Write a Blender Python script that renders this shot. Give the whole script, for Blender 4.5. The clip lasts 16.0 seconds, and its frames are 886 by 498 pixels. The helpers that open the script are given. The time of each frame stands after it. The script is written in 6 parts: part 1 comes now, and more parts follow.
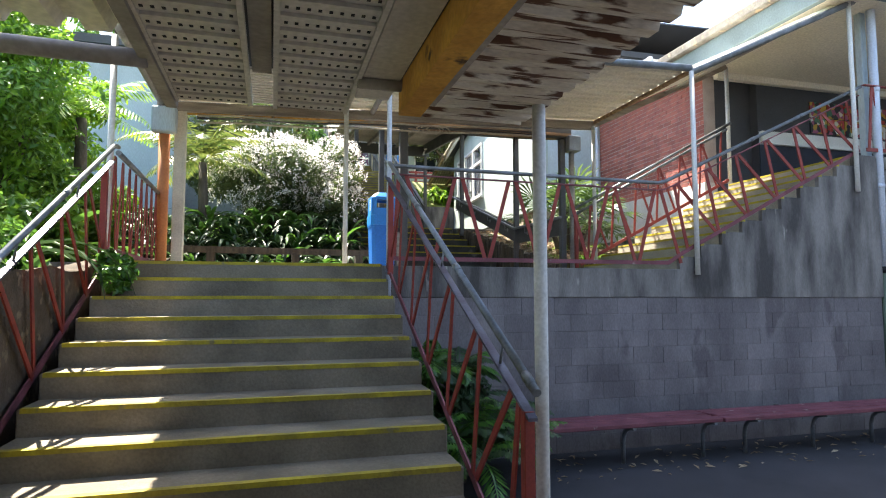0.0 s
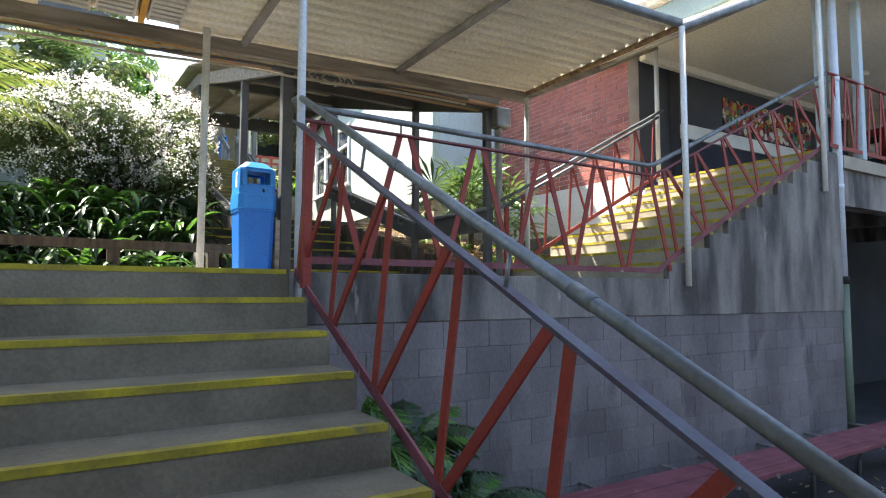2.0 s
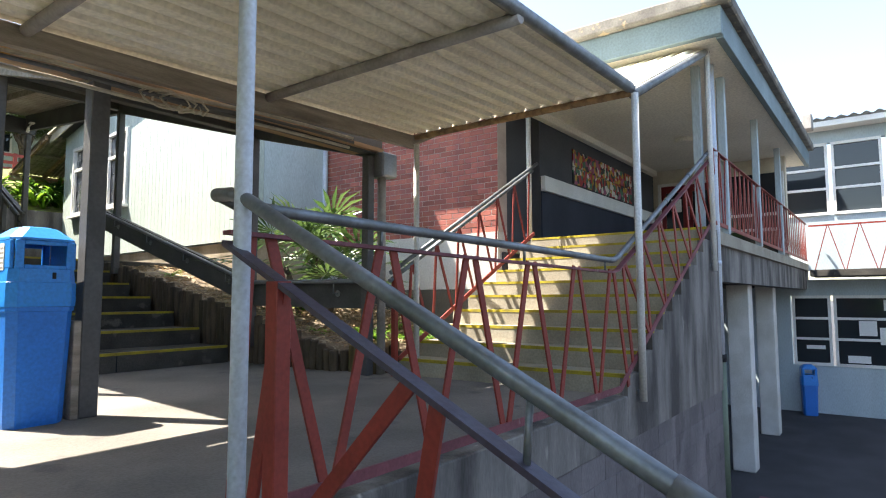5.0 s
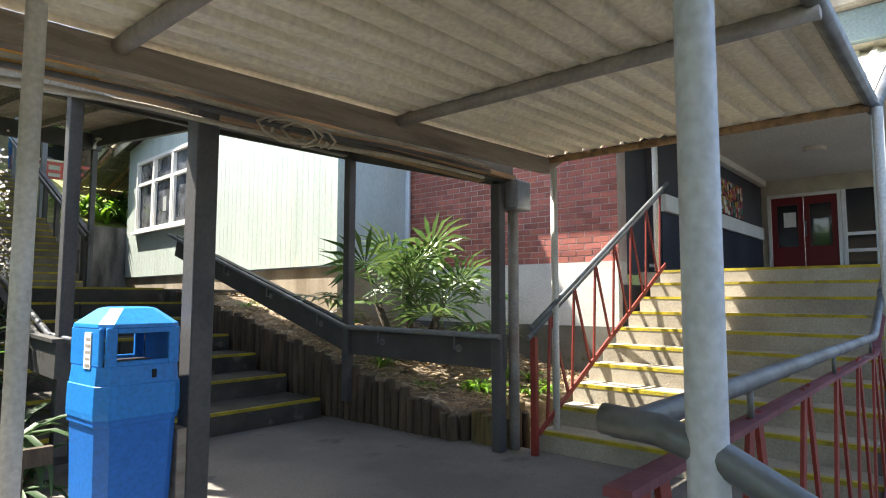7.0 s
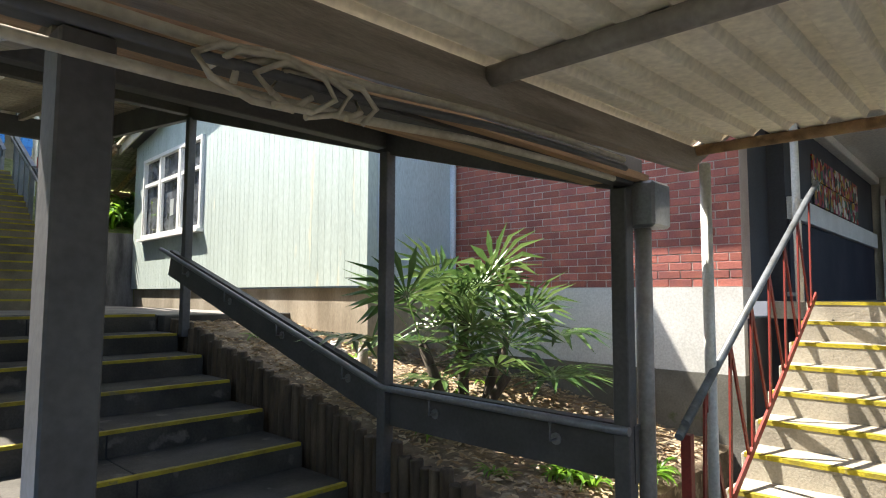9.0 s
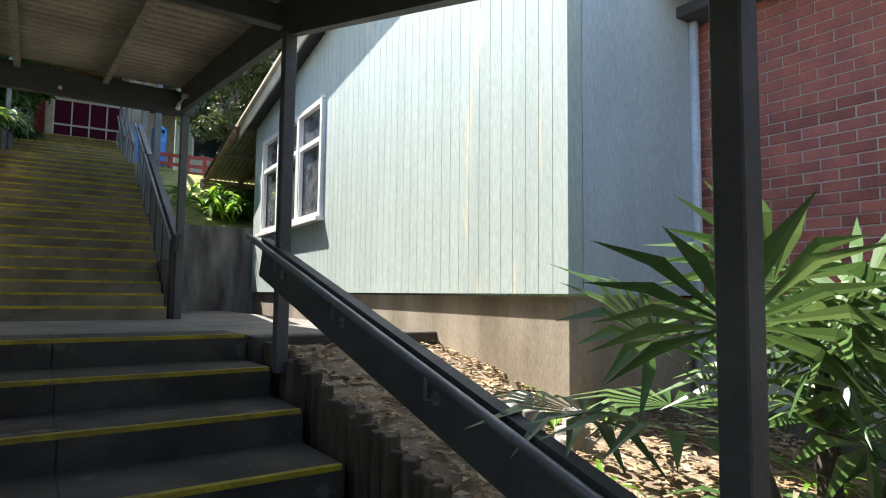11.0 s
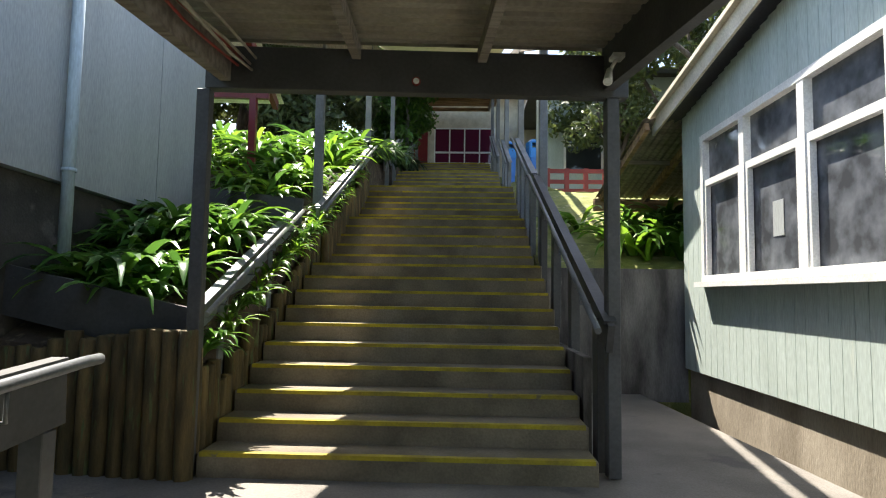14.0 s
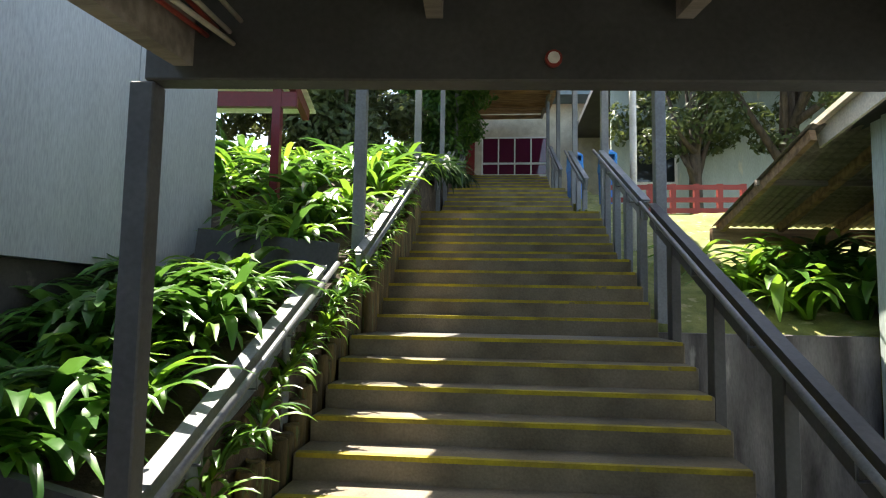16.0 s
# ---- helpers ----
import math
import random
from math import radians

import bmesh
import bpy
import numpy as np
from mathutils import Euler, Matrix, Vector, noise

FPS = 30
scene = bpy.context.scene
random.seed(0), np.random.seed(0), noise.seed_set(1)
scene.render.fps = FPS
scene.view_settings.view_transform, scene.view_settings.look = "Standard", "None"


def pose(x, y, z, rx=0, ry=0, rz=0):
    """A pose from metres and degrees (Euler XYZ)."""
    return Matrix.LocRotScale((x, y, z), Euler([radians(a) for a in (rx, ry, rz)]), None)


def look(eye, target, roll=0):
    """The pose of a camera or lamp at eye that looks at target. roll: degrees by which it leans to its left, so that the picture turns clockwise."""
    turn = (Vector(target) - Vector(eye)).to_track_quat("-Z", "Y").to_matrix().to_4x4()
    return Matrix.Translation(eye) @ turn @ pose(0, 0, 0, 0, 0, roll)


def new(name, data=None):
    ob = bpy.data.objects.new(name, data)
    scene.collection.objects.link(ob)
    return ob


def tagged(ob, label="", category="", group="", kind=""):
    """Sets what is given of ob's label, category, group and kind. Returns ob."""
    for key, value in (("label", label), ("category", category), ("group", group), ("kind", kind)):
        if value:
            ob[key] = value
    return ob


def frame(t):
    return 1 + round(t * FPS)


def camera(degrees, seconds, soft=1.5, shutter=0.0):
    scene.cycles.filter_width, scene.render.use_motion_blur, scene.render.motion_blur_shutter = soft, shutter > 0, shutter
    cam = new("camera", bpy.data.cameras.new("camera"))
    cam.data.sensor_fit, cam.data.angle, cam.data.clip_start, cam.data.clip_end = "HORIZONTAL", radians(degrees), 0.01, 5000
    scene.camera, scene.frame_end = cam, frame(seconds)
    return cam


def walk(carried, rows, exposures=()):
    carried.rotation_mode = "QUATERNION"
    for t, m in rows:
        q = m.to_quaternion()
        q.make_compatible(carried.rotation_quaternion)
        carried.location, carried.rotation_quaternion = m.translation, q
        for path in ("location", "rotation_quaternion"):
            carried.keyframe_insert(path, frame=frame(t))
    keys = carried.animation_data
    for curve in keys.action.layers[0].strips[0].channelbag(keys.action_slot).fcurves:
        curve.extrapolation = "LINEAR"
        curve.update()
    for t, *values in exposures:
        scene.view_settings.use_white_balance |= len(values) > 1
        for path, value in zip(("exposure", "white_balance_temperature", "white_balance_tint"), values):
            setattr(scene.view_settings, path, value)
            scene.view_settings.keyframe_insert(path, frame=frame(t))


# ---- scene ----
cam = camera(72.5, 16.0, 1.1)
METRES, EYE, TILT, LEAN, TURN = 17.5, 1.75, 0.0, 0.0, -15.8
ROWS = [
    (0.0, 0.0, 0.0, 0.0, 0.0, 4.34, 0.02),
    (0.5, -0.0075, 0.027, 0.0062, -2.63, 4.23, -0.04),
    (1.0, -0.0139, 0.062, 0.0077, -6.96, 4.18, -0.03),
    (1.5, -0.0268, 0.0989, 0.0073, -10.19, 4.01, -0.17),
    (2.0, -0.0399, 0.1384, 0.0101, -15.73, 4.12, -0.1),
    (2.5, -0.0467, 0.1712, 0.0188, -19.45, 4.36, -0.03),
    (3.0, -0.0503, 0.1908, 0.0277, -24.42, 4.47, 0.03),
    (5.5, -0.0718, 0.2677, 0.0674, -38.01, 4.71, 0.16),
    (6.0, -0.075, 0.2881, 0.0743, -36.81, 4.66, -0.01),
    (6.5, -0.0742, 0.3036, 0.0826, -35.17, 4.65, -0.01),
    (7.0, -0.0716, 0.3247, 0.0885, -33.52, 4.68, -0.11),
    (7.5, -0.0702, 0.3428, 0.0976, -32.31, 4.64, -0.1),
    (8.0, -0.063, 0.368, 0.1048, -31.69, 4.49, -0.16),
    (10.5, 0.0072, 0.531, 0.1133, -26.44, 4.42, -0.42),
    (11.0, 0.009, 0.5838, 0.1157, -18.81, 4.34, -0.62),
    (11.5, 0.0048, 0.6331, 0.1179, -11.92, 4.2, -0.54),
    (12.0, -0.0081, 0.6789, 0.1259, -4.2, 4.33, -0.69),
    (12.5, -0.0113, 0.7141, 0.1351, 1.2, 4.35, -0.63),
    (13.0, -0.0206, 0.7516, 0.145, 6.37, 4.3, -0.8),
    (13.5, -0.0286, 0.7807, 0.1554, 10.79, 4.33, -0.78),
    (14.0, -0.0382, 0.8126, 0.1658, 14.07, 4.32, -0.86),
    (14.5, -0.0493, 0.8396, 0.1773, 16.07, 4.4, -0.95),
    (15.0, -0.0566, 0.8698, 0.188, 16.49, 4.51, -0.87),
    (15.5, -0.0723, 0.8972, 0.1936, 16.78, 4.8, -1.0),
    (16.0, -0.091, 0.9187, 0.2011, 17.73, 5.04, -0.96),
]
walk(cam, [(t, pose(0, 0, EYE, TILT, LEAN, TURN) @ pose(METRES * x, METRES * y, METRES * z, 90 + pitch, roll, yaw)) for t, x, y, z, yaw, pitch, roll in ROWS],
     [(0.0, 2.45, 7200, 10), (2.5, 2.45, 7200, 10), (5.5, 2.16, 7200, 10), (8.0, 2.05, 7200, 10), (10.5, 1.75, 6750, 10), (11.5, 1.70, 6750, 10), (12.5, 1.75, 6800, 10), (14.0, 1.83, 7050, 10), (16.0, 2.08, 7200, 10)])

# ---- light ----
SUN_FROM = Vector((-0.438, 0.90, 0.0)).normalized()
ELEV = radians(59)
world = bpy.data.worlds.new("sky")
scene.world = world
world.use_nodes = True
wn = world.node_tree.nodes
wl = world.node_tree.links
sky = wn.new("ShaderNodeTexSky")
sky.sky_type = "NISHITA"
sky.sun_disc = False
sky.sun_elevation = ELEV
sky.sun_rotation = math.atan2(SUN_FROM.x, SUN_FROM.y)
sky.air_density, sky.dust_density, sky.ozone_density = 1.0, 1.2, 1.0
wl.new(sky.outputs[0], wn["Background"].inputs[0])
wn["Background"].inputs[1].default_value = 0.12
sun = new("sun", bpy.data.lights.new("sun", "SUN"))
sun.data.energy, sun.data.angle, sun.data.color = 5.0, radians(0.5), (1.0, 0.97, 0.92)
sd = Vector((SUN_FROM.x * math.cos(ELEV), SUN_FROM.y * math.cos(ELEV), math.sin(ELEV)))
sun.matrix_world = look(sd * 50, (0, 0, 0))


# ---- materials ----
def surf(name, colour, rough=0.7, second=None, scale=3.0, fine=40.0, amount=0.5, bump=0.15, metal=0.0, stretch=(1, 1, 1), third=None, patch=0.55,
         spec=0.4, per_object=0.0, sheen=0.0):
    """A surface with large blotches towards second, fine grain, relief, and patches of third above the threshold patch."""
    m = bpy.data.materials.new(name)
    m.use_nodes = True
    nt = m.node_tree
    n, l = nt.nodes, nt.links
    b = n["Principled BSDF"]
    b.inputs["Metallic"].default_value = metal
    b.inputs["Specular IOR Level"].default_value = spec
    geo = n.new("ShaderNodeNewGeometry")
    mp = n.new("ShaderNodeMapping")
    mp.inputs["Scale"].default_value = stretch
    l.new(geo.outputs["Position"], mp.inputs[0])
    big = n.new("ShaderNodeTexNoise")
    big.inputs["Scale"].default_value, big.inputs["Detail"].default_value = scale, 6.0
    l.new(mp.outputs[0], big.inputs[0])
    small = n.new("ShaderNodeTexNoise")
    small.inputs["Scale"].default_value, small.inputs["Detail"].default_value = fine, 4.0
    l.new(mp.outputs[0], small.inputs[0])
    ramp = n.new("ShaderNodeMapRange")
    ramp.inputs[1].default_value, ramp.inputs[2].default_value = 0.36, 0.64
    l.new(big.outputs[0], ramp.inputs[0])
    mix = n.new("ShaderNodeMix")
    mix.data_type = "RGBA"
    mix.inputs[6].default_value = (*colour, 1)
    mix.inputs[7].default_value = (*(second or [c * 0.7 for c in colour]), 1)
    sc = n.new("ShaderNodeMath")
    sc.operation = "MULTIPLY"
    sc.inputs[1].default_value = amount
    l.new(ramp.outputs[0], sc.inputs[0])
    l.new(sc.outputs[0], mix.inputs[0])
    out = mix.outputs[2]
    if third:
        pn = n.new("ShaderNodeTexNoise")
        pn.inputs["Scale"].default_value, pn.inputs["Detail"].default_value = scale * 1.7, 8.0
        off = n.new("ShaderNodeMapping")
        off.inputs["Location"].default_value = (7.3, 2.1, 4.4)
        off.inputs["Scale"].default_value = stretch
        l.new(geo.outputs["Position"], off.inputs[0])
        l.new(off.outputs[0], pn.inputs[0])
        pr = n.new("ShaderNodeMapRange")
        pr.inputs[1].default_value, pr.inputs[2].default_value = patch, patch + 0.06
        l.new(pn.outputs[0], pr.inputs[0])
        m3 = n.new("ShaderNodeMix")
        m3.data_type = "RGBA"
        m3.inputs[7].default_value = (*third, 1)
        l.new(pr.outputs[0], m3.inputs[0])
        l.new(out, m3.inputs[6])
        out = m3.outputs[2]
    hsv = n.new("ShaderNodeHueSaturation")
    l.new(out, hsv.inputs["Color"])
    gr = n.new("ShaderNodeMapRange")
    gr.inputs[1].default_value, gr.inputs[2].default_value, gr.inputs[3].default_value, gr.inputs[4].default_value = 0.3, 0.7, 0.86, 1.14
    l.new(small.outputs[0], gr.inputs[0])
    if per_object:
        info = n.new("ShaderNodeObjectInfo")
        pr2 = n.new("ShaderNodeMapRange")
        pr2.inputs[3].default_value, pr2.inputs[4].default_value = 1 - per_object, 1 + per_object
        l.new(info.outputs["Random"], pr2.inputs[0])
        mu = n.new("ShaderNodeMath")
        mu.operation = "MULTIPLY"
        l.new(gr.outputs[0], mu.inputs[0])
        l.new(pr2.outputs[0], mu.inputs[1])
        l.new(mu.outputs[0], hsv.inputs["Value"])
    else:
        l.new(gr.outputs[0], hsv.inputs["Value"])
    l.new(hsv.outputs[0], b.inputs["Base Color"])
    rr = n.new("ShaderNodeMapRange")
    rr.inputs[3].default_value, rr.inputs[4].default_value = max(0.05, rough - 0.12), min(1.0, rough + 0.12)
    l.new(big.outputs[0], rr.inputs[0])
    l.new(rr.outputs[0], b.inputs["Roughness"])
    if bump:
        bp = n.new("ShaderNodeBump")
        bp.inputs["Strength"].default_value, bp.inputs["Distance"].default_value = bump, 0.01
        l.new(small.outputs[0], bp.inputs["Height"])
        l.new(bp.outputs[0], b.inputs["Normal"])
    return m


def leafy(name, colour, second, rough=0.45, through_light=0.35):
    """Leaves: colour varies from leaf to leaf, and some light comes through."""
    m = bpy.data.materials.new(name)
    m.use_nodes = True
    n, l = m.node_tree.nodes, m.node_tree.links
    b = n["Principled BSDF"]
    geo = n.new("ShaderNodeNewGeometry")
    mix = n.new("ShaderNodeMix")
    mix.data_type = "RGBA"
    mix.inputs[6].default_value, mix.inputs[7].default_value = (*colour, 1), (*second, 1)
    l.new(geo.outputs["Random Per Island"], mix.inputs[0])
    l.new(mix.outputs[2], b.inputs["Base Color"])
    b.inputs["Roughness"].default_value = rough
    tr = n.new("ShaderNodeBsdfTranslucent")
    hs = n.new("ShaderNodeHueSaturation")
    hs.inputs["Value"].default_value = 1.8
    hs.inputs["Hue"].default_value = 0.48
    l.new(mix.outputs[2], hs.inputs["Color"])
    l.new(hs.outputs[0], tr.inputs[0])
    ms = n.new("ShaderNodeMixShader")
    ms.inputs[0].default_value = through_light
    l.new(b.outputs[0], ms.inputs[1])
    l.new(tr.outputs[0], ms.inputs[2])
    l.new(ms.outputs[0], n["Material Output"].inputs[0])
    return m


def pane_glass(name, tint=(0.02, 0.025, 0.03), reflected_clutter=None):
    m = bpy.data.materials.new(name)
    m.use_nodes = True
    n, l = m.node_tree.nodes, m.node_tree.links
    b = n["Principled BSDF"]
    b.inputs["Base Color"].default_value = (*tint, 1)
    b.inputs["Roughness"].default_value = 0.04
    b.inputs["Specular IOR Level"].default_value = 0.6
    # noise paints pale reflections and things behind the glass into the pane colour
    if reflected_clutter:
        geo = n.new("ShaderNodeNewGeometry")
        tex = n.new("ShaderNodeTexNoise")
        tex.inputs["Scale"].default_value, tex.inputs["Detail"].default_value = 4.5, 5.0
        l.new(geo.outputs["Position"], tex.inputs[0])
        rg = n.new("ShaderNodeMapRange")
        rg.inputs[1].default_value, rg.inputs[2].default_value = 0.38, 0.72
        l.new(tex.outputs[0], rg.inputs[0])
        mix = n.new("ShaderNodeMix")
        mix.data_type = "RGBA"
        mix.inputs[6].default_value, mix.inputs[7].default_value = (*tint, 1), (*reflected_clutter, 1)
        l.new(rg.outputs[0], mix.inputs[0])
        l.new(mix.outputs[2], b.inputs["Base Color"])
    return m


M_ASPHALT = surf("asphalt", (0.046, 0.046, 0.052), 0.85, (0.030, 0.031, 0.035), 1.2, 120, 0.7, 0.4)
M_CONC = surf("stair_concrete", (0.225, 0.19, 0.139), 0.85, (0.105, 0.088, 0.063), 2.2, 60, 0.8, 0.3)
# lit copy of stair_concrete, its colour raised to stand for sunlight
M_CONCLIT = surf("lit_stair_concrete", (0.36, 0.325, 0.26), 0.85, (0.22, 0.195, 0.155), 2.2, 60, 0.8, 0.3)
M_SHEETDARK = surf("darker_ribbed_sheet", (0.36, 0.325, 0.26), 0.65, (0.22, 0.195, 0.155), 1.4, 30, 0.8, 0.08, third=(0.14, 0.10, 0.06), patch=0.68)
M_GREYSHEET = surf("pale_grey_sheet", (0.36, 0.385, 0.385), 0.6, (0.30, 0.32, 0.32), 1.2, 40, 0.6, 0.05, stretch=(2, 2, 0.4))
M_TREAD = surf("landing_concrete", (0.20, 0.182, 0.162), 0.88, (0.12, 0.111, 0.10), 1.3, 70, 0.8, 0.3, third=(0.10, 0.095, 0.09), patch=0.62)
# mottled concrete, much darker than the other stair concrete
M_STEPDARK = surf("dark_concrete", (0.075, 0.069, 0.060), 0.9, (0.034, 0.032, 0.028), 2.6, 50, 0.9, 0.4, third=(0.12, 0.11, 0.095), patch=0.62)
M_BLOCK = surf("grey_block", (0.205, 0.187, 0.190), 0.9, (0.10, 0.089, 0.094), 1.0, 45, 0.85, 0.4, stretch=(1.6, 1.6, 0.7), third=(0.115, 0.102, 0.106), patch=0.62, per_object=0.10)
M_WALLC = surf("stained_concrete", (0.22, 0.205, 0.19), 0.9, (0.055, 0.050, 0.048), 2.4, 45, 0.95, 0.4, stretch=(1.7, 1.7, 0.42), third=(0.36, 0.34, 0.30), patch=0.68)
M_YELLOW = surf("yellow_nosing_paint", (0.42, 0.34, 0.02), 0.75, (0.20, 0.16, 0.03), 5, 60, 0.8, 0.25, third=(0.20, 0.17, 0.08), patch=0.64)
M_RED = surf("red_rail_paint", (0.25, 0.034, 0.024), 0.55, (0.16, 0.022, 0.018), 4, 60, 0.6, 0.12)
M_MAROON = surf("faded_maroon_paint", (0.20, 0.06, 0.075), 0.65, (0.12, 0.035, 0.045), 4, 60, 0.8, 0.2, third=(0.33, 0.27, 0.25), patch=0.66)
M_PURPLE = surf("worn_purple_grey_rail", (0.085, 0.085, 0.115), 0.42, (0.06, 0.04, 0.06), 5, 60, 0.9, 0.1, metal=0.25)
M_GALV = surf("galvanised_tube", (0.20, 0.22, 0.245), 0.42, (0.10, 0.105, 0.10), 6, 60, 0.8, 0.05, metal=0.35)
M_WHITEPOST = surf("white_post_paint", (0.66, 0.66, 0.64), 0.5, (0.48, 0.47, 0.43), 2.5, 60, 0.7, 0.08)
M_BLUEWHITE = surf("pale_blue_pipe", (0.55, 0.60, 0.68), 0.45, (0.42, 0.46, 0.52), 2.5, 60, 0.7, 0.06)
M_GREENPIPE = surf("green_pipe", (0.13, 0.17, 0.12), 0.5, None, 3, 60, 0.6, 0.06)
M_SHEET = surf("cream_corrugated", (0.84, 0.80, 0.68), 0.6, (0.70, 0.65, 0.53), 1.2, 30, 0.8, 0.06, third=(0.30, 0.24, 0.16), patch=0.72)
M_RUSTY = surf("rusty_sheet", (0.72, 0.68, 0.60), 0.7, (0.50, 0.42, 0.32), 2.0, 30, 0.8, 0.15, stretch=(1.1, 8, 1), third=(0.10, 0.042, 0.02), patch=0.515)
M_RUSTBEAM = surf("rusted_orange_beam", (0.66, 0.36, 0.07), 0.8, (0.40, 0.19, 0.04), 4, 40, 0.8, 0.5, third=(0.07, 0.04, 0.022), patch=0.62)
M_PERF = surf("grey_perforated_tray", (0.60, 0.58, 0.54), 0.55, (0.45, 0.43, 0.40), 2.0, 40, 0.6, 0.06)
M_STEEL = surf("dark_grey_steel", (0.34, 0.32, 0.30), 0.6, (0.20, 0.18, 0.17), 4, 40, 0.7, 0.1)
M_TIMBER = surf("weathered_grey_timber", (0.30, 0.26, 0.22), 0.8, (0.15, 0.125, 0.10), 3, 60, 0.8, 0.4, stretch=(0.6, 6, 6))
M_BROWNWOOD = surf("water_stained_wood", (0.42, 0.27, 0.15), 0.8, (0.18, 0.11, 0.065), 3, 60, 0.9, 0.3, stretch=(0.5, 5, 5))
M_POST = surf("charcoal_post", (0.085, 0.085, 0.088), 0.6, (0.055, 0.055, 0.057), 3, 40, 0.7, 0.15)
M_BOARD = surf("charcoal_board", (0.07, 0.07, 0.07), 0.6, (0.045, 0.045, 0.045), 3, 40, 0.7, 0.12)
M_GREYTUBE = surf("grey_painted_tube", (0.20, 0.21, 0.22), 0.35, (0.13, 0.13, 0.14), 5, 60, 0.6, 0.05, metal=0.3)
M_POSTGREY = surf("blue_grey_post", (0.20, 0.215, 0.23), 0.6, (0.13, 0.14, 0.15), 3, 40, 0.7, 0.12)
M_BIN = surf("blue_plastic", (0.008, 0.155, 0.56), 0.42, (0.007, 0.125, 0.46), 2.5, 50, 0.5, 0.03, spec=0.5)
M_BINLID = surf("bright_blue_plastic", (0.010, 0.22, 0.66), 0.40, (0.008, 0.18, 0.56), 2.5, 50, 0.5, 0.03, spec=0.5)
M_DARK = surf("dark_inside", (0.012, 0.012, 0.014), 0.8, None, 3, 40, 0.3, 0.0)
M_PALEGREEN = surf("pale_green_cladding", (0.43, 0.50, 0.47), 0.65, (0.36, 0.42, 0.39), 1.5, 40, 0.7, 0.06, stretch=(2, 2, 0.3), third=(0.55, 0.55, 0.44), patch=0.66)
M_BLUEWALL = surf("pale_blue_cladding", (0.42, 0.50, 0.54), 0.65, (0.34, 0.41, 0.45), 1.2, 40, 0.6, 0.05, stretch=(2, 2, 0.4))
M_PLINTH = surf("dirty_plinth", (0.36, 0.31, 0.24), 0.9, (0.20, 0.165, 0.12), 1.8, 50, 0.9, 0.3, stretch=(1.3, 1.3, 0.4))
M_PLINTHDARK = surf("grey_footing", (0.15, 0.145, 0.13), 0.9, (0.08, 0.078, 0.065), 2.0, 50, 0.9, 0.3, third=(0.07, 0.09, 0.04), patch=0.62)
M_WHITEPLINTH = surf("white_plinth", (0.56, 0.56, 0.54), 0.8, (0.42, 0.42, 0.40), 1.5, 50, 0.7, 0.12)
M_BRICK = surf("red_brick", (0.36, 0.115, 0.085), 0.9, (0.24, 0.085, 0.08), 6, 60, 0.8, 0.4, per_object=0.28)
M_MORTAR = surf("mortar", (0.46, 0.39, 0.35), 0.95, (0.36, 0.30, 0.27), 5, 80, 0.7, 0.3)
M_WHITE = surf("white_joinery", (0.74, 0.74, 0.72), 0.5, (0.60, 0.60, 0.57), 3, 50, 0.6, 0.05)
M_GLASS = pane_glass("window_glass")
# house panes, with reflections and room contents painted as pale blotches
M_GLASSPALE = pane_glass("painted_reflection_glass", (0.055, 0.06, 0.068), (0.17, 0.185, 0.21))
# red-purple reflection of the top doors, painted as the pane tint
M_REDGLASS = pane_glass("red_reflection_glass", (0.10, 0.015, 0.04))
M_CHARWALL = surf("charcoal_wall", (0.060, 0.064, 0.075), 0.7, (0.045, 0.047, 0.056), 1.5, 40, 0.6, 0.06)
M_NAVY = surf("navy_wall", (0.022, 0.027, 0.045), 0.65, (0.016, 0.02, 0.033), 1.5, 40, 0.6, 0.05)
M_SOFFIT = surf("cream_soffit", (0.84, 0.80, 0.69), 0.7, (0.74, 0.69, 0.58), 1.0, 30, 0.7, 0.05, third=(0.12, 0.06, 0.035), patch=0.74)
M_FASCIA = surf("teal_grey_fascia", (0.16, 0.22, 0.24), 0.6, (0.11, 0.15, 0.165), 2, 40, 0.6, 0.05)
M_CAP = surf("lichened_roof_cap", (0.20, 0.19, 0.17), 0.85, (0.09, 0.085, 0.08), 4, 40, 0.8, 0.3, third=(0.30, 0.24, 0.16), patch=0.6)
M_ROOFDARK = surf("dark_roof_sheet", (0.07, 0.072, 0.078), 0.6, None, 2, 40, 0.5, 0.05)
M_DOORRED = surf("deep_red_door", (0.16, 0.012, 0.016), 0.4, (0.12, 0.01, 0.013), 2, 40, 0.5, 0.03)
# mossy brown, also darkened to stand for shade on the front logs
M_LOG = surf("log_timber", (0.155, 0.108, 0.045), 0.85, (0.05, 0.040, 0.02), 5, 60, 0.9, 0.5, stretch=(3, 3, 0.5), third=(0.10, 0.12, 0.05), patch=0.6, per_object=0.3)
M_LOGDARK = surf("dark_log_edging", (0.10, 0.075, 0.05), 0.9, (0.05, 0.038, 0.027), 6, 60, 0.9, 0.5, stretch=(3, 3, 0.5), per_object=0.3)
M_SOIL = surf("leaf_litter_soil", (0.11, 0.082, 0.058), 0.95, (0.05, 0.037, 0.026), 5, 50, 0.9, 0.8, third=(0.17, 0.135, 0.09), patch=0.60)
# straw mulch, paled further to put sunlight into its colour
M_SUNMULCH = surf("sunlit_dry_mulch", (0.24, 0.185, 0.125), 0.95, (0.10, 0.075, 0.05), 7, 60, 0.9, 0.9, third=(0.33, 0.28, 0.20), patch=0.58)
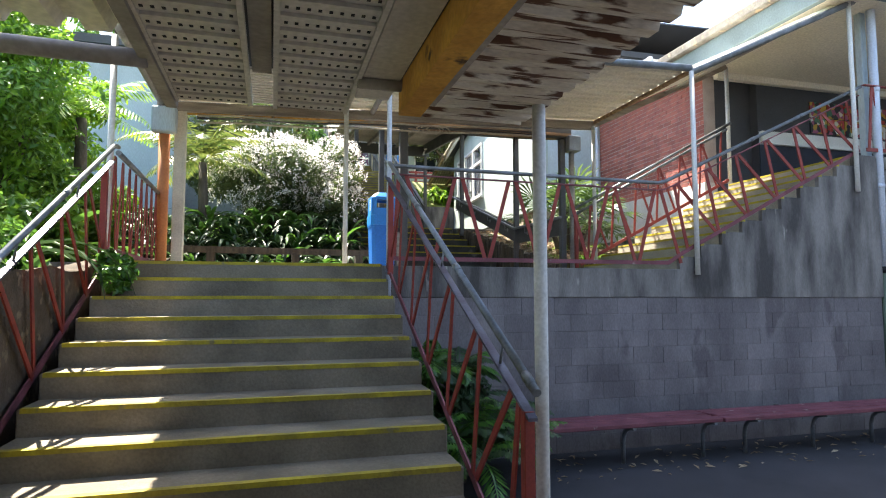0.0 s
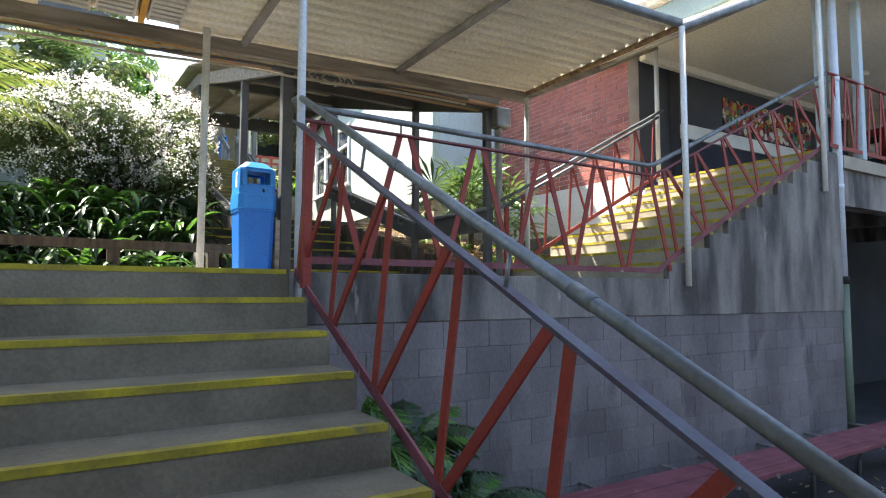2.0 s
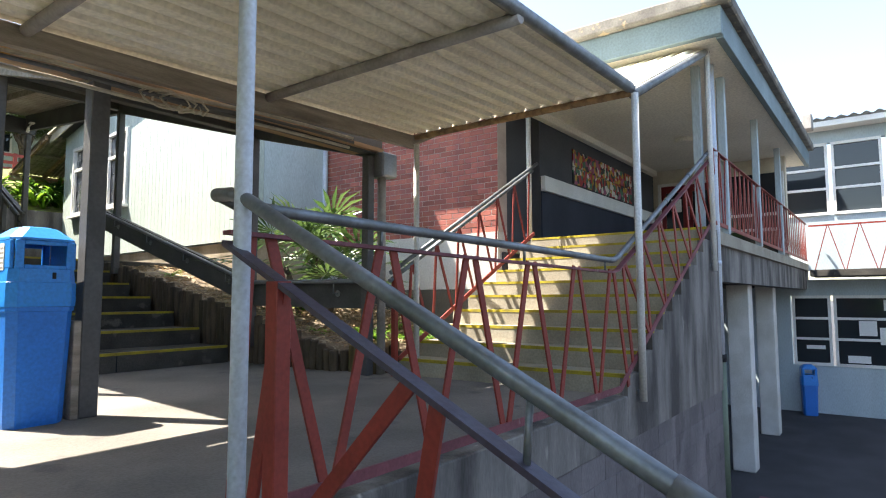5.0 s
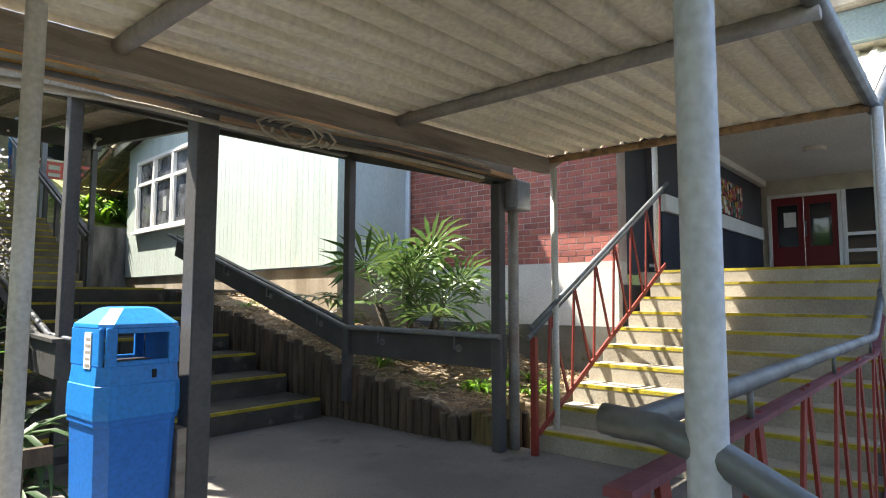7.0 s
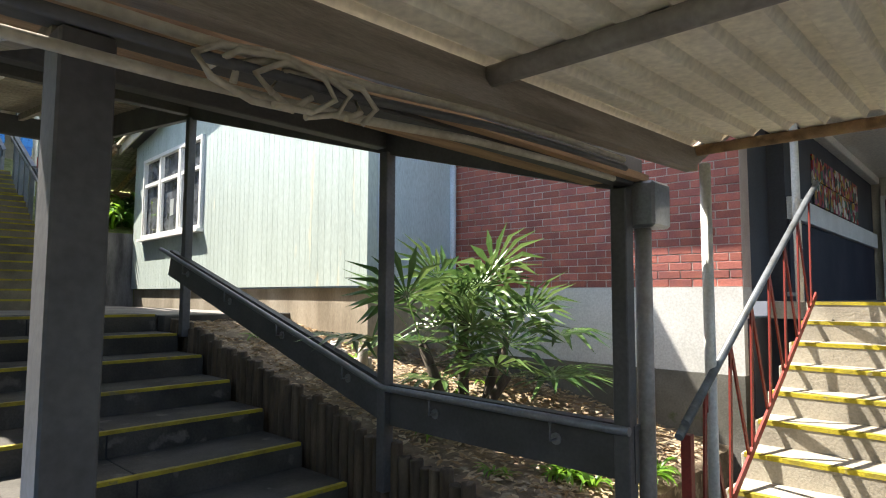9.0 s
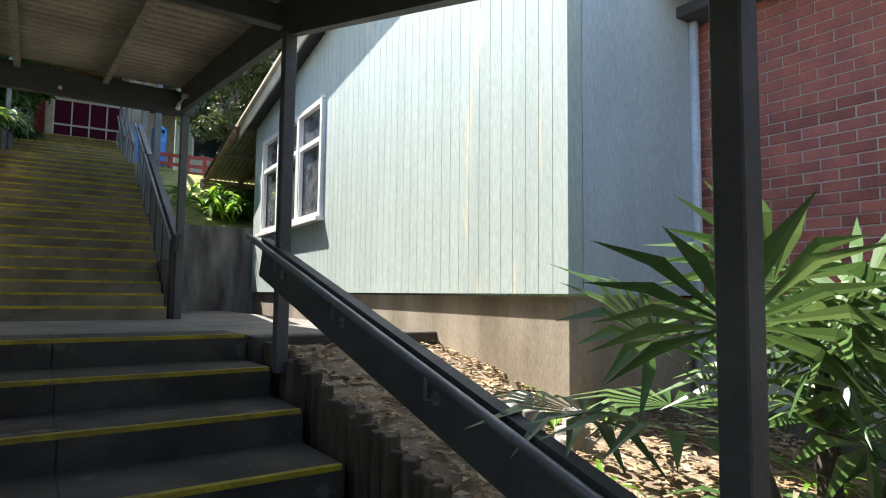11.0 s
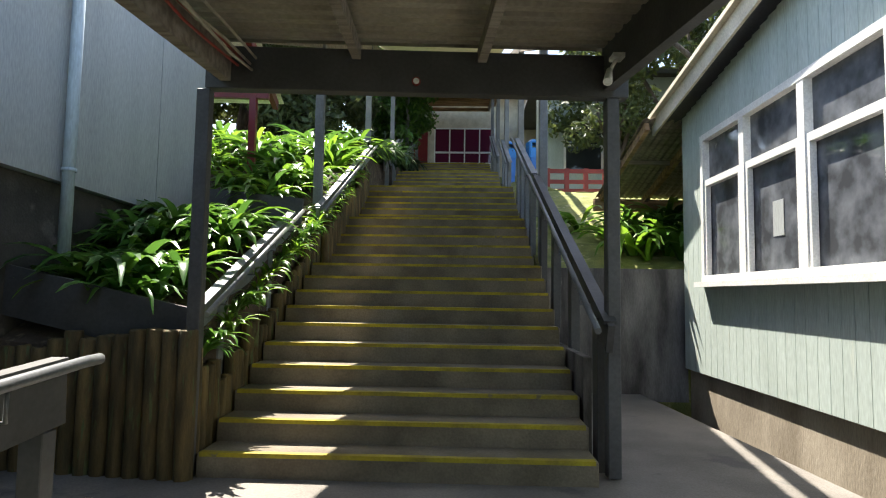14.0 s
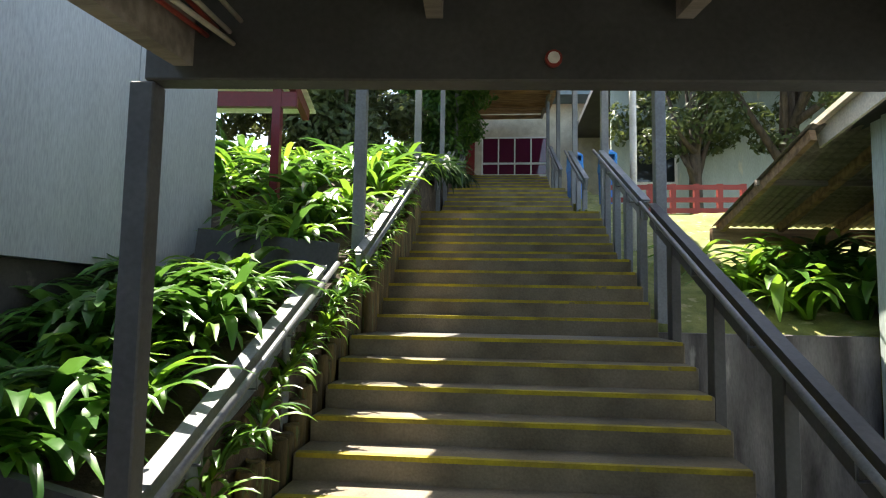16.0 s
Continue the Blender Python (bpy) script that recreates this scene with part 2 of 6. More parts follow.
M_GRASSBANK = surf("dry_grass_bank", (0.24, 0.24, 0.07), 0.95, (0.12, 0.14, 0.04), 5, 60, 0.9, 0.8, third=(0.32, 0.29, 0.15), patch=0.6)
M_BARK = surf("bark", (0.12, 0.095, 0.075), 0.95, (0.05, 0.04, 0.032), 6, 40, 0.9, 0.8, stretch=(2, 2, 0.5))
M_PALEBARK = surf("pale_bark", (0.40, 0.37, 0.33), 0.9, (0.20, 0.18, 0.16), 5, 40, 0.9, 0.5, stretch=(2, 2, 0.5))
M_ORANGE = surf("orange_pipe", (0.55, 0.20, 0.07), 0.6, (0.40, 0.14, 0.06), 4, 50, 0.7, 0.1)
M_CREAMPOST = surf("cream_post", (0.60, 0.55, 0.44), 0.7, (0.42, 0.37, 0.28), 3, 50, 0.7, 0.15)
M_CABLE = surf("cream_conduit", (0.45, 0.41, 0.33), 0.6, (0.28, 0.24, 0.18), 5, 50, 0.7, 0.05)
M_REDCABLE = surf("red_cable", (0.32, 0.04, 0.03), 0.5, None, 5, 50, 0.5, 0.03)
M_PAPER = surf("white_paper", (0.75, 0.75, 0.74), 0.7, None, 3, 40, 0.2, 0.0)
M_LEAF = leafy("glossy_leaf", (0.026, 0.098, 0.016), (0.085, 0.215, 0.032), 0.28, 0.3)
M_LEAFDARK = leafy("dark_leaf", (0.015, 0.045, 0.016), (0.035, 0.08, 0.025), 0.5, 0.2)
# yellow-green leaf, brightened so its colour carries some of the sunlight
M_LEAFBRIGHT = leafy("sun_bright_leaf", (0.050, 0.148, 0.014), (0.15, 0.30, 0.03), 0.38, 0.38)
M_LEAFOLIVE = leafy("olive_leaf", (0.045, 0.075, 0.025), (0.09, 0.12, 0.035), 0.5, 0.3)
M_PALM = leafy("palm_leaf", (0.035, 0.085, 0.022), (0.10, 0.17, 0.05), 0.32, 0.22)
M_TREEPALM = leafy("tree_palm_leaf", (0.045, 0.09, 0.02), (0.12, 0.15, 0.035), 0.5, 0.3)
M_BLOSSOM = leafy("white_blossom", (0.78, 0.76, 0.72), (0.60, 0.57, 0.55), 0.7, 0.3)


# ---- building tools ----
def box(bm, x0, x1, y0, y1, z0, z1, bevel=0.0):
    vs = [bm.verts.new((x, y, z)) for z in (z0, z1) for x, y in ((x0, y0), (x1, y0), (x1, y1), (x0, y1))]
    fs = [bm.faces.new([vs[i] for i in q]) for q in ((3, 2, 1, 0), (4, 5, 6, 7), (0, 1, 5, 4), (1, 2, 6, 5), (2, 3, 7, 6), (3, 0, 4, 7))]
    if bevel:
        bmesh.ops.bevel(bm, geom=list({e for f in fs for e in f.edges}), offset=bevel, segments=1, affect="EDGES", profile=0.5)


def frame_of(p, q, up=(0, 0, 1)):
    d = (q - p).normalized()
    u = Vector(up)
    if abs(d.dot(u)) > 0.98:
        u = Vector((0, 1, 0))
    s = d.cross(u).normalized()
    return d, s, s.cross(d).normalized()


def beam(bm, p, q, w, h, up=(0, 0, 1)):
    """A square bar from p to q, w wide and h high."""
    p, q = Vector(p), Vector(q)
    d, s, t = frame_of(p, q, up)
    vs = [bm.verts.new(e + s * (a * w / 2) + t * (b * h / 2)) for e in (p, q) for a, b in ((-1, -1), (1, -1), (1, 1), (-1, 1))]
    for f in ((3, 2, 1, 0), (4, 5, 6, 7), (0, 1, 5, 4), (1, 2, 6, 5), (2, 3, 7, 6), (3, 0, 4, 7)):
        bm.faces.new([vs[i] for i in f])


def tube(bm, pts, r, n=10, r1=None):
    """A round tube along points, tapering to r1."""
    pts = [Vector(p) for p in pts]
    rings = []
    for i, p in enumerate(pts):
        a, b = pts[max(0, i - 1)], pts[min(len(pts) - 1, i + 1)]
        d, s, t = frame_of(a, b)
        rad = r if r1 is None else r + (r1 - r) * i / (len(pts) - 1)
        rings.append([bm.verts.new(p + (s * math.cos(2 * math.pi * k / n) + t * math.sin(2 * math.pi * k / n)) * rad) for k in range(n)])
    for a, b in zip(rings, rings[1:]):
        for k in range(n):
            f = bm.faces.new((a[k], a[(k + 1) % n], b[(k + 1) % n], b[k]))
            f.smooth = True
    bm.faces.new(rings[0][::-1])
    bm.faces.new(rings[-1])


def corrugated(bm, o, along, across, pitch=0.19, depth=0.035, thick=0.004, flat=True):
    """A ribbed sheet: o is a corner, along the way of its ribs, across the way over them."""
    o, along, across = Vector(o), Vector(along), Vector(across)
    up = along.cross(across).normalized()
    if up.z < 0:
        up = -up
    w = across.length
    n = max(1, round(w / pitch))
    prof = []
    for i in range(n):
        if flat:
            prof += [(i, 0), (i + 0.5, 0), (i + 0.62, 1), (i + 0.88, 1)]
        else:
            prof += [(i + k / 6, 0.5 - 0.5 * math.cos(2 * math.pi * k / 6)) for k in range(6)]
    prof.append((n, 0))
    rows = []
    for lift in (0, thick):
        for e in (0, 1):
            rows.append([bm.verts.new(o + along * e + across * (a / n) + up * (h * depth + lift)) for a, h in prof])
    a, b, c, d = rows
    for i in range(len(prof) - 1):
        bm.faces.new((a[i], a[i + 1], b[i + 1], b[i]))
        bm.faces.new((c[i], d[i], d[i + 1], c[i + 1]))
        bm.faces.new((a[i], c[i], c[i + 1], a[i + 1]))
        bm.faces.new((b[i], b[i + 1], d[i + 1], d[i]))


def thing(name, at, label="", category="", group="", kind="", turn=0.0):
    ob = new(name)
    ob.matrix_world = pose(*at, 0, 0, turn)
    ob.empty_display_size = 0.2
    return tagged(ob, label, category, group, kind)


def place_of(ob):
    m = ob.matrix_basis.copy()
    while ob.parent:
        ob = ob.parent
        m = ob.matrix_basis @ m
    return m


def part(name, bm, material, parent=None, label="", kind=""):
    """Links a bmesh, given in world places, as one mesh under parent."""
    me = bpy.data.meshes.new(name)
    if parent:
        bm.transform(place_of(parent).inverted())
    bm.normal_update()
    bm.to_mesh(me)
    bm.free()
    me.materials.append(material)
    ob = new(name, me)
    if parent:
        ob.parent = parent
    return tagged(ob, label, "", "", kind)


def bpart(name, boxes, material, parent=None, label="", bevel=0.0, kind=""):
    bm = bmesh.new()
    for b in boxes:
        box(bm, *b, bevel)
    return part(name, bm, material, parent, label, kind)


def tpart(name, pts, r, material, parent=None, label="", n=10, r1=None):
    bm = bmesh.new()
    tube(bm, pts, r, n, r1)
    return part(name, bm, material, parent, label)


def beampart(name, p, q, w, h, material, parent=None, label="", up=(0, 0, 1)):
    bm = bmesh.new()
    beam(bm, p, q, w, h, up)
    return part(name, bm, material, parent, label)


def sheetpart(name, o, along, across, material, parent=None, label="", **k):
    bm = bmesh.new()
    corrugated(bm, o, along, across, **k)
    return part(name, bm, material, parent, label)


def setting(ob, label, category):
    return tagged(ob, label, category, "", "structure")

# ---- levels and lines of the plan ----
L1, L2, L3 = 2.055, 3.44, 3.635       # first landing, second landing, gallery deck
RISE, RUN, LRUN = L1 / 13, 0.31, 0.332
Y1 = 5.97                              # edge of the first landing above the lower flight
XL, XR = -1.37, 1.06                   # sides of the lower flight
YW = 6.22                              # face of the block retaining wall
MR, MRUN, YM = (L2 - L1) / 7, 0.62, 11.0   # middle flight
UPPER = pose(1.75, 17.96, 0, 0, 0, -3.6)   # frame of the upper flight and the clad house


def U(u, v, z):
    return UPPER @ Vector((u, v, z))


# ---- ground ----
def ground_sheet():
    bm = bmesh.new()
    xs = [-600, -150, -40, -12, -5, 0, 5, 10, 16, 22, 40, 150, 600]
    ys = [-600, -150, -40, -12, -4, 0, 6, 12, 20, 40, 60, 150, 600]
    grid = [[bm.verts.new((x, y, 0)) for x in xs] for y in ys]
    for a, b in zip(grid, grid[1:]):
        for i in range(len(xs) - 1):
            bm.faces.new((a[i], a[i + 1], b[i + 1], b[i]))
    return setting(part("ground", bm, M_ASPHALT), "dark grey asphalt schoolyard", "ground")


ground_sheet()


def bank(name, corners, x0, x1, y0, y1, material, label, n=24, rough=0.05, seed=0):
    """A sheet of earth over a rectangle; corners gives the heights (x0y0, x1y0, x1y1, x0y1)."""
    bm = bmesh.new()
    a, b, c, d = corners
    rows = []
    for j in range(n + 1):
        t = j / n
        row = []
        for i in range(n + 1):
            s = i / n
            z = (a * (1 - s) + b * s) * (1 - t) + (d * (1 - s) + c * s) * t
            p = Vector((x0 + (x1 - x0) * s, y0 + (y1 - y0) * t, z))
            z += rough * noise.noise(p * 1.7 + Vector((seed, 0, 0))) + rough * 0.5 * noise.noise(p * 6.0)
            row.append(bm.verts.new((p.x, p.y, z)))
        rows.append(row)
    for r, q in zip(rows, rows[1:]):
        for i in range(n):
            f = bm.faces.new((r[i], r[i + 1], q[i + 1], q[i]))
            f.smooth = True
    edge = rows[0] + [r[-1] for r in rows[1:]] + rows[-1][-2::-1] + [r[0] for r in rows[-2:0:-1]]
    low = [bm.verts.new((v.co.x, v.co.y, -0.3)) for v in edge]
    for i in range(len(edge)):
        k = (i + 1) % len(edge)
        bm.faces.new((edge[k], edge[i], low[i], low[k]))
    return setting(part(name, bm, material), label, "earth bank")


# ---- lower flight ----
def flight(name, n, x0, x1, y0, z0, rise, run, floor_z, material, label, m=None, deep=0.0, nosing=0.042, lap=-0.02):
    """n steps that climb along y from the riser at y0, z0; each a part with a painted nosing."""
    st = thing(name, (0, 0, 0), label, "stairs", "", "structure")
    if m is not None:
        st.matrix_world = m
    rnd = random.Random(n)
    for k in range(n):
        y, z = y0 + run * k, z0 + rise * (k + 1)
        bm = bmesh.new()
        box(bm, x0, x1, y, y + run + 0.02, max(floor_z, z - rise - deep), z, 0.008)
        if m is not None:
            bm.transform(m)
        s = part("step", bm, material, st)
        bm = bmesh.new()
        segs = 5
        for i in range(segs):
            a, b = x0 + (x1 - x0) * i / segs, x0 + (x1 - x0) * (i + 1) / segs
            w = nosing * rnd.uniform(0.8, 1.15)
            box(bm, a + (0.02 if i == 0 else 0), b + (lap if i == segs - 1 else 0), y - 0.004, y + w, z - 0.024, z + 0.004)
        if m is not None:
            bm.transform(m)
        part("nosing", bm, M_YELLOW, s, "worn yellow safety edge")
    return st


flight("lower_flight", 13, XL, XR, Y1 - 12 * LRUN, 0, RISE, LRUN, 0, M_CONC, "wide grey concrete stairs with worn yellow nosings", None, 0.6)

# first landing, in one slab with its edge
bm = bmesh.new()
box(bm, -3.2, XR, Y1 + LRUN, 11.6, L1 - 0.25, L1 - 0.002)
box(bm, XR, 4.72, YW + 0.20, 11.6, L1 - 0.25, L1 - 0.002)
setting(part("landing_1", bm, M_TREAD), "grey concrete landing slab between the flights", "landing")

# ---- block retaining wall ----
wall = thing("wall_south", (1.06, YW, 0), "stained grey concrete block retaining wall", "retaining wall", "", "structure")
bpart("core", [(XR, 7.88, YW + 0.004, YW + 0.20, 0, 1.72)], M_BLOCK, wall)
bpart("coping", [(XR, 4.72, YW - 0.012, YW + 0.20, 1.72, L1)], M_WALLC, wall, "stained concrete band along the top", 0.008)
bm = bmesh.new()
for k in range(10):
    x = 4.72 + RUN * k
    box(bm, x - 0.003, 7.90 if k == 9 else x + RUN - 0.003, YW - 0.012, YW + 0.048, 1.72, L1 + RISE * (k + 1) - 0.004)
part("stair_side", bm, M_WALLC, wall, "stepped concrete flank with dark run marks")

# ---- right flight up to the gallery ----
m_right = pose(4.72, 8.55, 0, 0, 0, -90)
# strong sun on this flight is put into its paler concrete
flight("gallery_flight", 10, 0.0, 2.28, 0.0, L1, RISE, RUN, 0, M_CONCLIT, "grey concrete stairs climbing to the gallery", m_right, 0.5, 0.045, 0.066)

# ---- gallery deck, wall, roof ----
deck = thing("gallery_deck", (7.6, YW, 0), "concrete gallery deck with weathered edge beam", "deck", "", "structure")
# slab top is unseen; kept pale to bounce light onto the soffit
bpart("slab", [(7.83, 8.08, 6.34, 8.95, L3 - 0.16, L3), (8.08, 18.0, YW, 8.95, L3 - 0.16, L3)], M_CONCLIT, deck)
bpart("edge_beam", [(8.08, 18.0, YW + 0.05, YW + 0.30, L3 - 0.62, L3 - 0.165)], M_WALLC, deck)
bpart("cross_beam", [(10.95, 11.25, YW + 0.30, 8.9, L3 - 0.62, L3 - 0.165), (14.3, 14.6, YW + 0.30, 8.9, L3 - 0.62, L3 - 0.165)], M_WALLC, deck)
for x, y in ((11.2, 6.62), (14.4, 6.72)):
    col = setting(bpart("column", [(x - 0.17, x + 0.17, y - 0.17, y + 0.17, 0, L3 - 0.16)], M_WHITEPOST, None, "", 0.012), "white painted square concrete column under the gallery", "column")
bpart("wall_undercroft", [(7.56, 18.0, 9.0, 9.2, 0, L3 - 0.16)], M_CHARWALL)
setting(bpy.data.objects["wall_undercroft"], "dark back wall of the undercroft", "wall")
bpart("wall_undercroft_end", [(7.40, 7.56, YW + 0.2, 9.2, 0, L1 - 0.3)], M_BLOCK)
setting(bpy.data.objects["wall_undercroft_end"], "grey block end wall below the stairs", "wall")

wn_ = thing("wall_north", (7.5, 8.95, L3), "charcoal wall of the gallery with a long white ledge", "wall", "", "structure")
bpart("upper_wall", [(8.55, 14.2, 8.93, 9.15, L3, 5.80)], M_CHARWALL, wn_)
bpart("recess_wall", [(7.60, 8.55, 9.10, 9.30, L3, 5.80)], M_CHARWALL, wn_)
bpart("dado", [(8.56, 13.95, 8.905, 8.928, L3, 4.50)], M_NAVY, wn_, "navy lower panel")
bpart("ledge", [(8.56, 13.95, 8.84, 8.925, 4.50, 4.74)], M_WHITE, wn_, "white painted ledge", 0.006)
bpart("cornice", [(7.6, 14.1, 8.80, 8.925, 5.62, 5.74)], M_SOFFIT, wn_, "stepped cream cornice", 0.01)

end_wall = thing("wall_gallery_end", (14.2, 7.5, L3), "cream wall at the end of the gallery", "wall", "", "structure")
bpart("panel", [(14.2, 14.4, 8.80, 9.0, L3, 5.8), (14.2, 14.4, YW, 8.80, 5.42, 5.8), (14.2, 14.4, YW, 6.25, L3, 5.42)], M_CREAMPOST, end_wall)


def double_door():
    d = thing("double_door", (14.2, 8.2, L3), "deep red glazed double door, closed", "door")
    bpart("door_frame", [(14.12, 14.25, 8.74, 8.80, L3, 5.42), (14.12, 14.25, 7.52, 7.58, L3, 5.42), (14.12, 14.25, 7.58, 8.74, 5.36, 5.42)], M_WHITE, d, "white frame")
    for a, b in ((7.585, 8.155), (8.165, 8.735)):
        leaf = bpart("door_leaf", [(14.16, 14.21, a, a + 0.10, L3 + 0.01, 5.355), (14.16, 14.21, b - 0.10, b, L3 + 0.01, 5.355), (14.16, 14.21, a + 0.10, b - 0.10, L3 + 0.01, 4.35),
                                   (14.16, 14.21, a + 0.10, b - 0.10, 5.20, 5.355)], M_DOORRED, d)
        bpart("pane", [(14.18, 14.19, a + 0.10, b - 0.10, 4.35, 5.20)], M_GLASS, leaf)
    tpart("handle", [(14.10, 8.12, 4.55), (14.10, 8.12, 4.85)], 0.014, M_GALV, d)
    bpart("notice", [(14.172, 14.178, 8.30, 8.52, 4.75, 5.05)], M_PAPER, d)
    return d


double_door()
sl = thing("side_window", (14.2, 6.9, L3), "white framed window beside the red door", "window", "", "structure")
bpart("window_frame", [(14.12, 14.25, 7.44, 7.51, L3, 5.42), (14.12, 14.25, 6.25, 6.32, L3, 5.42), (14.12, 14.25, 6.32, 7.44, 4.20, 4.26), (14.12, 14.25, 6.32, 7.44, 4.52, 4.58), (14.12, 14.25, 6.32, 7.44, L3, L3 + 0.08)], M_WHITE, sl)
bpart("pane", [(14.18, 14.19, 6.32, 7.44, L3, 5.42)], M_GLASS, sl)

roof = thing("gallery_roof", (11, 7.5, 5.75), "flat roof over the gallery with lichened edge", "roof", "", "structure")
bpart("soffit", [(7.15, 15.5, 5.98, 9.6, 5.74, 5.80)], M_SOFFIT, roof, "cream soffit with peeling rusty patches")
bpart("fascia", [(7.05, 7.15, 5.90, 9.7, 5.72, 6.04), (7.15, 15.5, 5.90, 5.98, 5.70, 6.04)], M_FASCIA, roof, "teal grey fascia board", 0.006)
bpart("roof_edge", [(6.95, 7.20, 5.80, 9.8, 6.045, 6.20), (7.20, 15.5, 5.80, 6.05, 6.045, 6.20)], M_CAP, roof, "lichened metal roof edge", 0.02)
bpart("roof_sheet", [(7.2, 15.5, 6.05, 13.0, 6.05, 6.14)], M_ROOFDARK, roof)
for x in (8.6, 11.0, 13.4):
    p = thing("gallery_post", (x, 6.25, L3), "slim pale green grey post holding the gallery roof", "post", "gallery posts", "structure")
    bpart("shaft", [(x - 0.05, x + 0.05, 6.20, 6.30, L3, 5.74)], M_BLUEWALL, p, "", 0.008)
p = thing("corner_post", (7.97, 6.33, L3), "tall pale blue grey corner post of the gallery roof", "post", "", "structure")
bpart("shaft", [(7.93, 8.03, 6.36, 6.46, L3, 5.74)], M_BLUEWALL, p, "", 0.008)

dp = thing("downpipe", (7.99, 6.25, 0), "white plastic downpipe with a green lower length", "downpipe")
tpart("upper_pipe", [(7.99, 6.25, 2.12), (7.99, 6.25, 5.72)], 0.055, M_BLUEWHITE, dp, "", 14)
tpart("lower_pipe", [(7.99, 6.25, 0.0), (7.99, 6.25, 2.05)], 0.062, M_GREENPIPE, dp, "dark green lower pipe", 14)
tpart("collar", [(7.99, 6.25, 2.04), (7.99, 6.25, 2.13)], 0.070, M_DARK, dp, "black joint collar", 14)
for z in (3.2, 4.55):
    tpart("joint", [(7.99, 6.25, z), (7.99, 6.25, z + 0.06)], 0.061, M_BLUEWHITE, dp, "", 14)

# ---- brick wall, plinth ----
XB = 7.47
brick_wall = thing("wall_east", (XB, 11, 3.77), "red brick wall in running bond", "brick wall", "", "structure")
bpart("backing", [(XB + 0.006, XB + 0.25, 9.05, 13.0, 3.77, 6.25)], M_MORTAR, brick_wall, "pale mortar")
setting(bpart("plinth", [(XB - 0.015, XB + 0.25, 9.05, 13.0, 2.95, 3.77)], M_WHITEPLINTH), "white painted concrete plinth below the brick", "plinth")

setting(bpart("plinth_base", [(XB - 0.03, XB + 0.25, 9.05, 13.0, 1.8, 2.947)], M_PLINTHDARK), "bare grey concrete footing below the white plinth", "plinth")

eave = thing("brick_eave", (7.2, 11.5, 6.25), "pale eave above the brick wall", "eave", "", "structure")
bpart("soffit", [(7.0, 7.74, 9.82, 13.0, 6.25, 6.29)], M_SOFFIT, eave)
bpart("gutter", [(6.92, 7.0, 9.82, 13.0, 6.22, 6.34)], M_BLUEWHITE, eave, "", 0.01)
tpart("pipe", [(7.38, 12.62, 2.6), (7.38, 12.62, 6.24)], 0.04, M_BLUEWHITE, eave, "pale downpipe")

# ---- clad house ----
house = thing("clad_house", (6.2, 16, 3.5), "pale green house clad in vertical boards on a concrete base", "house", "", "structure")
house.matrix_world = pose(6.0, 12.72, 0, 0, 0, -3.1)
HM = house.matrix_world.copy()


def hpart(name, boxes, material, label="", parent=None, bevel=0.0):
    bm = bmesh.new()
    for b in boxes:
        box(bm, *b, bevel)
    bm.transform(HM)
    return part(name, bm, material, parent or house, label)


HB = 3.79
WY0, WY1, WZ0, WZ1 = 4.85, 7.95, 4.84, 6.52


def rake(v):
    return 8.25 - 0.152 * v


# west wall round the window opening, as upright strips under the sloping roof
n = 56
for i in range(n):
    a, b = 8.62 * i / n, 8.62 * (i + 1) / n
    top = rake((a + b) / 2) - 0.02
    spans = [(HB, top)] if b <= WY0 or a >= WY1 else [(HB, WZ0), (WZ1, top)]
    for z0, z1 in spans:
        hpart("board", [(0.0, 0.05, a + 0.003, b - 0.003, z0, z1)], M_PALEGREEN)
hpart("lining", [(0.007, 0.14, 0.0, WY0, HB, 7.3), (0.007, 0.14, WY1, 8.62, HB, 6.9), (0.007, 0.14, WY0, WY1, HB, WZ0), (0.007, 0.14, WY0, WY1, WZ1, 6.95)], M_PALEGREEN, "wall behind the boards")
hpart("south_wall", [(0.145, 1.60, 0.0, 0.14, HB, 8.2)], M_BLUEWALL, "blue grey side wall")
hpart("corner_board", [(-0.018, 0.10, -0.022, -0.002, HB, 8.2)], M_PALEGREEN)
hpart("base", [(0.055, 0.30, 0.05, 8.60, 1.9, HB - 0.02), (0.30, 1.6, 0.05, 0.2, 1.9, HB - 0.02)], M_PLINTH, "dirty concrete base wall")
hpart("north_wall", [(0.145, 6.0, 8.48, 8.62, HB, 6.9)], M_BLUEWALL)
bm = bmesh.new()
beam(bm, (-0.24, -0.2, rake(-0.2) + 0.02), (-0.24, 9.0, rake(9.0) + 0.02), 0.03, 0.20)
beam(bm, (-0.26, -0.2, rake(-0.2) + 0.14), (-0.26, 9.0, rake(9.0) + 0.14), 0.12, 0.05)
bm.transform(HM)
part("bargeboard", bm, M_CREAMPOST, house, "pale bargeboard")
bm = bmesh.new()
beam(bm, (2.85, -0.2, rake(-0.2) + 0.10), (2.85, 9.0, rake(9.0) + 0.10), 6.2, 0.04)
bm.transform(HM)
part("roof", bm, M_ROOFDARK, house)

win = thing("window_1", tuple(HM @ Vector((0, 6.4, 5.6))), "white timber casement window in the clad wall", "window", "", "structure")


def hwin(name, boxes, material, label="", parent=None, bevel=0.0):
    bm = bmesh.new()
    for b in boxes:
        box(bm, *b, bevel)
    bm.transform(HM)
    return part(name, bm, material, parent or win, label)


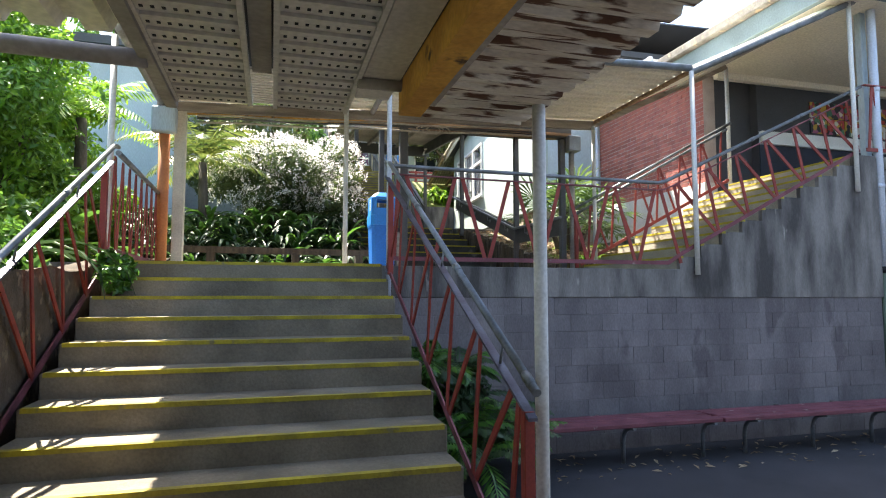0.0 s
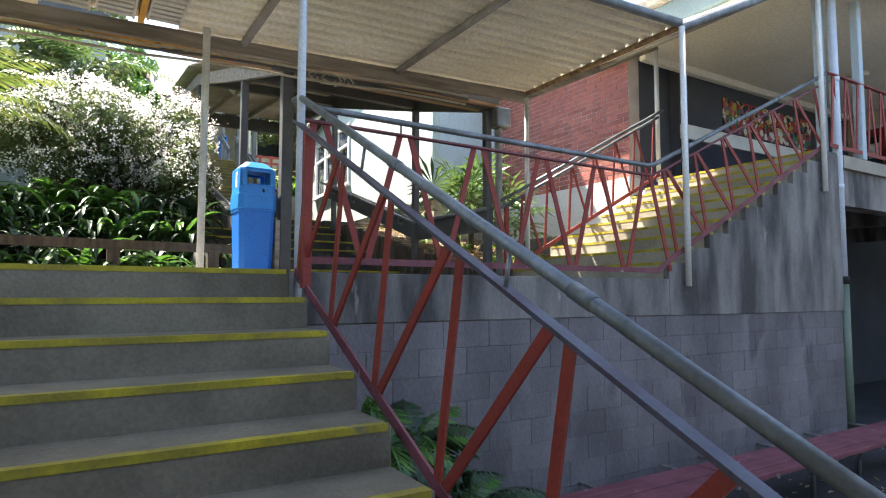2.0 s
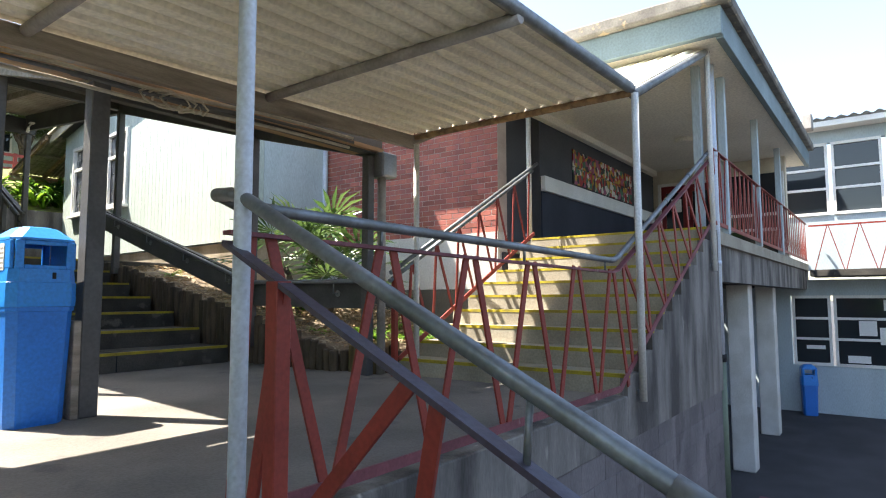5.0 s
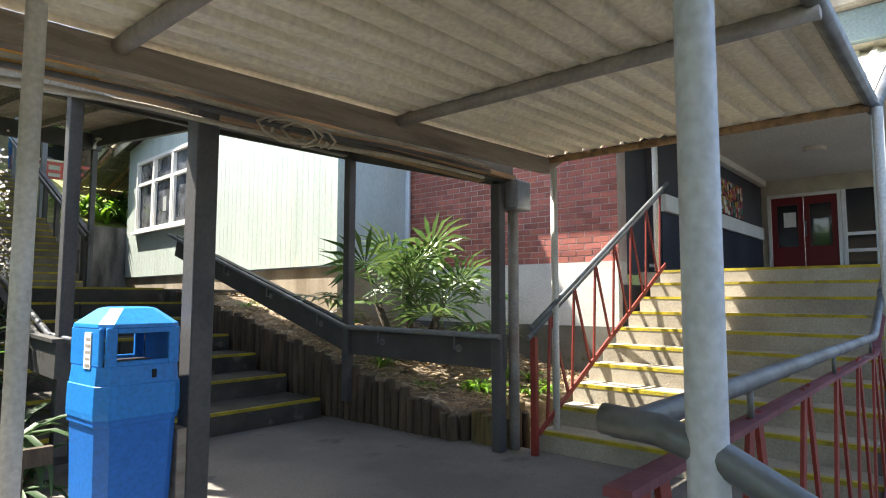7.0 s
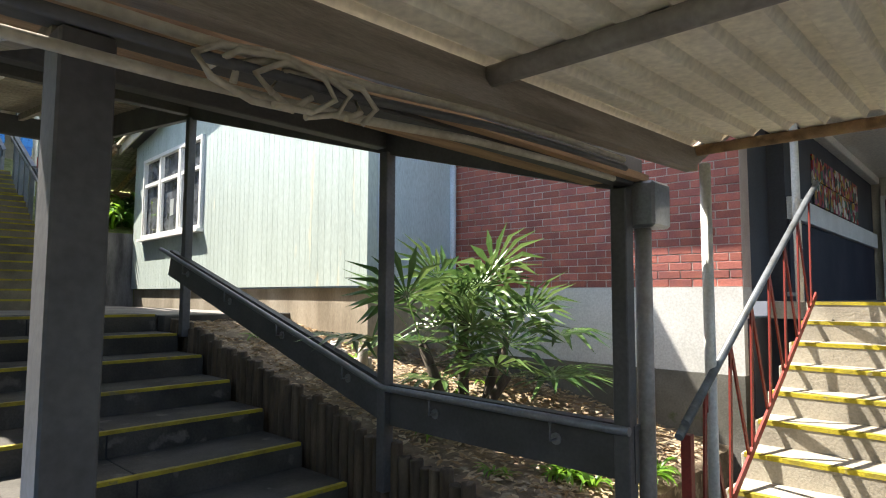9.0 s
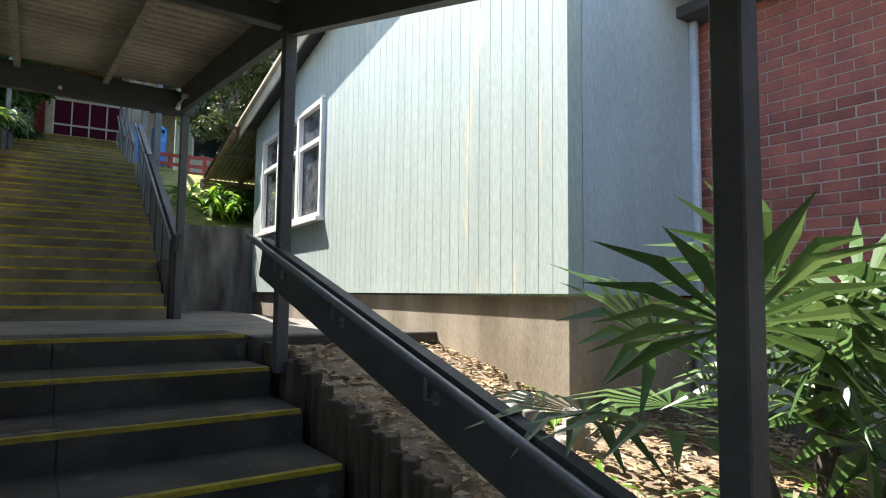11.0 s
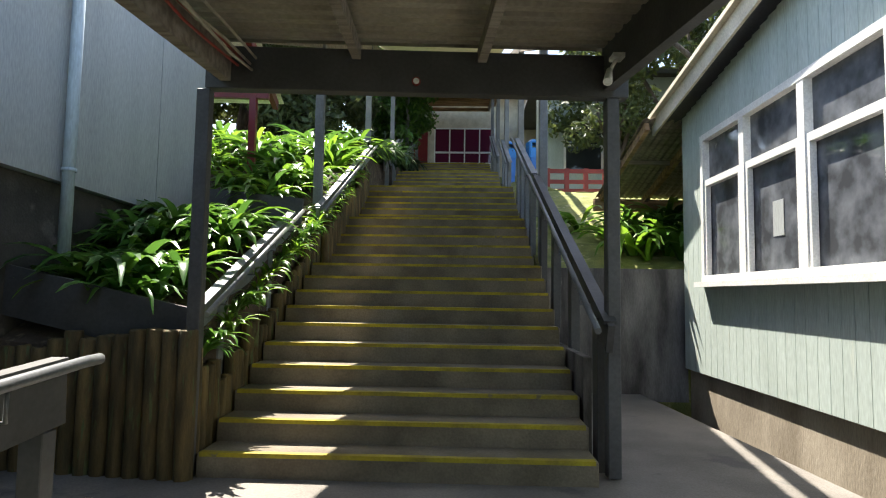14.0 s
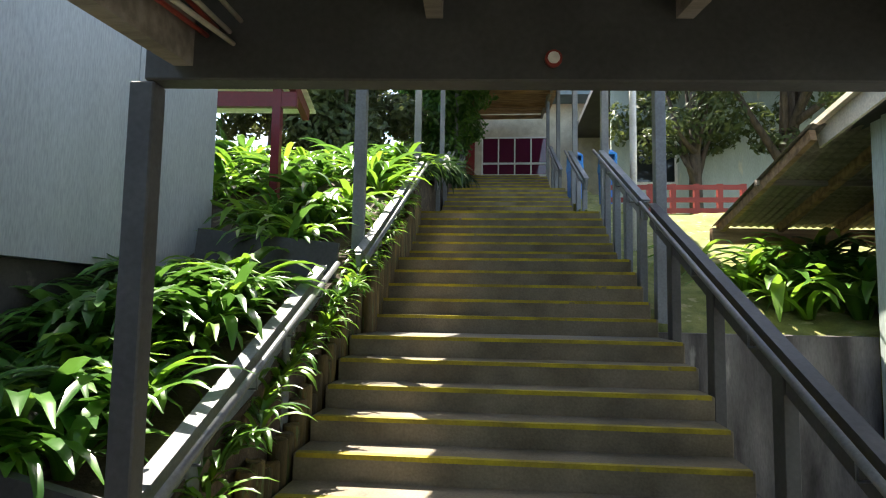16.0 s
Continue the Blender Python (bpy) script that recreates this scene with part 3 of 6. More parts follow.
V1, V2 = WY0 + 1.06, WY0 + 2.10
hwin("window_frame", [(-0.05, 0.12, WY0, WY0 + 0.07, WZ0, WZ1), (-0.05, 0.12, WY1 - 0.07, WY1, WZ0, WZ1), (-0.05, 0.12, WY0 + 0.07, WY1 - 0.07, WZ1 - 0.07, WZ1),
                      (-0.05, 0.12, WY0 + 0.07, WY1 - 0.07, WZ0, WZ0 + 0.07), (-0.045, 0.12, V1 - 0.05, V1 + 0.05, WZ0 + 0.07, WZ1 - 0.07), (-0.045, 0.12, V2 - 0.05, V2 + 0.05, WZ0 + 0.07, WZ1 - 0.07)], M_WHITE)
hwin("window_sill", [(-0.12, 0.10, WY0 - 0.06, WY1 + 0.06, WZ0 - 0.06, WZ0 - 0.002)], M_WHITE)
for a, b in ((WY0 + 0.07, V1 - 0.05), (V1 + 0.05, V2 - 0.05), (V2 + 0.05, WY1 - 0.07)):
    zs = WZ0 + 1.08
    s = hwin("sash", [(-0.035, 0.06, a, b, zs, zs + 0.07), (-0.035, 0.02, a, a + 0.05, WZ0 + 0.07, zs), (-0.035, 0.02, b - 0.05, b, WZ0 + 0.07, zs)], M_WHITE)
    hwin("pane", [(0.03, 0.036, a, b, WZ0 + 0.07, zs)], M_GLASSPALE, "", s)
    hwin("pane", [(0.03, 0.036, a, b, zs + 0.07, WZ1 - 0.07)], M_GLASSPALE, "", s)

note = thing("paper_sheet", tuple(HM @ Vector((0.02, V1 + 0.5, 5.2))), "pale grey notice taped on the window pane", "paper", "window papers")
hwin("sheet", [(0.024, 0.028, V1 + 0.42, V1 + 0.60, 5.22, 5.54)], M_GREYSHEET, "", note)

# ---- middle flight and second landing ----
mf = flight("middle_flight", 7, 1.80, 4.42, YM, L1, MR, MRUN, 0, M_STEPDARK, "dark mottled concrete steps with long treads", None, 0.4)
for k in range(7):
    y, z = YM + MRUN * k, L1 + MR * (k + 1)
    bpart("joint", [(3.10, 3.112, y - 0.003, y + 0.02, z - MR + 0.005, z - 0.03), (3.10, 3.112, y + 0.05, y + MRUN - 0.005, z - 0.002, z + 0.0025)], M_DARK, mf, "dark construction joint")
bm = bmesh.new()
box(bm, -1.0, 4.42, YM + 7 * MRUN - 0.60, 18.6, L2 - 0.2, L2 - 0.003)
box(bm, 4.42, 5.98, 14.75, 21.6, L2 - 0.22, L2 - 0.008)
setting(part("landing_2", bm, M_TREAD), "grey concrete landing below the long upper stairs", "landing")

# ---- upper flights ----
UR, URUN = 0.155, 0.352
z = L2
v = 0.0
for n, rise, run, gap in ((10, UR, 0.315, 0.47), (5, UR, 0.28, 0.48), (6, 0.14, 0.26, 2.0), (8, UR, URUN, 2.2), (9, UR, URUN, 2.0), (6, UR, URUN, 1.5)):
    flight("upper_flight", n, 0.0, 2.62, v, z, rise, run, 0, M_CONC, "long grey concrete stairs climbing the hill, yellow nosings", UPPER, 0.4, 0.05)
    v += n * run
    z += n * rise
    bm = bmesh.new()
    box(bm, 0.0, 2.62, v, v + gap + 0.1, z - 0.4, z - 0.002)
    bm.transform(UPPER)
    setting(part("landing_upper", bm, M_TREAD), "concrete landing between upper flights", "landing")
    v += gap
TOP_V, TOP_Z = v, z

# ---- high canopy over the first landing ----
CX0, CX1, CY0, CY1 = -1.50, 4.95, 6.20, 8.55


def zc(x):
    """Underside of the high canopy."""
    return 4.27 + 0.035 * (x + 1.25)


can = thing("landing_canopy", (2, 7.4, 4.4), "cream ribbed sheet canopy on steel tubes over the landing", "canopy", "", "structure")
CYF = 3.30   # the strip above the stairs reaches further forward
for x0, x1, y0 in ((1.35, 4.95, CY0), (-1.50, -0.35, CYF), (0.75, 1.20, CYF), (1.20, 1.35, CY0)):
    sheetpart("roof_sheet", (x0, y0, zc(x0) + 0.06), (x1 - x0, 0, zc(x1) - zc(x0)), (0, CY1 - y0, 0), M_SHEET, can, "ribbed cream sheet", pitch=0.17, depth=0.035)
for x in (-1.45, 1.35, 3.06):
    tpart("rafter", [(x, CY0 - 0.02, zc(x) + 0.02), (x, CY1, zc(x) + 0.02)], 0.038, M_STEEL, can)
tpart("front_edge", [(1.2, CY0, zc(1.2) + 0.07), (CX1, CY0, zc(CX1) + 0.07)], 0.045, M_GALV, can, "galvanised front edge tube")
tpart("end_edge", [(CX1, CY0, zc(CX1) + 0.03), (CX1, CY1, zc(CX1) + 0.03)], 0.03, M_BROWNWOOD, can, "rusty end edge")
beampart("back_beam", (CX0, CY1, zc(CX0) - 0.02), (CX1, CY1, zc(CX1) - 0.02), 0.07, 0.13, M_TIMBER, can, "weathered timber back beam")
# trays patched under the sheet above the stairs
def tray(bm, x0, x1, y0, y1, z, n, slots):
    """A pressed tray: a plate with raised ribs and rows of small holes shown as dark dents."""
    box(bm, x0, x1, y0, y1, z, z + 0.012)
    pitch = (y1 - y0) / n
    for i in range(n):
        y = y0 + pitch * (i + 0.18)
        box(bm, x0 + 0.01, x1 - 0.01, y, y + pitch * 0.64, z - 0.014, z + 0.002)
    box(bm, x0 - 0.012, x0 + 0.008, y0, y1, z - 0.02, z + 0.02)
    box(bm, x1 - 0.008, x1 + 0.012, y0, y1, z - 0.02, z + 0.02)


def holes(bm, x0, x1, y0, y1, z, n, m):
    pitch = (y1 - y0) / n
    for i in range(n):
        y = y0 + pitch * (i + 0.5)
        for k in range(m):
            x = x0 + (x1 - x0) * (k + 0.8) / (m + 0.6)
            box(bm, x - 0.006, x + 0.006, y - 0.008, y + 0.008, z - 0.0165, z - 0.0135)


for x0, x1 in ((-0.33, 0.02), (0.08, 0.36), (0.48, 0.74)):
    bm = bmesh.new()
    tray(bm, x0, x1, CYF + 0.05, CY1 - 0.15, zc(x0) + 0.05, 54, 0)
    t_ = part("tray", bm, M_PERF, can, "grey pressed metal tray")
# added sheet: keeps sun from falling through the gaps between the trays
bpart("top_sheet", [(-0.36, 0.77, CYF, CY1, zc(0.77) + 0.10, zc(0.77) + 0.106)], M_SHEETDARK, can, "plain sheet added above the trays to block sun")
beampart("rust_strip", (0.42, 3.5, zc(0.4) + 0.02), (0.42, 8.4, zc(0.4) + 0.02), 0.05, 0.05, M_RUSTBEAM, can, "rusted orange batten")
beampart("rust_fascia", (-1.2, CY1 + 0.06, zc(0) - 0.10), (1.3, CY1 + 0.06, zc(0) - 0.06), 0.03, 0.08, M_RUSTBEAM, can, "rusted orange edge strip")

# boxed brown soffit and conduits behind the canopy's back beam
setting(bpart("soffit_boards", [(-1.2, 4.6, CY1 + 0.10, CY1 + 0.40, 4.30, 4.34)], M_BROWNWOOD), "water stained brown plywood soffit", "soffit")
cond = thing("conduit", (2, CY1, 4.3), "cream electrical conduits tied along the beam", "conduit")
for dy, dz, mm in ((-0.05, -0.11, M_CABLE), (-0.06, -0.15, M_POST), (0.0, -0.19, M_CABLE)):
    tpart("pipe", [(-1.0 + 0.5 * i, CY1 - 0.0 + dy, zc(-1.0 + 0.5 * i) - 0.03 + dz + 0.012 * math.sin(i * 1.7)) for i in range(11)], 0.014, mm, cond, "", 8)
rnd = random.Random(4)
bm = bmesh.new()
for i in range(5):
    a = rnd.uniform(0, 6)
    tube(bm, [(2.15 + 0.16 * math.cos(a + k * 0.8) + 0.05 * i, CY1 - 0.07 + rnd.uniform(-0.03, 0.03), 4.18 + 0.06 * math.sin(a + k * 0.8)) for k in range(7)], 0.009, 6)
part("cable_loop", bm, M_CABLE, cond, "loops of spare cable")

# ---- sloping canopy above the gallery flight ----
can2 = thing("stair_canopy", (6.2, 7.4, 5.1), "ribbed sheet canopy sloping up over the gallery stairs", "canopy", "", "structure")
sheetpart("roof_sheet", (4.97, CY0, 4.56), (2.62, 0, 1.24), (0, CY1 - CY0, 0), M_SHEET, can2, "", pitch=0.17, depth=0.035)
tpart("front_edge", [(4.95, CY0 - 0.02, 4.50), (7.60, CY0 - 0.02, 5.76)], 0.042, M_GALV, can2, "galvanised sloping edge tube")
beampart("back_edge", (4.95, CY1, 4.48), (7.55, CY1, 5.72), 0.05, 0.09, M_TIMBER, can2)
tpart("purlin", [(6.3, CY0, 5.13), (6.3, CY1, 5.13)], 0.03, M_STEEL, can2)


def white_post(x, y, z0, z1, label, r=0.030, material=None):
    p = thing("canopy_post", (x, y, z0), label, "post", "canopy posts")
    tpart("shaft", [(x, y, z0), (x, y, z1)], r, material or M_WHITEPOST, p, "", 12)
    bpart("clamp", [(x - 0.012, x + 0.012, y - 0.012, y + 0.10, z0 + 0.05, z0 + 0.09)], M_GALV, p, "", 0.002)
    return p


white_post(4.93, YW - 0.06, 1.99, 4.50, "white steel post bolted to the retaining wall")
white_post(7.49, YW - 0.06, 3.12, 5.74, "white steel post at the top of the gallery stairs")
white_post(1.14, 6.06, 1.62, 4.34, "white steel post beside the stair head", 0.026, M_BLUEWHITE)
white_post(0.93, 8.10, L1, 4.28, "cream steel post on the landing beside the bin", 0.032)
white_post(4.88, 8.45, L1, 4.42, "white steel post at the foot of the gallery stairs", 0.03)
white_post(7.62, 8.62, L3, 5.74, "white steel post at the head of the gallery stairs", 0.035)
white_post(1.22, 2.62, 0.0, 2.70, "white steel post at the foot of the lower stairs", 0.032)
white_post(-1.50, 6.3, 1.6, 4.25, "white steel post behind the far handrail", 0.03)

# ---- low canopy above the entry ----
low = thing("entry_canopy", (0, 0, 2.7), "low rusted sheet canopy before the stairs", "canopy", "", "structure")
ZL = 2.66
# sheets carried back unseen to y -8, to cut light on the stairs
sheetpart("rusty_sheet", (0.64, -8.0, ZL), (0.63, 0, 0.0), (0, 10.95, 0), M_RUSTY, low, "badly rusted ribbed sheet", pitch=0.12, depth=0.03)
for x0, x1 in ((-0.45, -0.12), (0.0, 0.34)):
    bm = bmesh.new()
    tray(bm, x0, x1, -4.0, 3.05, ZL + 0.03, 60, 0)
    tr_ = part("tray", bm, M_PERF, low, "grey perforated tray")
    bm = bmesh.new()
    holes(bm, x0, x1, -0.2, 3.05, ZL + 0.03, 28, 9)
    part("perforation", bm, M_DARK, tr_, "rows of small dark holes", "stuff")
bpart("channel", [(-0.10, -0.02, -4.0, 2.7, ZL + 0.06, ZL + 0.10)], M_STEEL, low)
bpart("plate", [(0.36, 0.52, -4.0, 2.8, ZL + 0.02, ZL + 0.04)], M_PERF, low, "plain grey plate")
beampart("rust_beam", (0.58, -4.0, ZL - 0.04), (0.58, 2.60, ZL - 0.04), 0.10, 0.14, M_RUSTBEAM, low, "rotten orange-stained timber beam")
beampart("flange", (0.655, -4.0, ZL - 0.03), (0.655, 2.52, ZL - 0.03), 0.045, 0.10, M_STEEL, low, "grey steel plate beside the rotten beam")
tpart("cross_tube", [(-3.0, 2.32, ZL - 0.02), (-0.48, 2.50, ZL - 0.0)], 0.035, M_STEEL, low)
tpart("cross_tube", [(0.34, 2.55, ZL + 0.01), (0.64, 2.55, ZL + 0.01)], 0.03, M_STEEL, low)
beampart("side_rail", (-0.48, -4.0, ZL + 0.02), (-0.48, 3.1, ZL + 0.02), 0.05, 0.06, M_STEEL, low)
sheetpart("roof_sheet", (-3.2, -8.0, ZL + 0.05), (0, 10.4, 0), (2.7, 0, 0), M_SHEET, low, "", pitch=0.17, depth=0.04)
bpart("top_sheet", [(-0.5, 1.30, -8.0, 2.85, ZL + 0.14, ZL + 0.15)], M_ROOFDARK, low)

# ---- covered way over the middle flight ----
EAVE = [(8.75, 4.26), (10.65, 4.76), (14.08, 5.72), (18.0, 6.10)]
XCL, XCR = 1.86, 4.47
way = thing("covered_way", (3, 13, 5), "charcoal timber covered way roofed in ribbed sheet", "canopy", "", "structure")
for (ya, za), (yb, zb) in zip(EAVE, EAVE[1:]):
    beampart("eave_beam", (XCL - 0.02, ya, za + 0.09), (XCL - 0.02, yb, zb + 0.09), 0.07, 0.19, M_TIMBER, way)
    beampart("eave_beam", (XCR + 0.02, ya, za + 0.155), (XCR + 0.02, yb, zb + 0.155), 0.07, 0.32, M_BOARD, way, "deep charcoal eave beam")
    for k in range(1, 3):
        x = XCL + (XCR - XCL) * k / 3
        beampart("purlin", (x, ya, za + 0.22), (x, yb, zb + 0.22), 0.06, 0.10, M_TIMBER, way)
    sheetpart("roof_sheet", (XCL - 0.22, ya - 0.05, za + 0.30), (XCR - XCL + 0.22, 0, 0), (0, yb - ya + 0.08, zb - za), M_SHEETDARK, way, "", pitch=0.16, depth=0.03)
for i, (y, z) in enumerate(EAVE):
    h = 0.30 if i == 3 else 0.16
    zb = z + (-0.06 if i == 3 else 0.02)
    e_ = 0.16 if i in (0, 3) else -0.06
    bpart("cross_beam", [(XCL - e_, XCR + e_, y - 0.05, y + 0.05, zb, zb + h)], M_BOARD, way, "dark cross beam", 0.006)
for side, xs in (("l", XCL), ("r", XCR)):
    for i, (y, z) in enumerate(EAVE):
        x = xs + ((-0.17 if side == "l" else 0.05) if i == 3 else 0.0)
        base = (L1, L1 + 0.2, L2 - MR * 1.2, L2)[i]
        if i == 1 and side == "l":
            base = 2.2
        w = 0.058 if (i == 0 and side == "l") else 0.045
        q = thing("way_post", (x, y, base), "charcoal timber post of the covered way", "post", "covered way posts", "structure")
        bpart("shaft", [(x - w, x + w, y - w, y + w, base, z + (0.0 if i < 3 else -0.062))], M_POST, q, "", 0.006)
        if i == 0 and side == "l":
            bpart("stub", [(x - w - 0.05, x - w - 0.003, y - w, y + w, base, base + 0.62)], M_TIMBER, q, "notched timber stub", 0.004)
# grey downpipe and rainhead by the front post
rh = thing("rainhead", (4.62, 8.72, L1), "grey rainwater head and downpipe on the post", "downpipe")
tpart("pipe", [(4.62, 8.70, L1), (4.62, 8.70, 4.05)], 0.045, M_STEEL, rh, "", 12)
bpart("head", [(4.52, 4.74, 8.59, 8.80, 4.05, 4.30)], M_GREYTUBE, rh, "", 0.015)

# ---- board and tube rails ----
def board_rail(name, pts, label, inward, height=0.24, posts=(), group="board rails"):
    """A deep board along points with a round tube on brackets on its inner side."""
    r = thing(name, pts[0], label, "handrail", group)
    iv = Vector(inward)
    for a, b in zip(pts, pts[1:]):
        a, b = Vector(a), Vector(b)
        beampart("board", a - Vector((0, 0, height / 2)), b - Vector((0, 0, height / 2)), 0.045, height, M_BOARD, r)
        beampart("capping", a + iv * -0.01 + Vector((0, 0, 0.012)), b + iv * -0.01 + Vector((0, 0, 0.012)), 0.07, 0.025, M_BOARD, r)
        n = max(1, round((b - a).length / 1.1))
        for k in range(n):
            p = a + (b - a) * (k + 0.5) / n
            tpart("flange", [p + iv * 0.021 - Vector((0, 0, 0.12)), p + iv * 0.031 - Vector((0, 0, 0.12))], 0.034, M_GREYTUBE, r, "round grey fixing plate", 12)
            tpart("bracket", [p + iv * 0.02 - Vector((0, 0, 0.12)), p + iv * 0.085 - Vector((0, 0, 0.12)), p + iv * 0.085 - Vector((0, 0, 0.02))], 0.009, M_GREYTUBE, r, "", 6)
    first, last = Vector(pts[0]), Vector(pts[-1])
    d = (last - Vector(pts[-2])).normalized()
    tpart("tube_rail", [Vector(p) + iv * 0.085 + Vector((0, 0, 0.005)) for p in pts] + [last + d * 0.12 + iv * 0.085], 0.024, M_GREYTUBE, r, "round grey tube")
    for x, y, z0, z1 in posts:
        bpart("leg", [(x - 0.045, x + 0.045, y - 0.045, y + 0.045, z0, z1)], M_POST, r, "", 0.004)
    return r


board_rail("board_rail", [(4.50, 8.70, 2.98), (4.50, 10.62, 3.00), (4.42, 14.35, 4.17)], "charcoal board rail with tube handrail beside the middle steps", (-1, 0, 0), 0.27)
board_rail("board_rail", [(1.76, 10.4, 3.0), (1.76, 10.9, 3.02), (1.76, 14.6, 4.25), (1.76, 16.4, 4.35)], "charcoal board rail on the planted side", (1, 0, 0), 0.24, [(1.74, 16.3, L2, 4.10)])

# ---- red zigzag rails ----
def bar(bm, p, q, flat, w=0.042, t=0.011):
    """A flat bar with its thin side along flat."""
    p, q, f = Vector(p), Vector(q), Vector(flat)
    d = (q - p).normalized()
    s = d.cross(f).normalized()
    vs = [bm.verts.new(e + s * (a * w / 2) + f * (b * t / 2)) for e in (p, q) for a, b in ((-1, -1), (1, -1), (1, 1), (-1, 1))]
    for k in ((3, 2, 1, 0), (4, 5, 6, 7), (0, 1, 5, 4), (1, 2, 6, 5), (2, 3, 7, 6), (3, 0, 4, 7)):
        bm.faces.new([vs[i] for i in k])


def baluster(p, q, flat, parent, w=0.042):
    bm = bmesh.new()
    bar(bm, p, q, flat, w)
    return part("baluster", bm, M_RED, parent)


def flatrail(name, pts, flat, parent, material, label="", w=0.05, t=0.014):
    bm = bmesh.new()
    for a, b in zip(pts, pts[1:]):
        bar(bm, a, b, flat, w, t)
    return part(name, bm, material, parent, label)


def stair_rail(x, label, up):
    """The zigzag rail beside the lower flight, in the plane x."""
    r = thing("zigzag_rail", (x, 4.3, 0.5), label, "railing", "zigzag railings")
    mid = lambda y: 1.57 + (y - 3.25) * 0.493
    bot = lambda y: 1.24 + 0.49 * (y - 4.4)
    top = lambda y: 1.34 + (y - 2.55) * 0.505
    tpart("handrail", [(x + 0.02, 2.50, top(2.50)), (x + 0.02, 6.04, top(6.04)), (x + 0.02, 6.12, top(6.09)), (x + 0.02, 6.20, top(6.10))], 0.0215, M_GALV, r, "round galvanised handrail", 14)
    flatrail("top_bar", [(x, 2.50, mid(2.50)), (x, 6.10, mid(6.10))], (0, 0, 1), r, M_PURPLE, "worn purple grey flat bar", 0.045, 0.016)
    flatrail("bottom_bar", [(x, 2.55, bot(2.55)), (x, 6.05, bot(6.05))], (1, 0, 0), r, M_MAROON, "faded maroon lower bar", 0.05, 0.012)
    y = 6.00
    while y > 2.7:
        baluster((x, y, bot(y)), (x, y - 0.155, mid(y - 0.155)), (1, 0, 0), r)
        if y - 0.62 > 2.5:
            baluster((x + 0.004, y - 0.03, bot(y - 0.03)), (x + 0.004, y - 0.61, mid(y - 0.61)), (1, 0, 0), r)
        y -= 0.532
    for yy, z0 in ((2.56, 0.15), (5.86, 1.95)):
        bm = bmesh.new()
        box(bm, x - 0.025, x + 0.025, yy - 0.025, yy + 0.025, z0, mid(yy), 0.003)
        part("post", bm, M_RED, r)
    for yy in (2.9, 4.0, 5.1):
        tpart("bracket", [(x, yy, mid(yy)), (x + 0.02, yy, top(yy))], 0.008, M_GALV, r, "", 6)
        tpart("sleeve", [(x + 0.02, yy - 0.35, top(yy - 0.35)), (x + 0.02, yy - 0.27, top(yy - 0.27))], 0.0245, M_GALV, r, "joint sleeve", 12)
    return r


stair_rail(1.12, "red zigzag stair railing with galvanised handrail", 0)
stair_rail(-1.43, "red zigzag stair railing against the planting", 0)

lr = thing("zigzag_rail", (-1.45, 7.3, L1), "red zigzag landing railing against the planting", "railing", "zigzag railings")
tpart("handrail", [(-1.43, 6.3, 3.10), (-1.45, 8.5, 3.08)], 0.027, M_GALV, lr, "", 12)
flatrail("bottom_bar", [(-1.45, 6.1, 2.16), (-1.45, 8.5, 2.16)], (1, 0, 0), lr, M_MAROON)
y = 6.15
while y < 8.3:
    baluster((-1.45, y, 2.16), (-1.45, y + 0.13, 3.06), (1, 0, 0), lr)
    baluster((-1.45, y + 0.26, 2.16), (-1.45, y + 0.15, 3.06), (1, 0, 0), lr)
    y += 0.30

# landing rail along the wall, then up the gallery flight
YR = 6.20
gr = thing("zigzag_rail", (3, YR, L1), "red zigzag landing railing on the retaining wall", "railing", "zigzag railings")
tpart("handrail", [(1.14, YR - 0.02, 3.13), (1.22, YR, 3.11), (4.44, YR, 3.09), (4.54, YR, 3.115), (7.68, YR, 4.58)], 0.0215, M_GALV, gr, "round galvanised handrail", 14)
flatrail("top_bar", [(1.18, YR, 3.02), (4.42, YR, 3.00), (4.54, YR, 3.02), (7.62, YR, 4.45)], (0, 0, 1), gr, M_MAROON, "maroon flat bar", 0.045, 0.014)
flatrail("bottom_bar", [(1.2, YR, 2.13), (4.55, YR, 2.13), (4.75, YR, 2.25), (7.6, YR, 3.70)], (0, 1, 0), gr, M_MAROON, "faded maroon lower bar", 0.045, 0.012)
for k in range(6):
    x = 1.31 + 0.624 * k
    baluster((x - 0.09 if k == 0 else x - 0.28, YR, 2.13), (x - 0.04, YR, 3.02), (0, 1, 0), gr)
    baluster((x + 0.30, YR + 0.004, 2.13), (x + 0.04, YR + 0.004, 3.02), (0, 1, 0), gr)
for k in range(7):
    xt = 4.66 + 0.458 * k
    zt = lambda a: 3.02 + (a - 4.54) * 0.464
    zb = lambda a: 2.25 + (a - 4.75) * 0.509
    baluster((xt + 0.17, YR, zb(xt + 0.17)), (xt, YR, zt(xt)), (0, 1, 0), gr)
    if k < 6:
        baluster((xt + 0.60, YR + 0.004, zb(xt + 0.60)), (xt + 0.04, YR + 0.004, zt(xt + 0.04)), (0, 1, 0), gr)
for x in (1.9, 3.1, 4.3):
    tpart("bracket", [(x, YR, 3.01), (x, YR, 3.11)], 0.008, M_GALV, gr, "", 6)
for k in range(4):
    x = 5.0 + 0.8 * k
    z = 3.115 + (x - 4.54) * 0.4665
    tpart("sleeve", [(x, YR, z), (x + 0.07, YR, z + 0.035)], 0.0245, M_GALV, gr, "joint sleeve", 12)

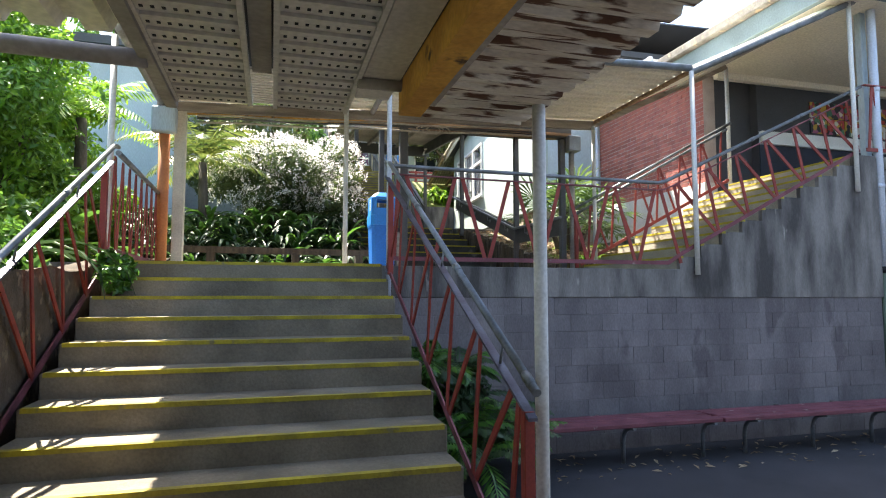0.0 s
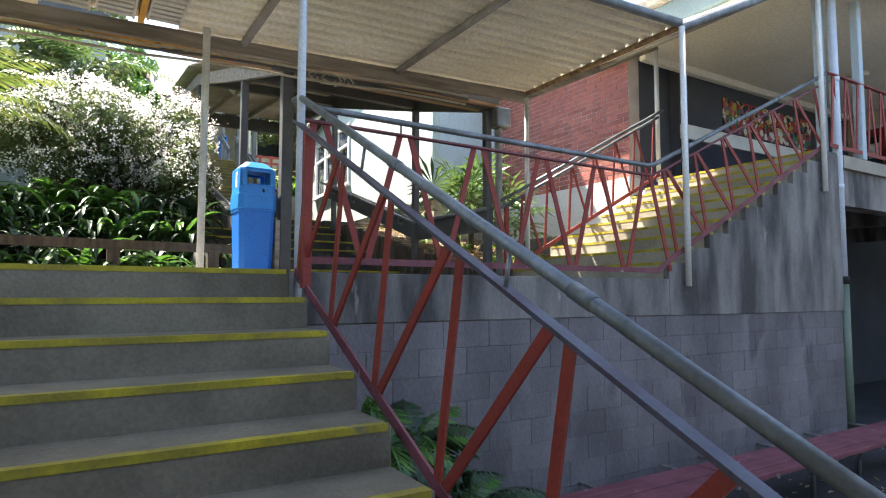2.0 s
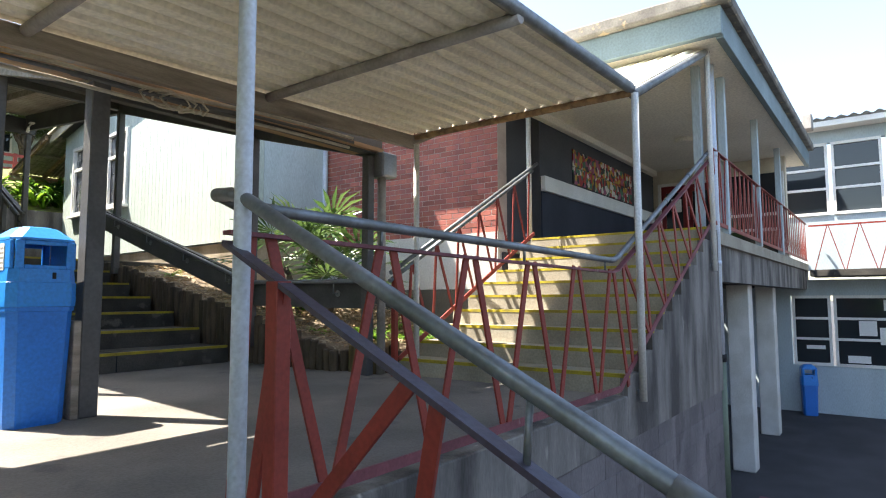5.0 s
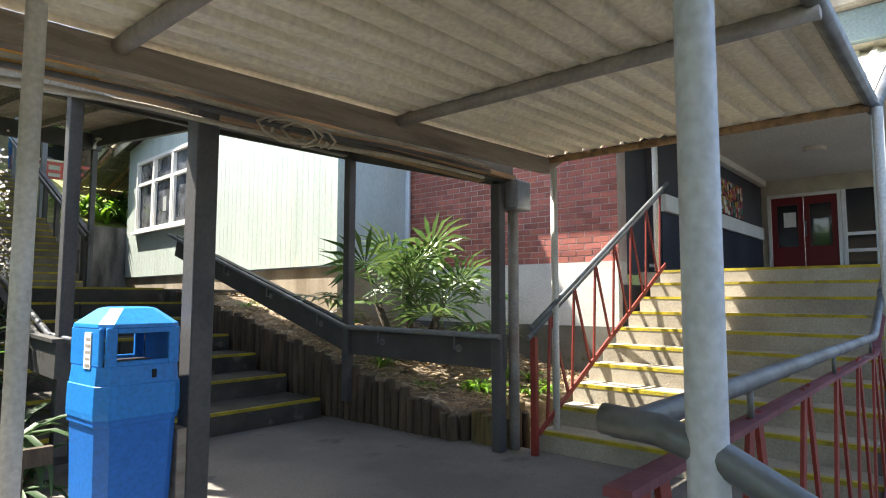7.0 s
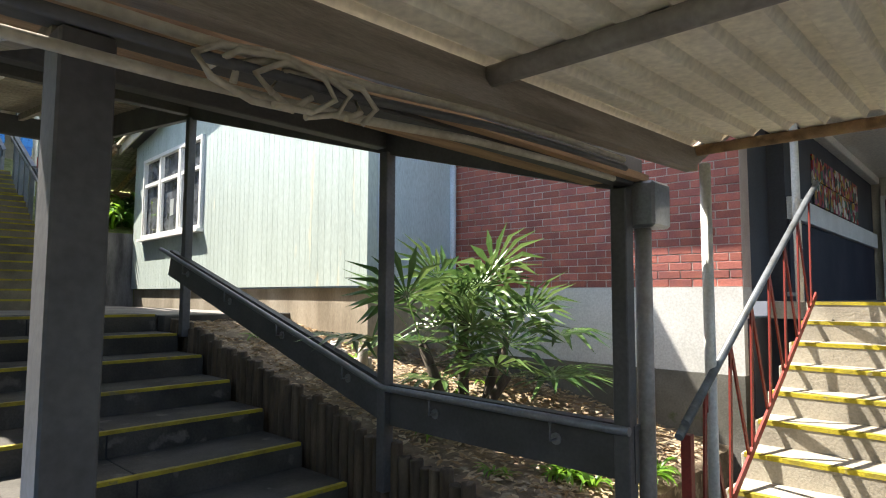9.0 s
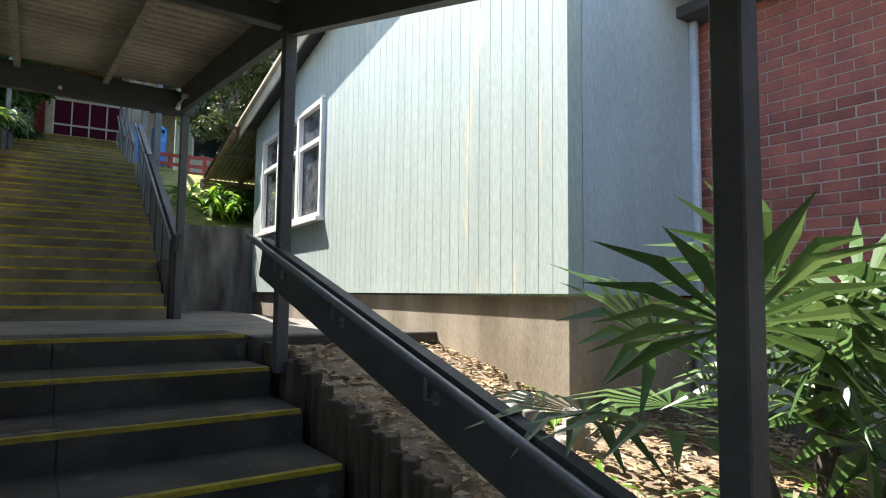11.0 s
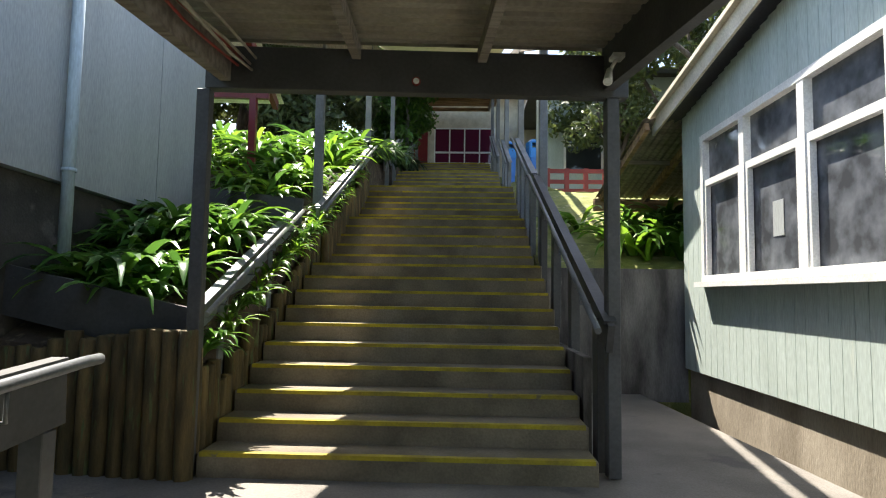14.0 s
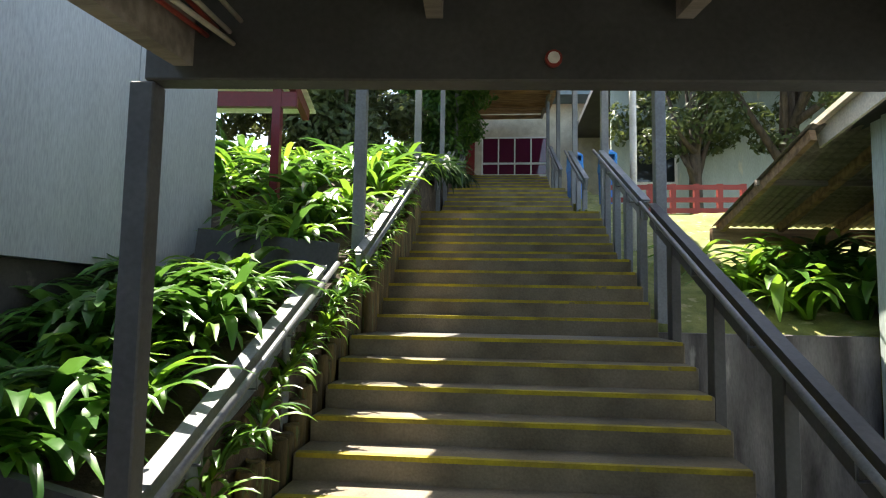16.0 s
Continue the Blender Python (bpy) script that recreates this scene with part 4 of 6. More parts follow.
# inner rail of the gallery flight
ir = thing("zigzag_rail", (4.5, 8.48, L1), "red zigzag railing on the sunny side of the gallery stairs", "railing", "zigzag railings")
YI = 8.46
tpart("handrail", [(4.46, YI - 0.03, 3.06), (7.50, YI - 0.03, 4.68)], 0.022, M_GALV, ir, "upper galvanised tube", 12)
tpart("handrail", [(4.50, YI + 0.02, 2.98), (7.46, YI + 0.02, 4.58)], 0.022, M_GALV, ir, "lower galvanised tube", 12)
flatrail("bottom_bar", [(4.62, YI, 2.22), (7.45, YI, 3.70)], (0, 1, 0), ir, M_RED)
bpart("post", [(4.53, 4.58, YI - 0.025, YI + 0.025, L1, 2.99)], M_RED, ir, "", 0.003)
for k in range(7):
    x = 4.75 + 0.42 * k
    zb = lambda a: 2.22 + (a - 4.62) * 0.523
    zt = lambda a: 2.98 + (a - 4.50) * 0.54
    baluster((x, YI, zb(x)), (x + 0.06, YI, zt(x + 0.06)), (0, 1, 0), ir, 0.035)
    if k < 6:
        baluster((x + 0.36, YI + 0.004, zb(x + 0.36)), (x + 0.08, YI + 0.004, zt(x + 0.08)), (0, 1, 0), ir, 0.035)

# gallery front rail
fr = thing("zigzag_rail", (11, 6.22, L3), "red zigzag railing along the gallery edge", "railing", "zigzag railings")
flatrail("top_bar", [(7.75, 6.22, 4.62), (17.4, 6.22, 4.62)], (0, 0, 1), fr, M_RED)
flatrail("bottom_bar", [(7.75, 6.22, 3.72), (17.4, 6.22, 3.72)], (0, 1, 0), fr, M_RED)
x = 7.8
while x < 17.2:
    baluster((x, 6.22, 3.72), (x + 0.10, 6.22, 4.61), (0, 1, 0), fr)
    baluster((x + 0.24, 6.224, 3.72), (x + 0.13, 6.224, 4.61), (0, 1, 0), fr)
    x += 0.31


# ---- bench ----
def bench():
    b = thing("bench", (4.9, 5.7, 0), "long faded maroon slatted bench on bent steel legs", "bench")
    rnd = random.Random(2)
    for a, c in ((2.42, 4.62), (4.64, 8.3)):
        for i in range(4):
            y0 = 5.45 + 0.125 * i
            dz = rnd.uniform(-0.004, 0.004)
            bpart("slat", [(a + rnd.uniform(0, 0.02), c - rnd.uniform(0, 0.02), y0, y0 + 0.112, 0.405 + dz, 0.45 + dz)], M_MAROON, b, "", 0.006)
    for x in (2.62, 3.56, 4.54, 5.09, 6.04, 6.92, 7.9):
        tpart("leg", [(x, 5.68, 0), (x, 5.68, 0.22), (x, 5.655, 0.31), (x, 5.60, 0.37), (x, 5.52, 0.395), (x, 5.46, 0.40)], 0.022, M_GALV, b, "bent galvanised tube leg", 10)
        tpart("stay", [(x, 5.48, 0.39), (x, YW, 0.39)], 0.016, M_STEEL, b, "", 8)
    return b


bench()


# ---- litter bins ----
def litter_bin(at, turn, sticker=True, wide=0.70):
    """A tall blue bin: tapering body, collar, hood with chamfered roof and two openings."""
    b = thing("litter_bin", (0, 0, 0), "tall bright blue plastic litter bin with a hooded lid", "litter bin")

    def loft(rings, cap=True):
        bm = bmesh.new()
        vs = []
        for hw, hd, c, z in rings:
            pts = [(hw - c, -hd), (hw, -hd + c), (hw, hd - c), (hw - c, hd), (-hw + c, hd), (-hw, hd - c), (-hw, -hd + c), (-hw + c, -hd)]
            vs.append([bm.verts.new((x, y, z)) for x, y in pts])
        for a, c in zip(vs, vs[1:]):
            for i in range(8):
                bm.faces.new((a[i], a[(i + 1) % 8], c[(i + 1) % 8], c[i]))
        if cap:
            bm.faces.new(vs[0][::-1])
            bm.faces.new(vs[-1])
        return bm

    part("body", loft([(0.205, 0.205, 0.06, 0.0), (0.21, 0.21, 0.06, 0.03), (0.235, 0.235, 0.06, 0.70), (0.245, 0.245, 0.06, 0.705), (0.245, 0.245, 0.06, 0.73)]), M_BIN, b)
    part("collar", loft([(0.250, 0.250, 0.06, 0.732), (0.252, 0.252, 0.06, 0.76), (0.250, 0.250, 0.06, 0.88), (0.244, 0.244, 0.06, 0.884), (0.236, 0.236, 0.06, 0.965)]), M_BINLID, b)
    # hood: four corner pillars, a back panel, and a chamfered roof
    hood = part("hood", loft([(0.238, 0.238, 0.06, 1.142), (0.234, 0.234, 0.06, 1.158), (0.135, 0.135, 0.05, 1.228), (0.10, 0.10, 0.04, 1.235)]), M_BINLID, b)
    # near-black plate stands for the shade in the bin's hollow
    part("inside", loft([(0.20, 0.20, 0.03, 0.966), (0.19, 0.19, 0.03, 0.972)]), M_DARK, b, "black plate as the shaded inside")
    for sx in (-1, 1):
        bm = bmesh.new()
        box(bm, sx * 0.222 - 0.015, sx * 0.222 + 0.015, -0.20, 0.20, 0.965, 1.141, 0.006)
        part("side_panel", bm, M_BINLID, b)
    for sy in (-1, 1):
        for sx in (-1, 1):
            bm = bmesh.new()
            box(bm, sx * 0.18 - 0.03, sx * 0.18 + 0.03, sy * 0.222 - 0.013, sy * 0.222 + 0.013, 0.965, 1.141, 0.005)
            part("pillar", bm, M_BINLID, b)
        for za, zb in ((0.965, 0.99), (1.115, 1.141)):
            bm = bmesh.new()
            box(bm, -0.15, 0.15, sy * 0.224 - 0.01, sy * 0.224 + 0.01, za, zb, 0.004)
            part("mouth_rim", bm, M_BINLID, b)
    bm = bmesh.new()
    box(bm, 0.05, 0.075, -0.249, -0.236, 0.905, 0.945, 0.002)
    part("lock", bm, M_DARK, b, "black lock plate")
    if sticker:
        bm = bmesh.new()
        box(bm, -0.2425, -0.236, -0.10, -0.01, 0.955, 1.12)
        s = part("sticker", bm, M_PAPER, b, "white recycling sticker")
        bm = bmesh.new()
        for k in range(5):
            box(bm, -0.244, -0.2427, -0.09, -0.03, 0.965 + 0.03 * k, 0.977 + 0.03 * k)
        part("print", bm, M_STEEL, s, "grey bars of print")
    b.matrix_world = pose(*at, 0, 0, turn) @ Matrix.Diagonal((wide, wide, 0.975, 1.0))
    return b


litter_bin((1.555, 8.83, L1 - 0.002), 2, True, 0.77)
b2 = litter_bin((17.2, 6.30, 0.0), -75)
tagged(b2, "blue litter bin against the far building")

# ---- logs ----
def log(parent, x, y, z0, z1, r, material, seed):
    rnd = random.Random(seed)
    bm = bmesh.new()
    n = 9
    rings = []
    for z, s in ((z0, 1.0), ((z0 + z1) / 2, rnd.uniform(0.94, 1.05)), (z1 - 0.012, 0.98), (z1, 0.86)):
        rings.append([bm.verts.new((x + r * s * rnd.uniform(0.93, 1.05) * math.cos(6.2832 * k / n), y + r * s * rnd.uniform(0.93, 1.05) * math.sin(6.2832 * k / n), z + (0.01 * rnd.uniform(-1, 1) if z == z1 else 0))) for k in range(n)])
    for a, b in zip(rings, rings[1:]):
        for k in range(n):
            f = bm.faces.new((a[k], a[(k + 1) % n], b[(k + 1) % n], b[k]))
            f.smooth = True
    bm.faces.new(rings[-1])
    return part("log", bm, material, parent)


rnd = random.Random(7)
edge = thing("log_edging", (4.55, 11, 2.2), "dark short log edging holding back the soil", "log edging", "", "structure")
k = 0
y = 9.30
while y < 14.6:
    ground_z = L1 if y < YM else L1 + MR * (1 + int((y - YM) / MRUN))
    soil = 2.27 + (y - 9.3) * 0.215
    log(edge, 4.545 + rnd.uniform(-0.015, 0.015), y, ground_z - 0.25, max(soil, ground_z + 0.05) + rnd.uniform(-0.02, 0.07), 0.052, M_LOGDARK, k)
    y += 0.10
    k += 1
for i in range(8):
    log(edge, 4.62 + 0.09 * i, 9.22 - 0.03 * i, L1 - 0.2, 2.26 + rnd.uniform(-0.03, 0.06), 0.05, M_LOGDARK, 300 + i)

kerb = setting(bpart("kerb", [(4.58, 5.30, 9.03, 9.13, L1 - 0.02, 2.33), (4.58, 4.68, 8.74, 9.03, L1 - 0.02, 2.30)], M_LOG, None, "", 0.012), "mossy yellow-brown timber kerb holding the soil", "kerb")

pal = thing("log_wall", (1.2, 17.9, L2), "upright timber log retaining wall, mossy and worn", "log wall", "", "structure")
for i in range(17):
    p = U(-0.06 - 0.118 * i, -0.05 + 0.012 * i, 0)
    log(pal, p.x, p.y, L2 - 0.1, 4.36 + rnd.uniform(-0.05, 0.05) - (0.06 if i > 8 else 0), 0.062, M_LOG, 500 + i)
for i in range(58):
    v = 0.06 + 0.112 * i
    st = L2 + UR * (1 + int(max(0, v) / URUN))
    jut = 0.0 if v < 3.4 else 0.14
    p = U(-0.07 + jut * 0.6, v, 0)
    log(pal, p.x, p.y, st - 0.5, st + (0.30 if v < 2.7 else 0.42) + rnd.uniform(-0.06, 0.06) + (0.45 * (1 - v / 0.5) if v < 0.5 else 0), 0.058, M_LOG, 600 + i)

# ---- banks ----
# pale surface stands for sun that the covered way roof keeps off here
bank("soil_bank", (2.22, 2.28, 3.30, 3.38), 4.60, 7.47, 9.2, 14.75, M_SUNMULCH, "soil bank strewn with dry leaves", 40, 0.06, 1)
bank("garden_bank", (2.0, 2.0, 3.3, 3.9), -14.0, 1.66, 9.9, 15.6, M_SOIL, "planted garden bank above the landing", 40, 0.08, 2)
bank("garden_bank", (0.0, 1.4, 2.3, 0.6), -14.0, -1.47, -2.0, 9.9, M_SOIL, "planted slope beside the lower stairs", 30, 0.08, 3)


def ubank(name, corners, u0, u1, v0, v1, material, label, seed):
    ob = bank(name, corners, u0, u1, v0, v1, material, label, 36, 0.07, seed)
    ob.matrix_world = UPPER
    return ob


ubank("upper_bank", (4.55, 4.28, 7.15, 7.9), -9.0, -0.13, 0.06, 7.0, M_SOIL, "steep planted bank beside the upper stairs", 4)
ubank("upper_bank", (7.9, 7.15, 10.6, 11.2), -14.0, -0.10, 7.0, 26.0, M_SOIL, "planted hillside below the top building", 5)
ubank("grass_bank", (5.0, 5.0, 6.85, 6.85), 2.72, 9.5, 4.0, 8.6, M_GRASSBANK, "sunny dry grass bank", 6)
ubank("grass_bank", (6.85, 6.85, 9.0, 9.0), 2.72, 3.8, 8.6, 18.0, M_GRASSBANK, "grass verge climbing beside the upper stairs", 10)
ubank("grass_bank", (6.85, 6.85, 6.85, 6.85), 3.8, 22.0, 8.6, 18.0, M_GRASSBANK, "level grass terrace beside the upper stairs", 7)
ubank("grass_bank", (6.85, 6.85, 10.3, 10.3), 2.72, 22.0, 18.0, 26.0, M_GRASSBANK, "grass hillside beside the upper stairs", 9)
ubank("hill", (10.3, 10.3, 16.0, 16.0), -90.0, 90.0, 26.0, 120.0, M_GRASSBANK, "wooded hill behind the school", 8)
# concrete retaining wall beside the clad house
bm = bmesh.new()
box(bm, 2.66, 4.6, 3.85, 4.0, L2 - 0.1, 5.02)
box(bm, 2.64, 2.70, 0.6, 3.86, L2 - 0.1, 4.2)
bm.transform(UPPER)
setting(part("wall_bank", bm, M_WALLC), "stained concrete retaining wall below the grass", "retaining wall")
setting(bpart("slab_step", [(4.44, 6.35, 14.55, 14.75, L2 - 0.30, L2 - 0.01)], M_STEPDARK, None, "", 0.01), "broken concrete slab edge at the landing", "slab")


# ---- upper rails and posts ----
def urail(u, v0, v1, lift, inward, label, legs, paint=None):
    paint = paint or M_POSTGREY
    z = lambda v: L2 + UR + 0.44 * v + lift
    r = thing("board_rail", tuple(U(u, v0, z(v0))), label, "handrail", "board rails")
    a, b = U(u, v0, z(v0)), U(u, v1, z(v1))
    iv = (UPPER.to_3x3() @ Vector((inward, 0, 0)))
    beampart("board", a - Vector((0, 0, 0.10)), b - Vector((0, 0, 0.10)), 0.045, 0.20, paint, r)
    beampart("capping", a + Vector((0, 0, 0.012)), b + Vector((0, 0, 0.012)), 0.085, 0.024, paint, r)
    d = (b - a).normalized()
    tpart("tube_rail", [a - d * 0.1 + iv * 0.10, b + d * 0.1 + iv * 0.10], 0.022, M_GREYTUBE, r, "round grey tube", 12)
    n = 4
    for k in range(n):
        p = a + (b - a) * (k + 0.5) / n
        tpart("bracket", [p - Vector((0, 0, 0.10)), p + iv * 0.10 - Vector((0, 0, 0.10)), p + iv * 0.10 - Vector((0, 0, 0.02))], 0.008, M_GREYTUBE, r, "", 6)
    for k in range(legs):
        v = v0 + (v1 - v0) * (k + 0.3) / legs
        p = U(u, v, 0)
        bpart("leg", [(p.x - 0.04, p.x + 0.04, p.y - 0.06, p.y + 0.06, z(v) - 1.25, z(v) - 0.10)], paint, r, "", 0.004)
    return r


urail(-0.16, 0.30, 2.55, 0.80, 1, "grey board rail with tube above the log wall", 2)
urail(-0.04, 3.25, 7.2, 0.66, 1, "grey board rail with tube among the plants", 2)
urail(0.0, 8.9, 11.6, 0.0, 1, "grey board rail with tube beside a far flight", 2)
urail(0.0, 13.6, 17.0, -0.85, 1, "grey board rail with tube near the top", 2)
urail(2.72, 0.10, 4.2, 0.83, -1, "charcoal board rail with tube on boarded legs", 4, M_BOARD)
urail(2.72, 4.45, 7.3, 0.80, -1, "grey board rail with tube beside the grass", 4)
urail(2.72, 8.9, 11.6, 0.0, -1, "grey board rail with tube beside a far flight", 3)
urail(2.72, 13.6, 17.0, -0.85, -1, "grey board rail with tube near the top", 3)
br = thing("planter_board", (1.0, 17.9, 4.5), "dark board across the planted bed", "board", "", "structure")
beampart("board", U(-1.5, 0.10, 4.66), U(-0.12, 0.10, 4.36), 0.05, 0.34, M_BOARD, br)
br = thing("planter_board", (0.6, 21.0, 5.7), "grey board across the upper bed", "board", "", "structure")
beampart("board", U(-1.4, 2.98, 5.72), U(-0.16, 2.98, 5.60), 0.05, 0.30, M_BOARD, br)
for u, v, top in ((-0.14, 3.62, 8.2), (-0.16, 7.6, 9.6), (2.82, 4.3, 8.6), (2.82, 7.6, 9.6), (-0.16, 11.5, 10.8), (2.82, 11.5, 10.8), (-0.16, 15.5, 12.2), (2.82, 15.5, 12.2), (-0.16, 19.5, 13.2), (2.82, 19.5, 13.2)):
    p = U(u, v, 0)
    q = thing("way_post", (p.x, p.y, 5), "blue grey timber post beside the upper stairs", "post", "upper way posts", "structure")
    bpart("shaft", [(p.x - 0.055, p.x + 0.055, p.y - 0.055, p.y + 0.055, L2 + 0.30 * v, top)], M_POSTGREY, q, "", 0.006)
p = U(3.05, 6.6, 0)
wp = thing("white_pole", (p.x, p.y, 6), "plain white steel pole", "pole")
tpart("shaft", [(p.x, p.y, 5.9), (p.x, p.y, 9.8)], 0.05, M_WHITEPOST, wp, "", 12)

# far canopy at the head of the stairs
fc = thing("upper_canopy", tuple(U(1.3, 16, 12)), "brown timber canopy over the last flights", "canopy", "", "structure")
for v0, v1, z0, z1 in ((11.4, 15.6, 10.75, 11.8), (15.6, 23.0, 12.1, 13.1)):
    bm = bmesh.new()
    corrugated(bm, (-0.4, v0, z0 + 0.12), (3.5, 0, 0), (0, v1 - v0, z1 - z0), 0.16, 0.03)
    bm.transform(UPPER)
    part("roof_sheet", bm, M_BROWNWOOD, fc)
    for u in (-0.16, 2.82):
        beampart("eave_beam", U(u, v0, z0), U(u, v1, z1), 0.08, 0.18, M_TIMBER, fc)
    for k in range(4):
        v = v0 + (v1 - v0) * k / 3
        beampart("cross_beam", U(-0.2, v, z0 + (z1 - z0) * k / 3 - 0.02), U(2.85, v, z0 + (z1 - z0) * k / 3 - 0.02), 0.07, 0.16, M_BROWNWOOD, fc)

# ---- pale building beside the upper bed ----
lb = thing("wall_west", (0.4, 19, 5.5), "pale grey sheet wall of the building above the bed", "wall", "", "structure")
for i, (y0, y1) in enumerate(((16.4, 17.4), (17.41, 18.58), (18.59, 20.2), (20.21, 21.6))):
    bpart("panel", [(-0.10, 0.40 + 0.002 * i, y0, y1, 5.48, 7.5)], M_GREYSHEET, lb)
bpart("base", [(-0.1, 0.33, 16.45, 21.55, 3.2, 5.475)], M_STEPDARK, lb, "dark concrete base")
bpart("return_wall", [(-6.0, -0.11, 21.3, 21.6, 5.48, 7.5), (-6.0, -0.11, 16.4, 16.6, 3.2, 7.5)], M_GREYSHEET, lb)
bpart("roof", [(-6.3, 0.42, 16.3, 21.7, 7.5, 7.6)], M_ROOFDARK, lb)
wpipe = thing("downpipe", (0.48, 19.0, 5), "pale grey downpipe on the sheet wall", "downpipe")
tpart("pipe", [(0.47, 18.55, 4.9), (0.47, 18.55, 7.45)], 0.045, M_BLUEWALL, wpipe, "", 12)
for z in (6.95, 5.55):
    tpart("clip", [(0.47, 18.55, z), (0.47, 18.55, z + 0.03)], 0.055, M_BLUEWALL, wpipe, "", 12)

# red shelter above the bed
rs = thing("red_shelter", (0.6, 22.8, 6.4), "small red timber shelter with pale roof sheet", "shelter")
bpart("post", [(0.57, 0.67, 22.75, 22.85, 6.2, 7.75)], M_DOORRED, rs)
beampart("beam", (-2.0, 22.8, 7.62), (0.85, 22.8, 7.62), 0.08, 0.18, M_DOORRED, rs)
beampart("rafter", (0.80, 21.7, 8.10), (0.80, 23.4, 7.62), 0.08, 0.14, M_DOORRED, rs)
sheetpart("roof_sheet", (-2.0, 21.7, 8.2), (2.9, 0, 0), (0, 1.8, -0.52), M_SHEET, rs, "", pitch=0.1, depth=0.02, flat=False)

# ---- lean-to behind the clad house ----
lt = thing("lean_to", (6.5, 22.5, 6.5), "brown weathered porch roof behind the clad house", "lean-to", "", "structure")
sheetpart("roof_sheet", (6.05, 21.55, 6.98), (0, 2.25, -0.68), (4.5, 0, 0), M_TIMBER, lt, "weathered ribbed sheet", pitch=0.10, depth=0.02, flat=False)
for x in (6.12, 6.85, 7.6, 8.4, 9.2):
    beampart("rafter", (x, 21.6, 6.90), (x, 23.75, 6.25), 0.06, 0.11, M_BROWNWOOD, lt)
beampart("purlin", (6.05, 22.6, 6.64), (10.5, 22.6, 6.64), 0.06, 0.06, M_TIMBER, lt)
beampart("eave_beam", (6.0, 23.7, 6.17), (10.5, 23.7, 6.17), 0.09, 0.20, M_BROWNWOOD, lt)
for x in (6.95, 9.4):
    bpart("post", [(x - 0.06, x + 0.06, 23.65, 23.77, 4.6, 6.07)], M_BROWNWOOD, lt)

# red slatted fence and blue bins on the upper terrace
fe = thing("red_fence", tuple(U(4.5, 10.6, 7.3)), "red painted low slatted fence", "fence")
for k in range(7):
    p = U(3.3 + 0.46 * k, 10.6, 0)
    bpart("post", [(p.x - 0.05, p.x + 0.05, p.y - 0.05, p.y + 0.05, 6.75, 7.75)], M_RED, fe)
for z in (7.20, 7.42, 7.68):
    beampart("slat", U(3.25, 10.56, z), U(6.1, 10.56, z), 0.03, 0.10, M_RED, fe)
for at in ((3.5, 11.3), (3.0, 13.0)):
    p = U(*at, 6.82 + (at[1] - 8.6) * 0.229)
    litter_bin(tuple(p), 10, False)

# ---- top building ----
TY = TOP_V + 1.0
tb = thing("top_building", tuple(U(1.3, TY, TOP_Z)), "low cream school building at the head of the stairs", "building", "", "structure")


def upart(name, boxes, material, parent, label="", bevel=0.0):
    bm = bmesh.new()
    for b in boxes:
        box(bm, *b, bevel)
    bm.transform(UPPER)
    return part(name, bm, material, parent, label)


DB = 10.75
upart("front_wall", [(-2.0, 0.30, TY, TY + 0.2, 9.5, 13.9), (3.1, 6.0, TY, TY + 0.2, 9.5, 13.9), (0.30, 3.1, TY, TY + 0.2, 12.45, 13.9), (0.30, 3.1, TY, TY + 0.2, 9.5, DB)], M_CREAMPOST, tb)
upart("red_panel", [(-2.0, 0.0, TY - 0.04, TY - 0.003, 10.2, 12.5)], M_DOORRED, tb, "red painted panel")
upart("roof", [(-3.2, 7.2, TY - 1.2, TY + 8, 13.9, 14.1)], M_FASCIA, tb)
gd = upart("glazed_door", [(0.30 + 0.70 * k, 0.36 + 0.70 * k, TY - 0.02, TY + 0.08, DB, 12.45) for k in range(5)] + [(0.30, 3.1, TY - 0.02, TY + 0.08, 12.40, 12.46), (0.30, 3.1, TY - 0.02, TY + 0.08, DB + 0.5, DB + 0.58), (0.30, 3.1, TY - 0.02, TY + 0.08, DB, DB + 0.06)], M_WHITE, tb, "white glazed doors")
upart("pane", [(0.30, 3.1, TY + 0.03, TY + 0.04, DB, 12.45)], M_REDGLASS, gd)
hb = thing("green_hall", tuple(U(12, 20, 9)), "pale green hall behind the trees", "building", "", "structure")
upart("wall", [(4.6, 22.0, 17.0, 17.2, 7.6, 12.4)], M_PALEGREEN, hb)
upart("roof", [(4.2, 22.4, 16.6, 24.0, 12.4, 12.6)], M_ROOFDARK, hb)
w = upart("window", [(5.2, 5.28, 16.95, 17.05, 9.0, 10.8), (6.5, 6.58, 16.95, 17.05, 9.0, 10.8), (5.28, 6.5, 16.95, 17.05, 10.72, 10.8), (5.28, 6.5, 16.95, 17.05, 9.9, 9.97), (5.28, 6.5, 16.95, 17.05, 9.0, 9.08)], M_WHITE, hb)
upart("pane", [(5.28, 6.5, 16.98, 16.99, 9.0, 10.8)], M_GLASS, w)

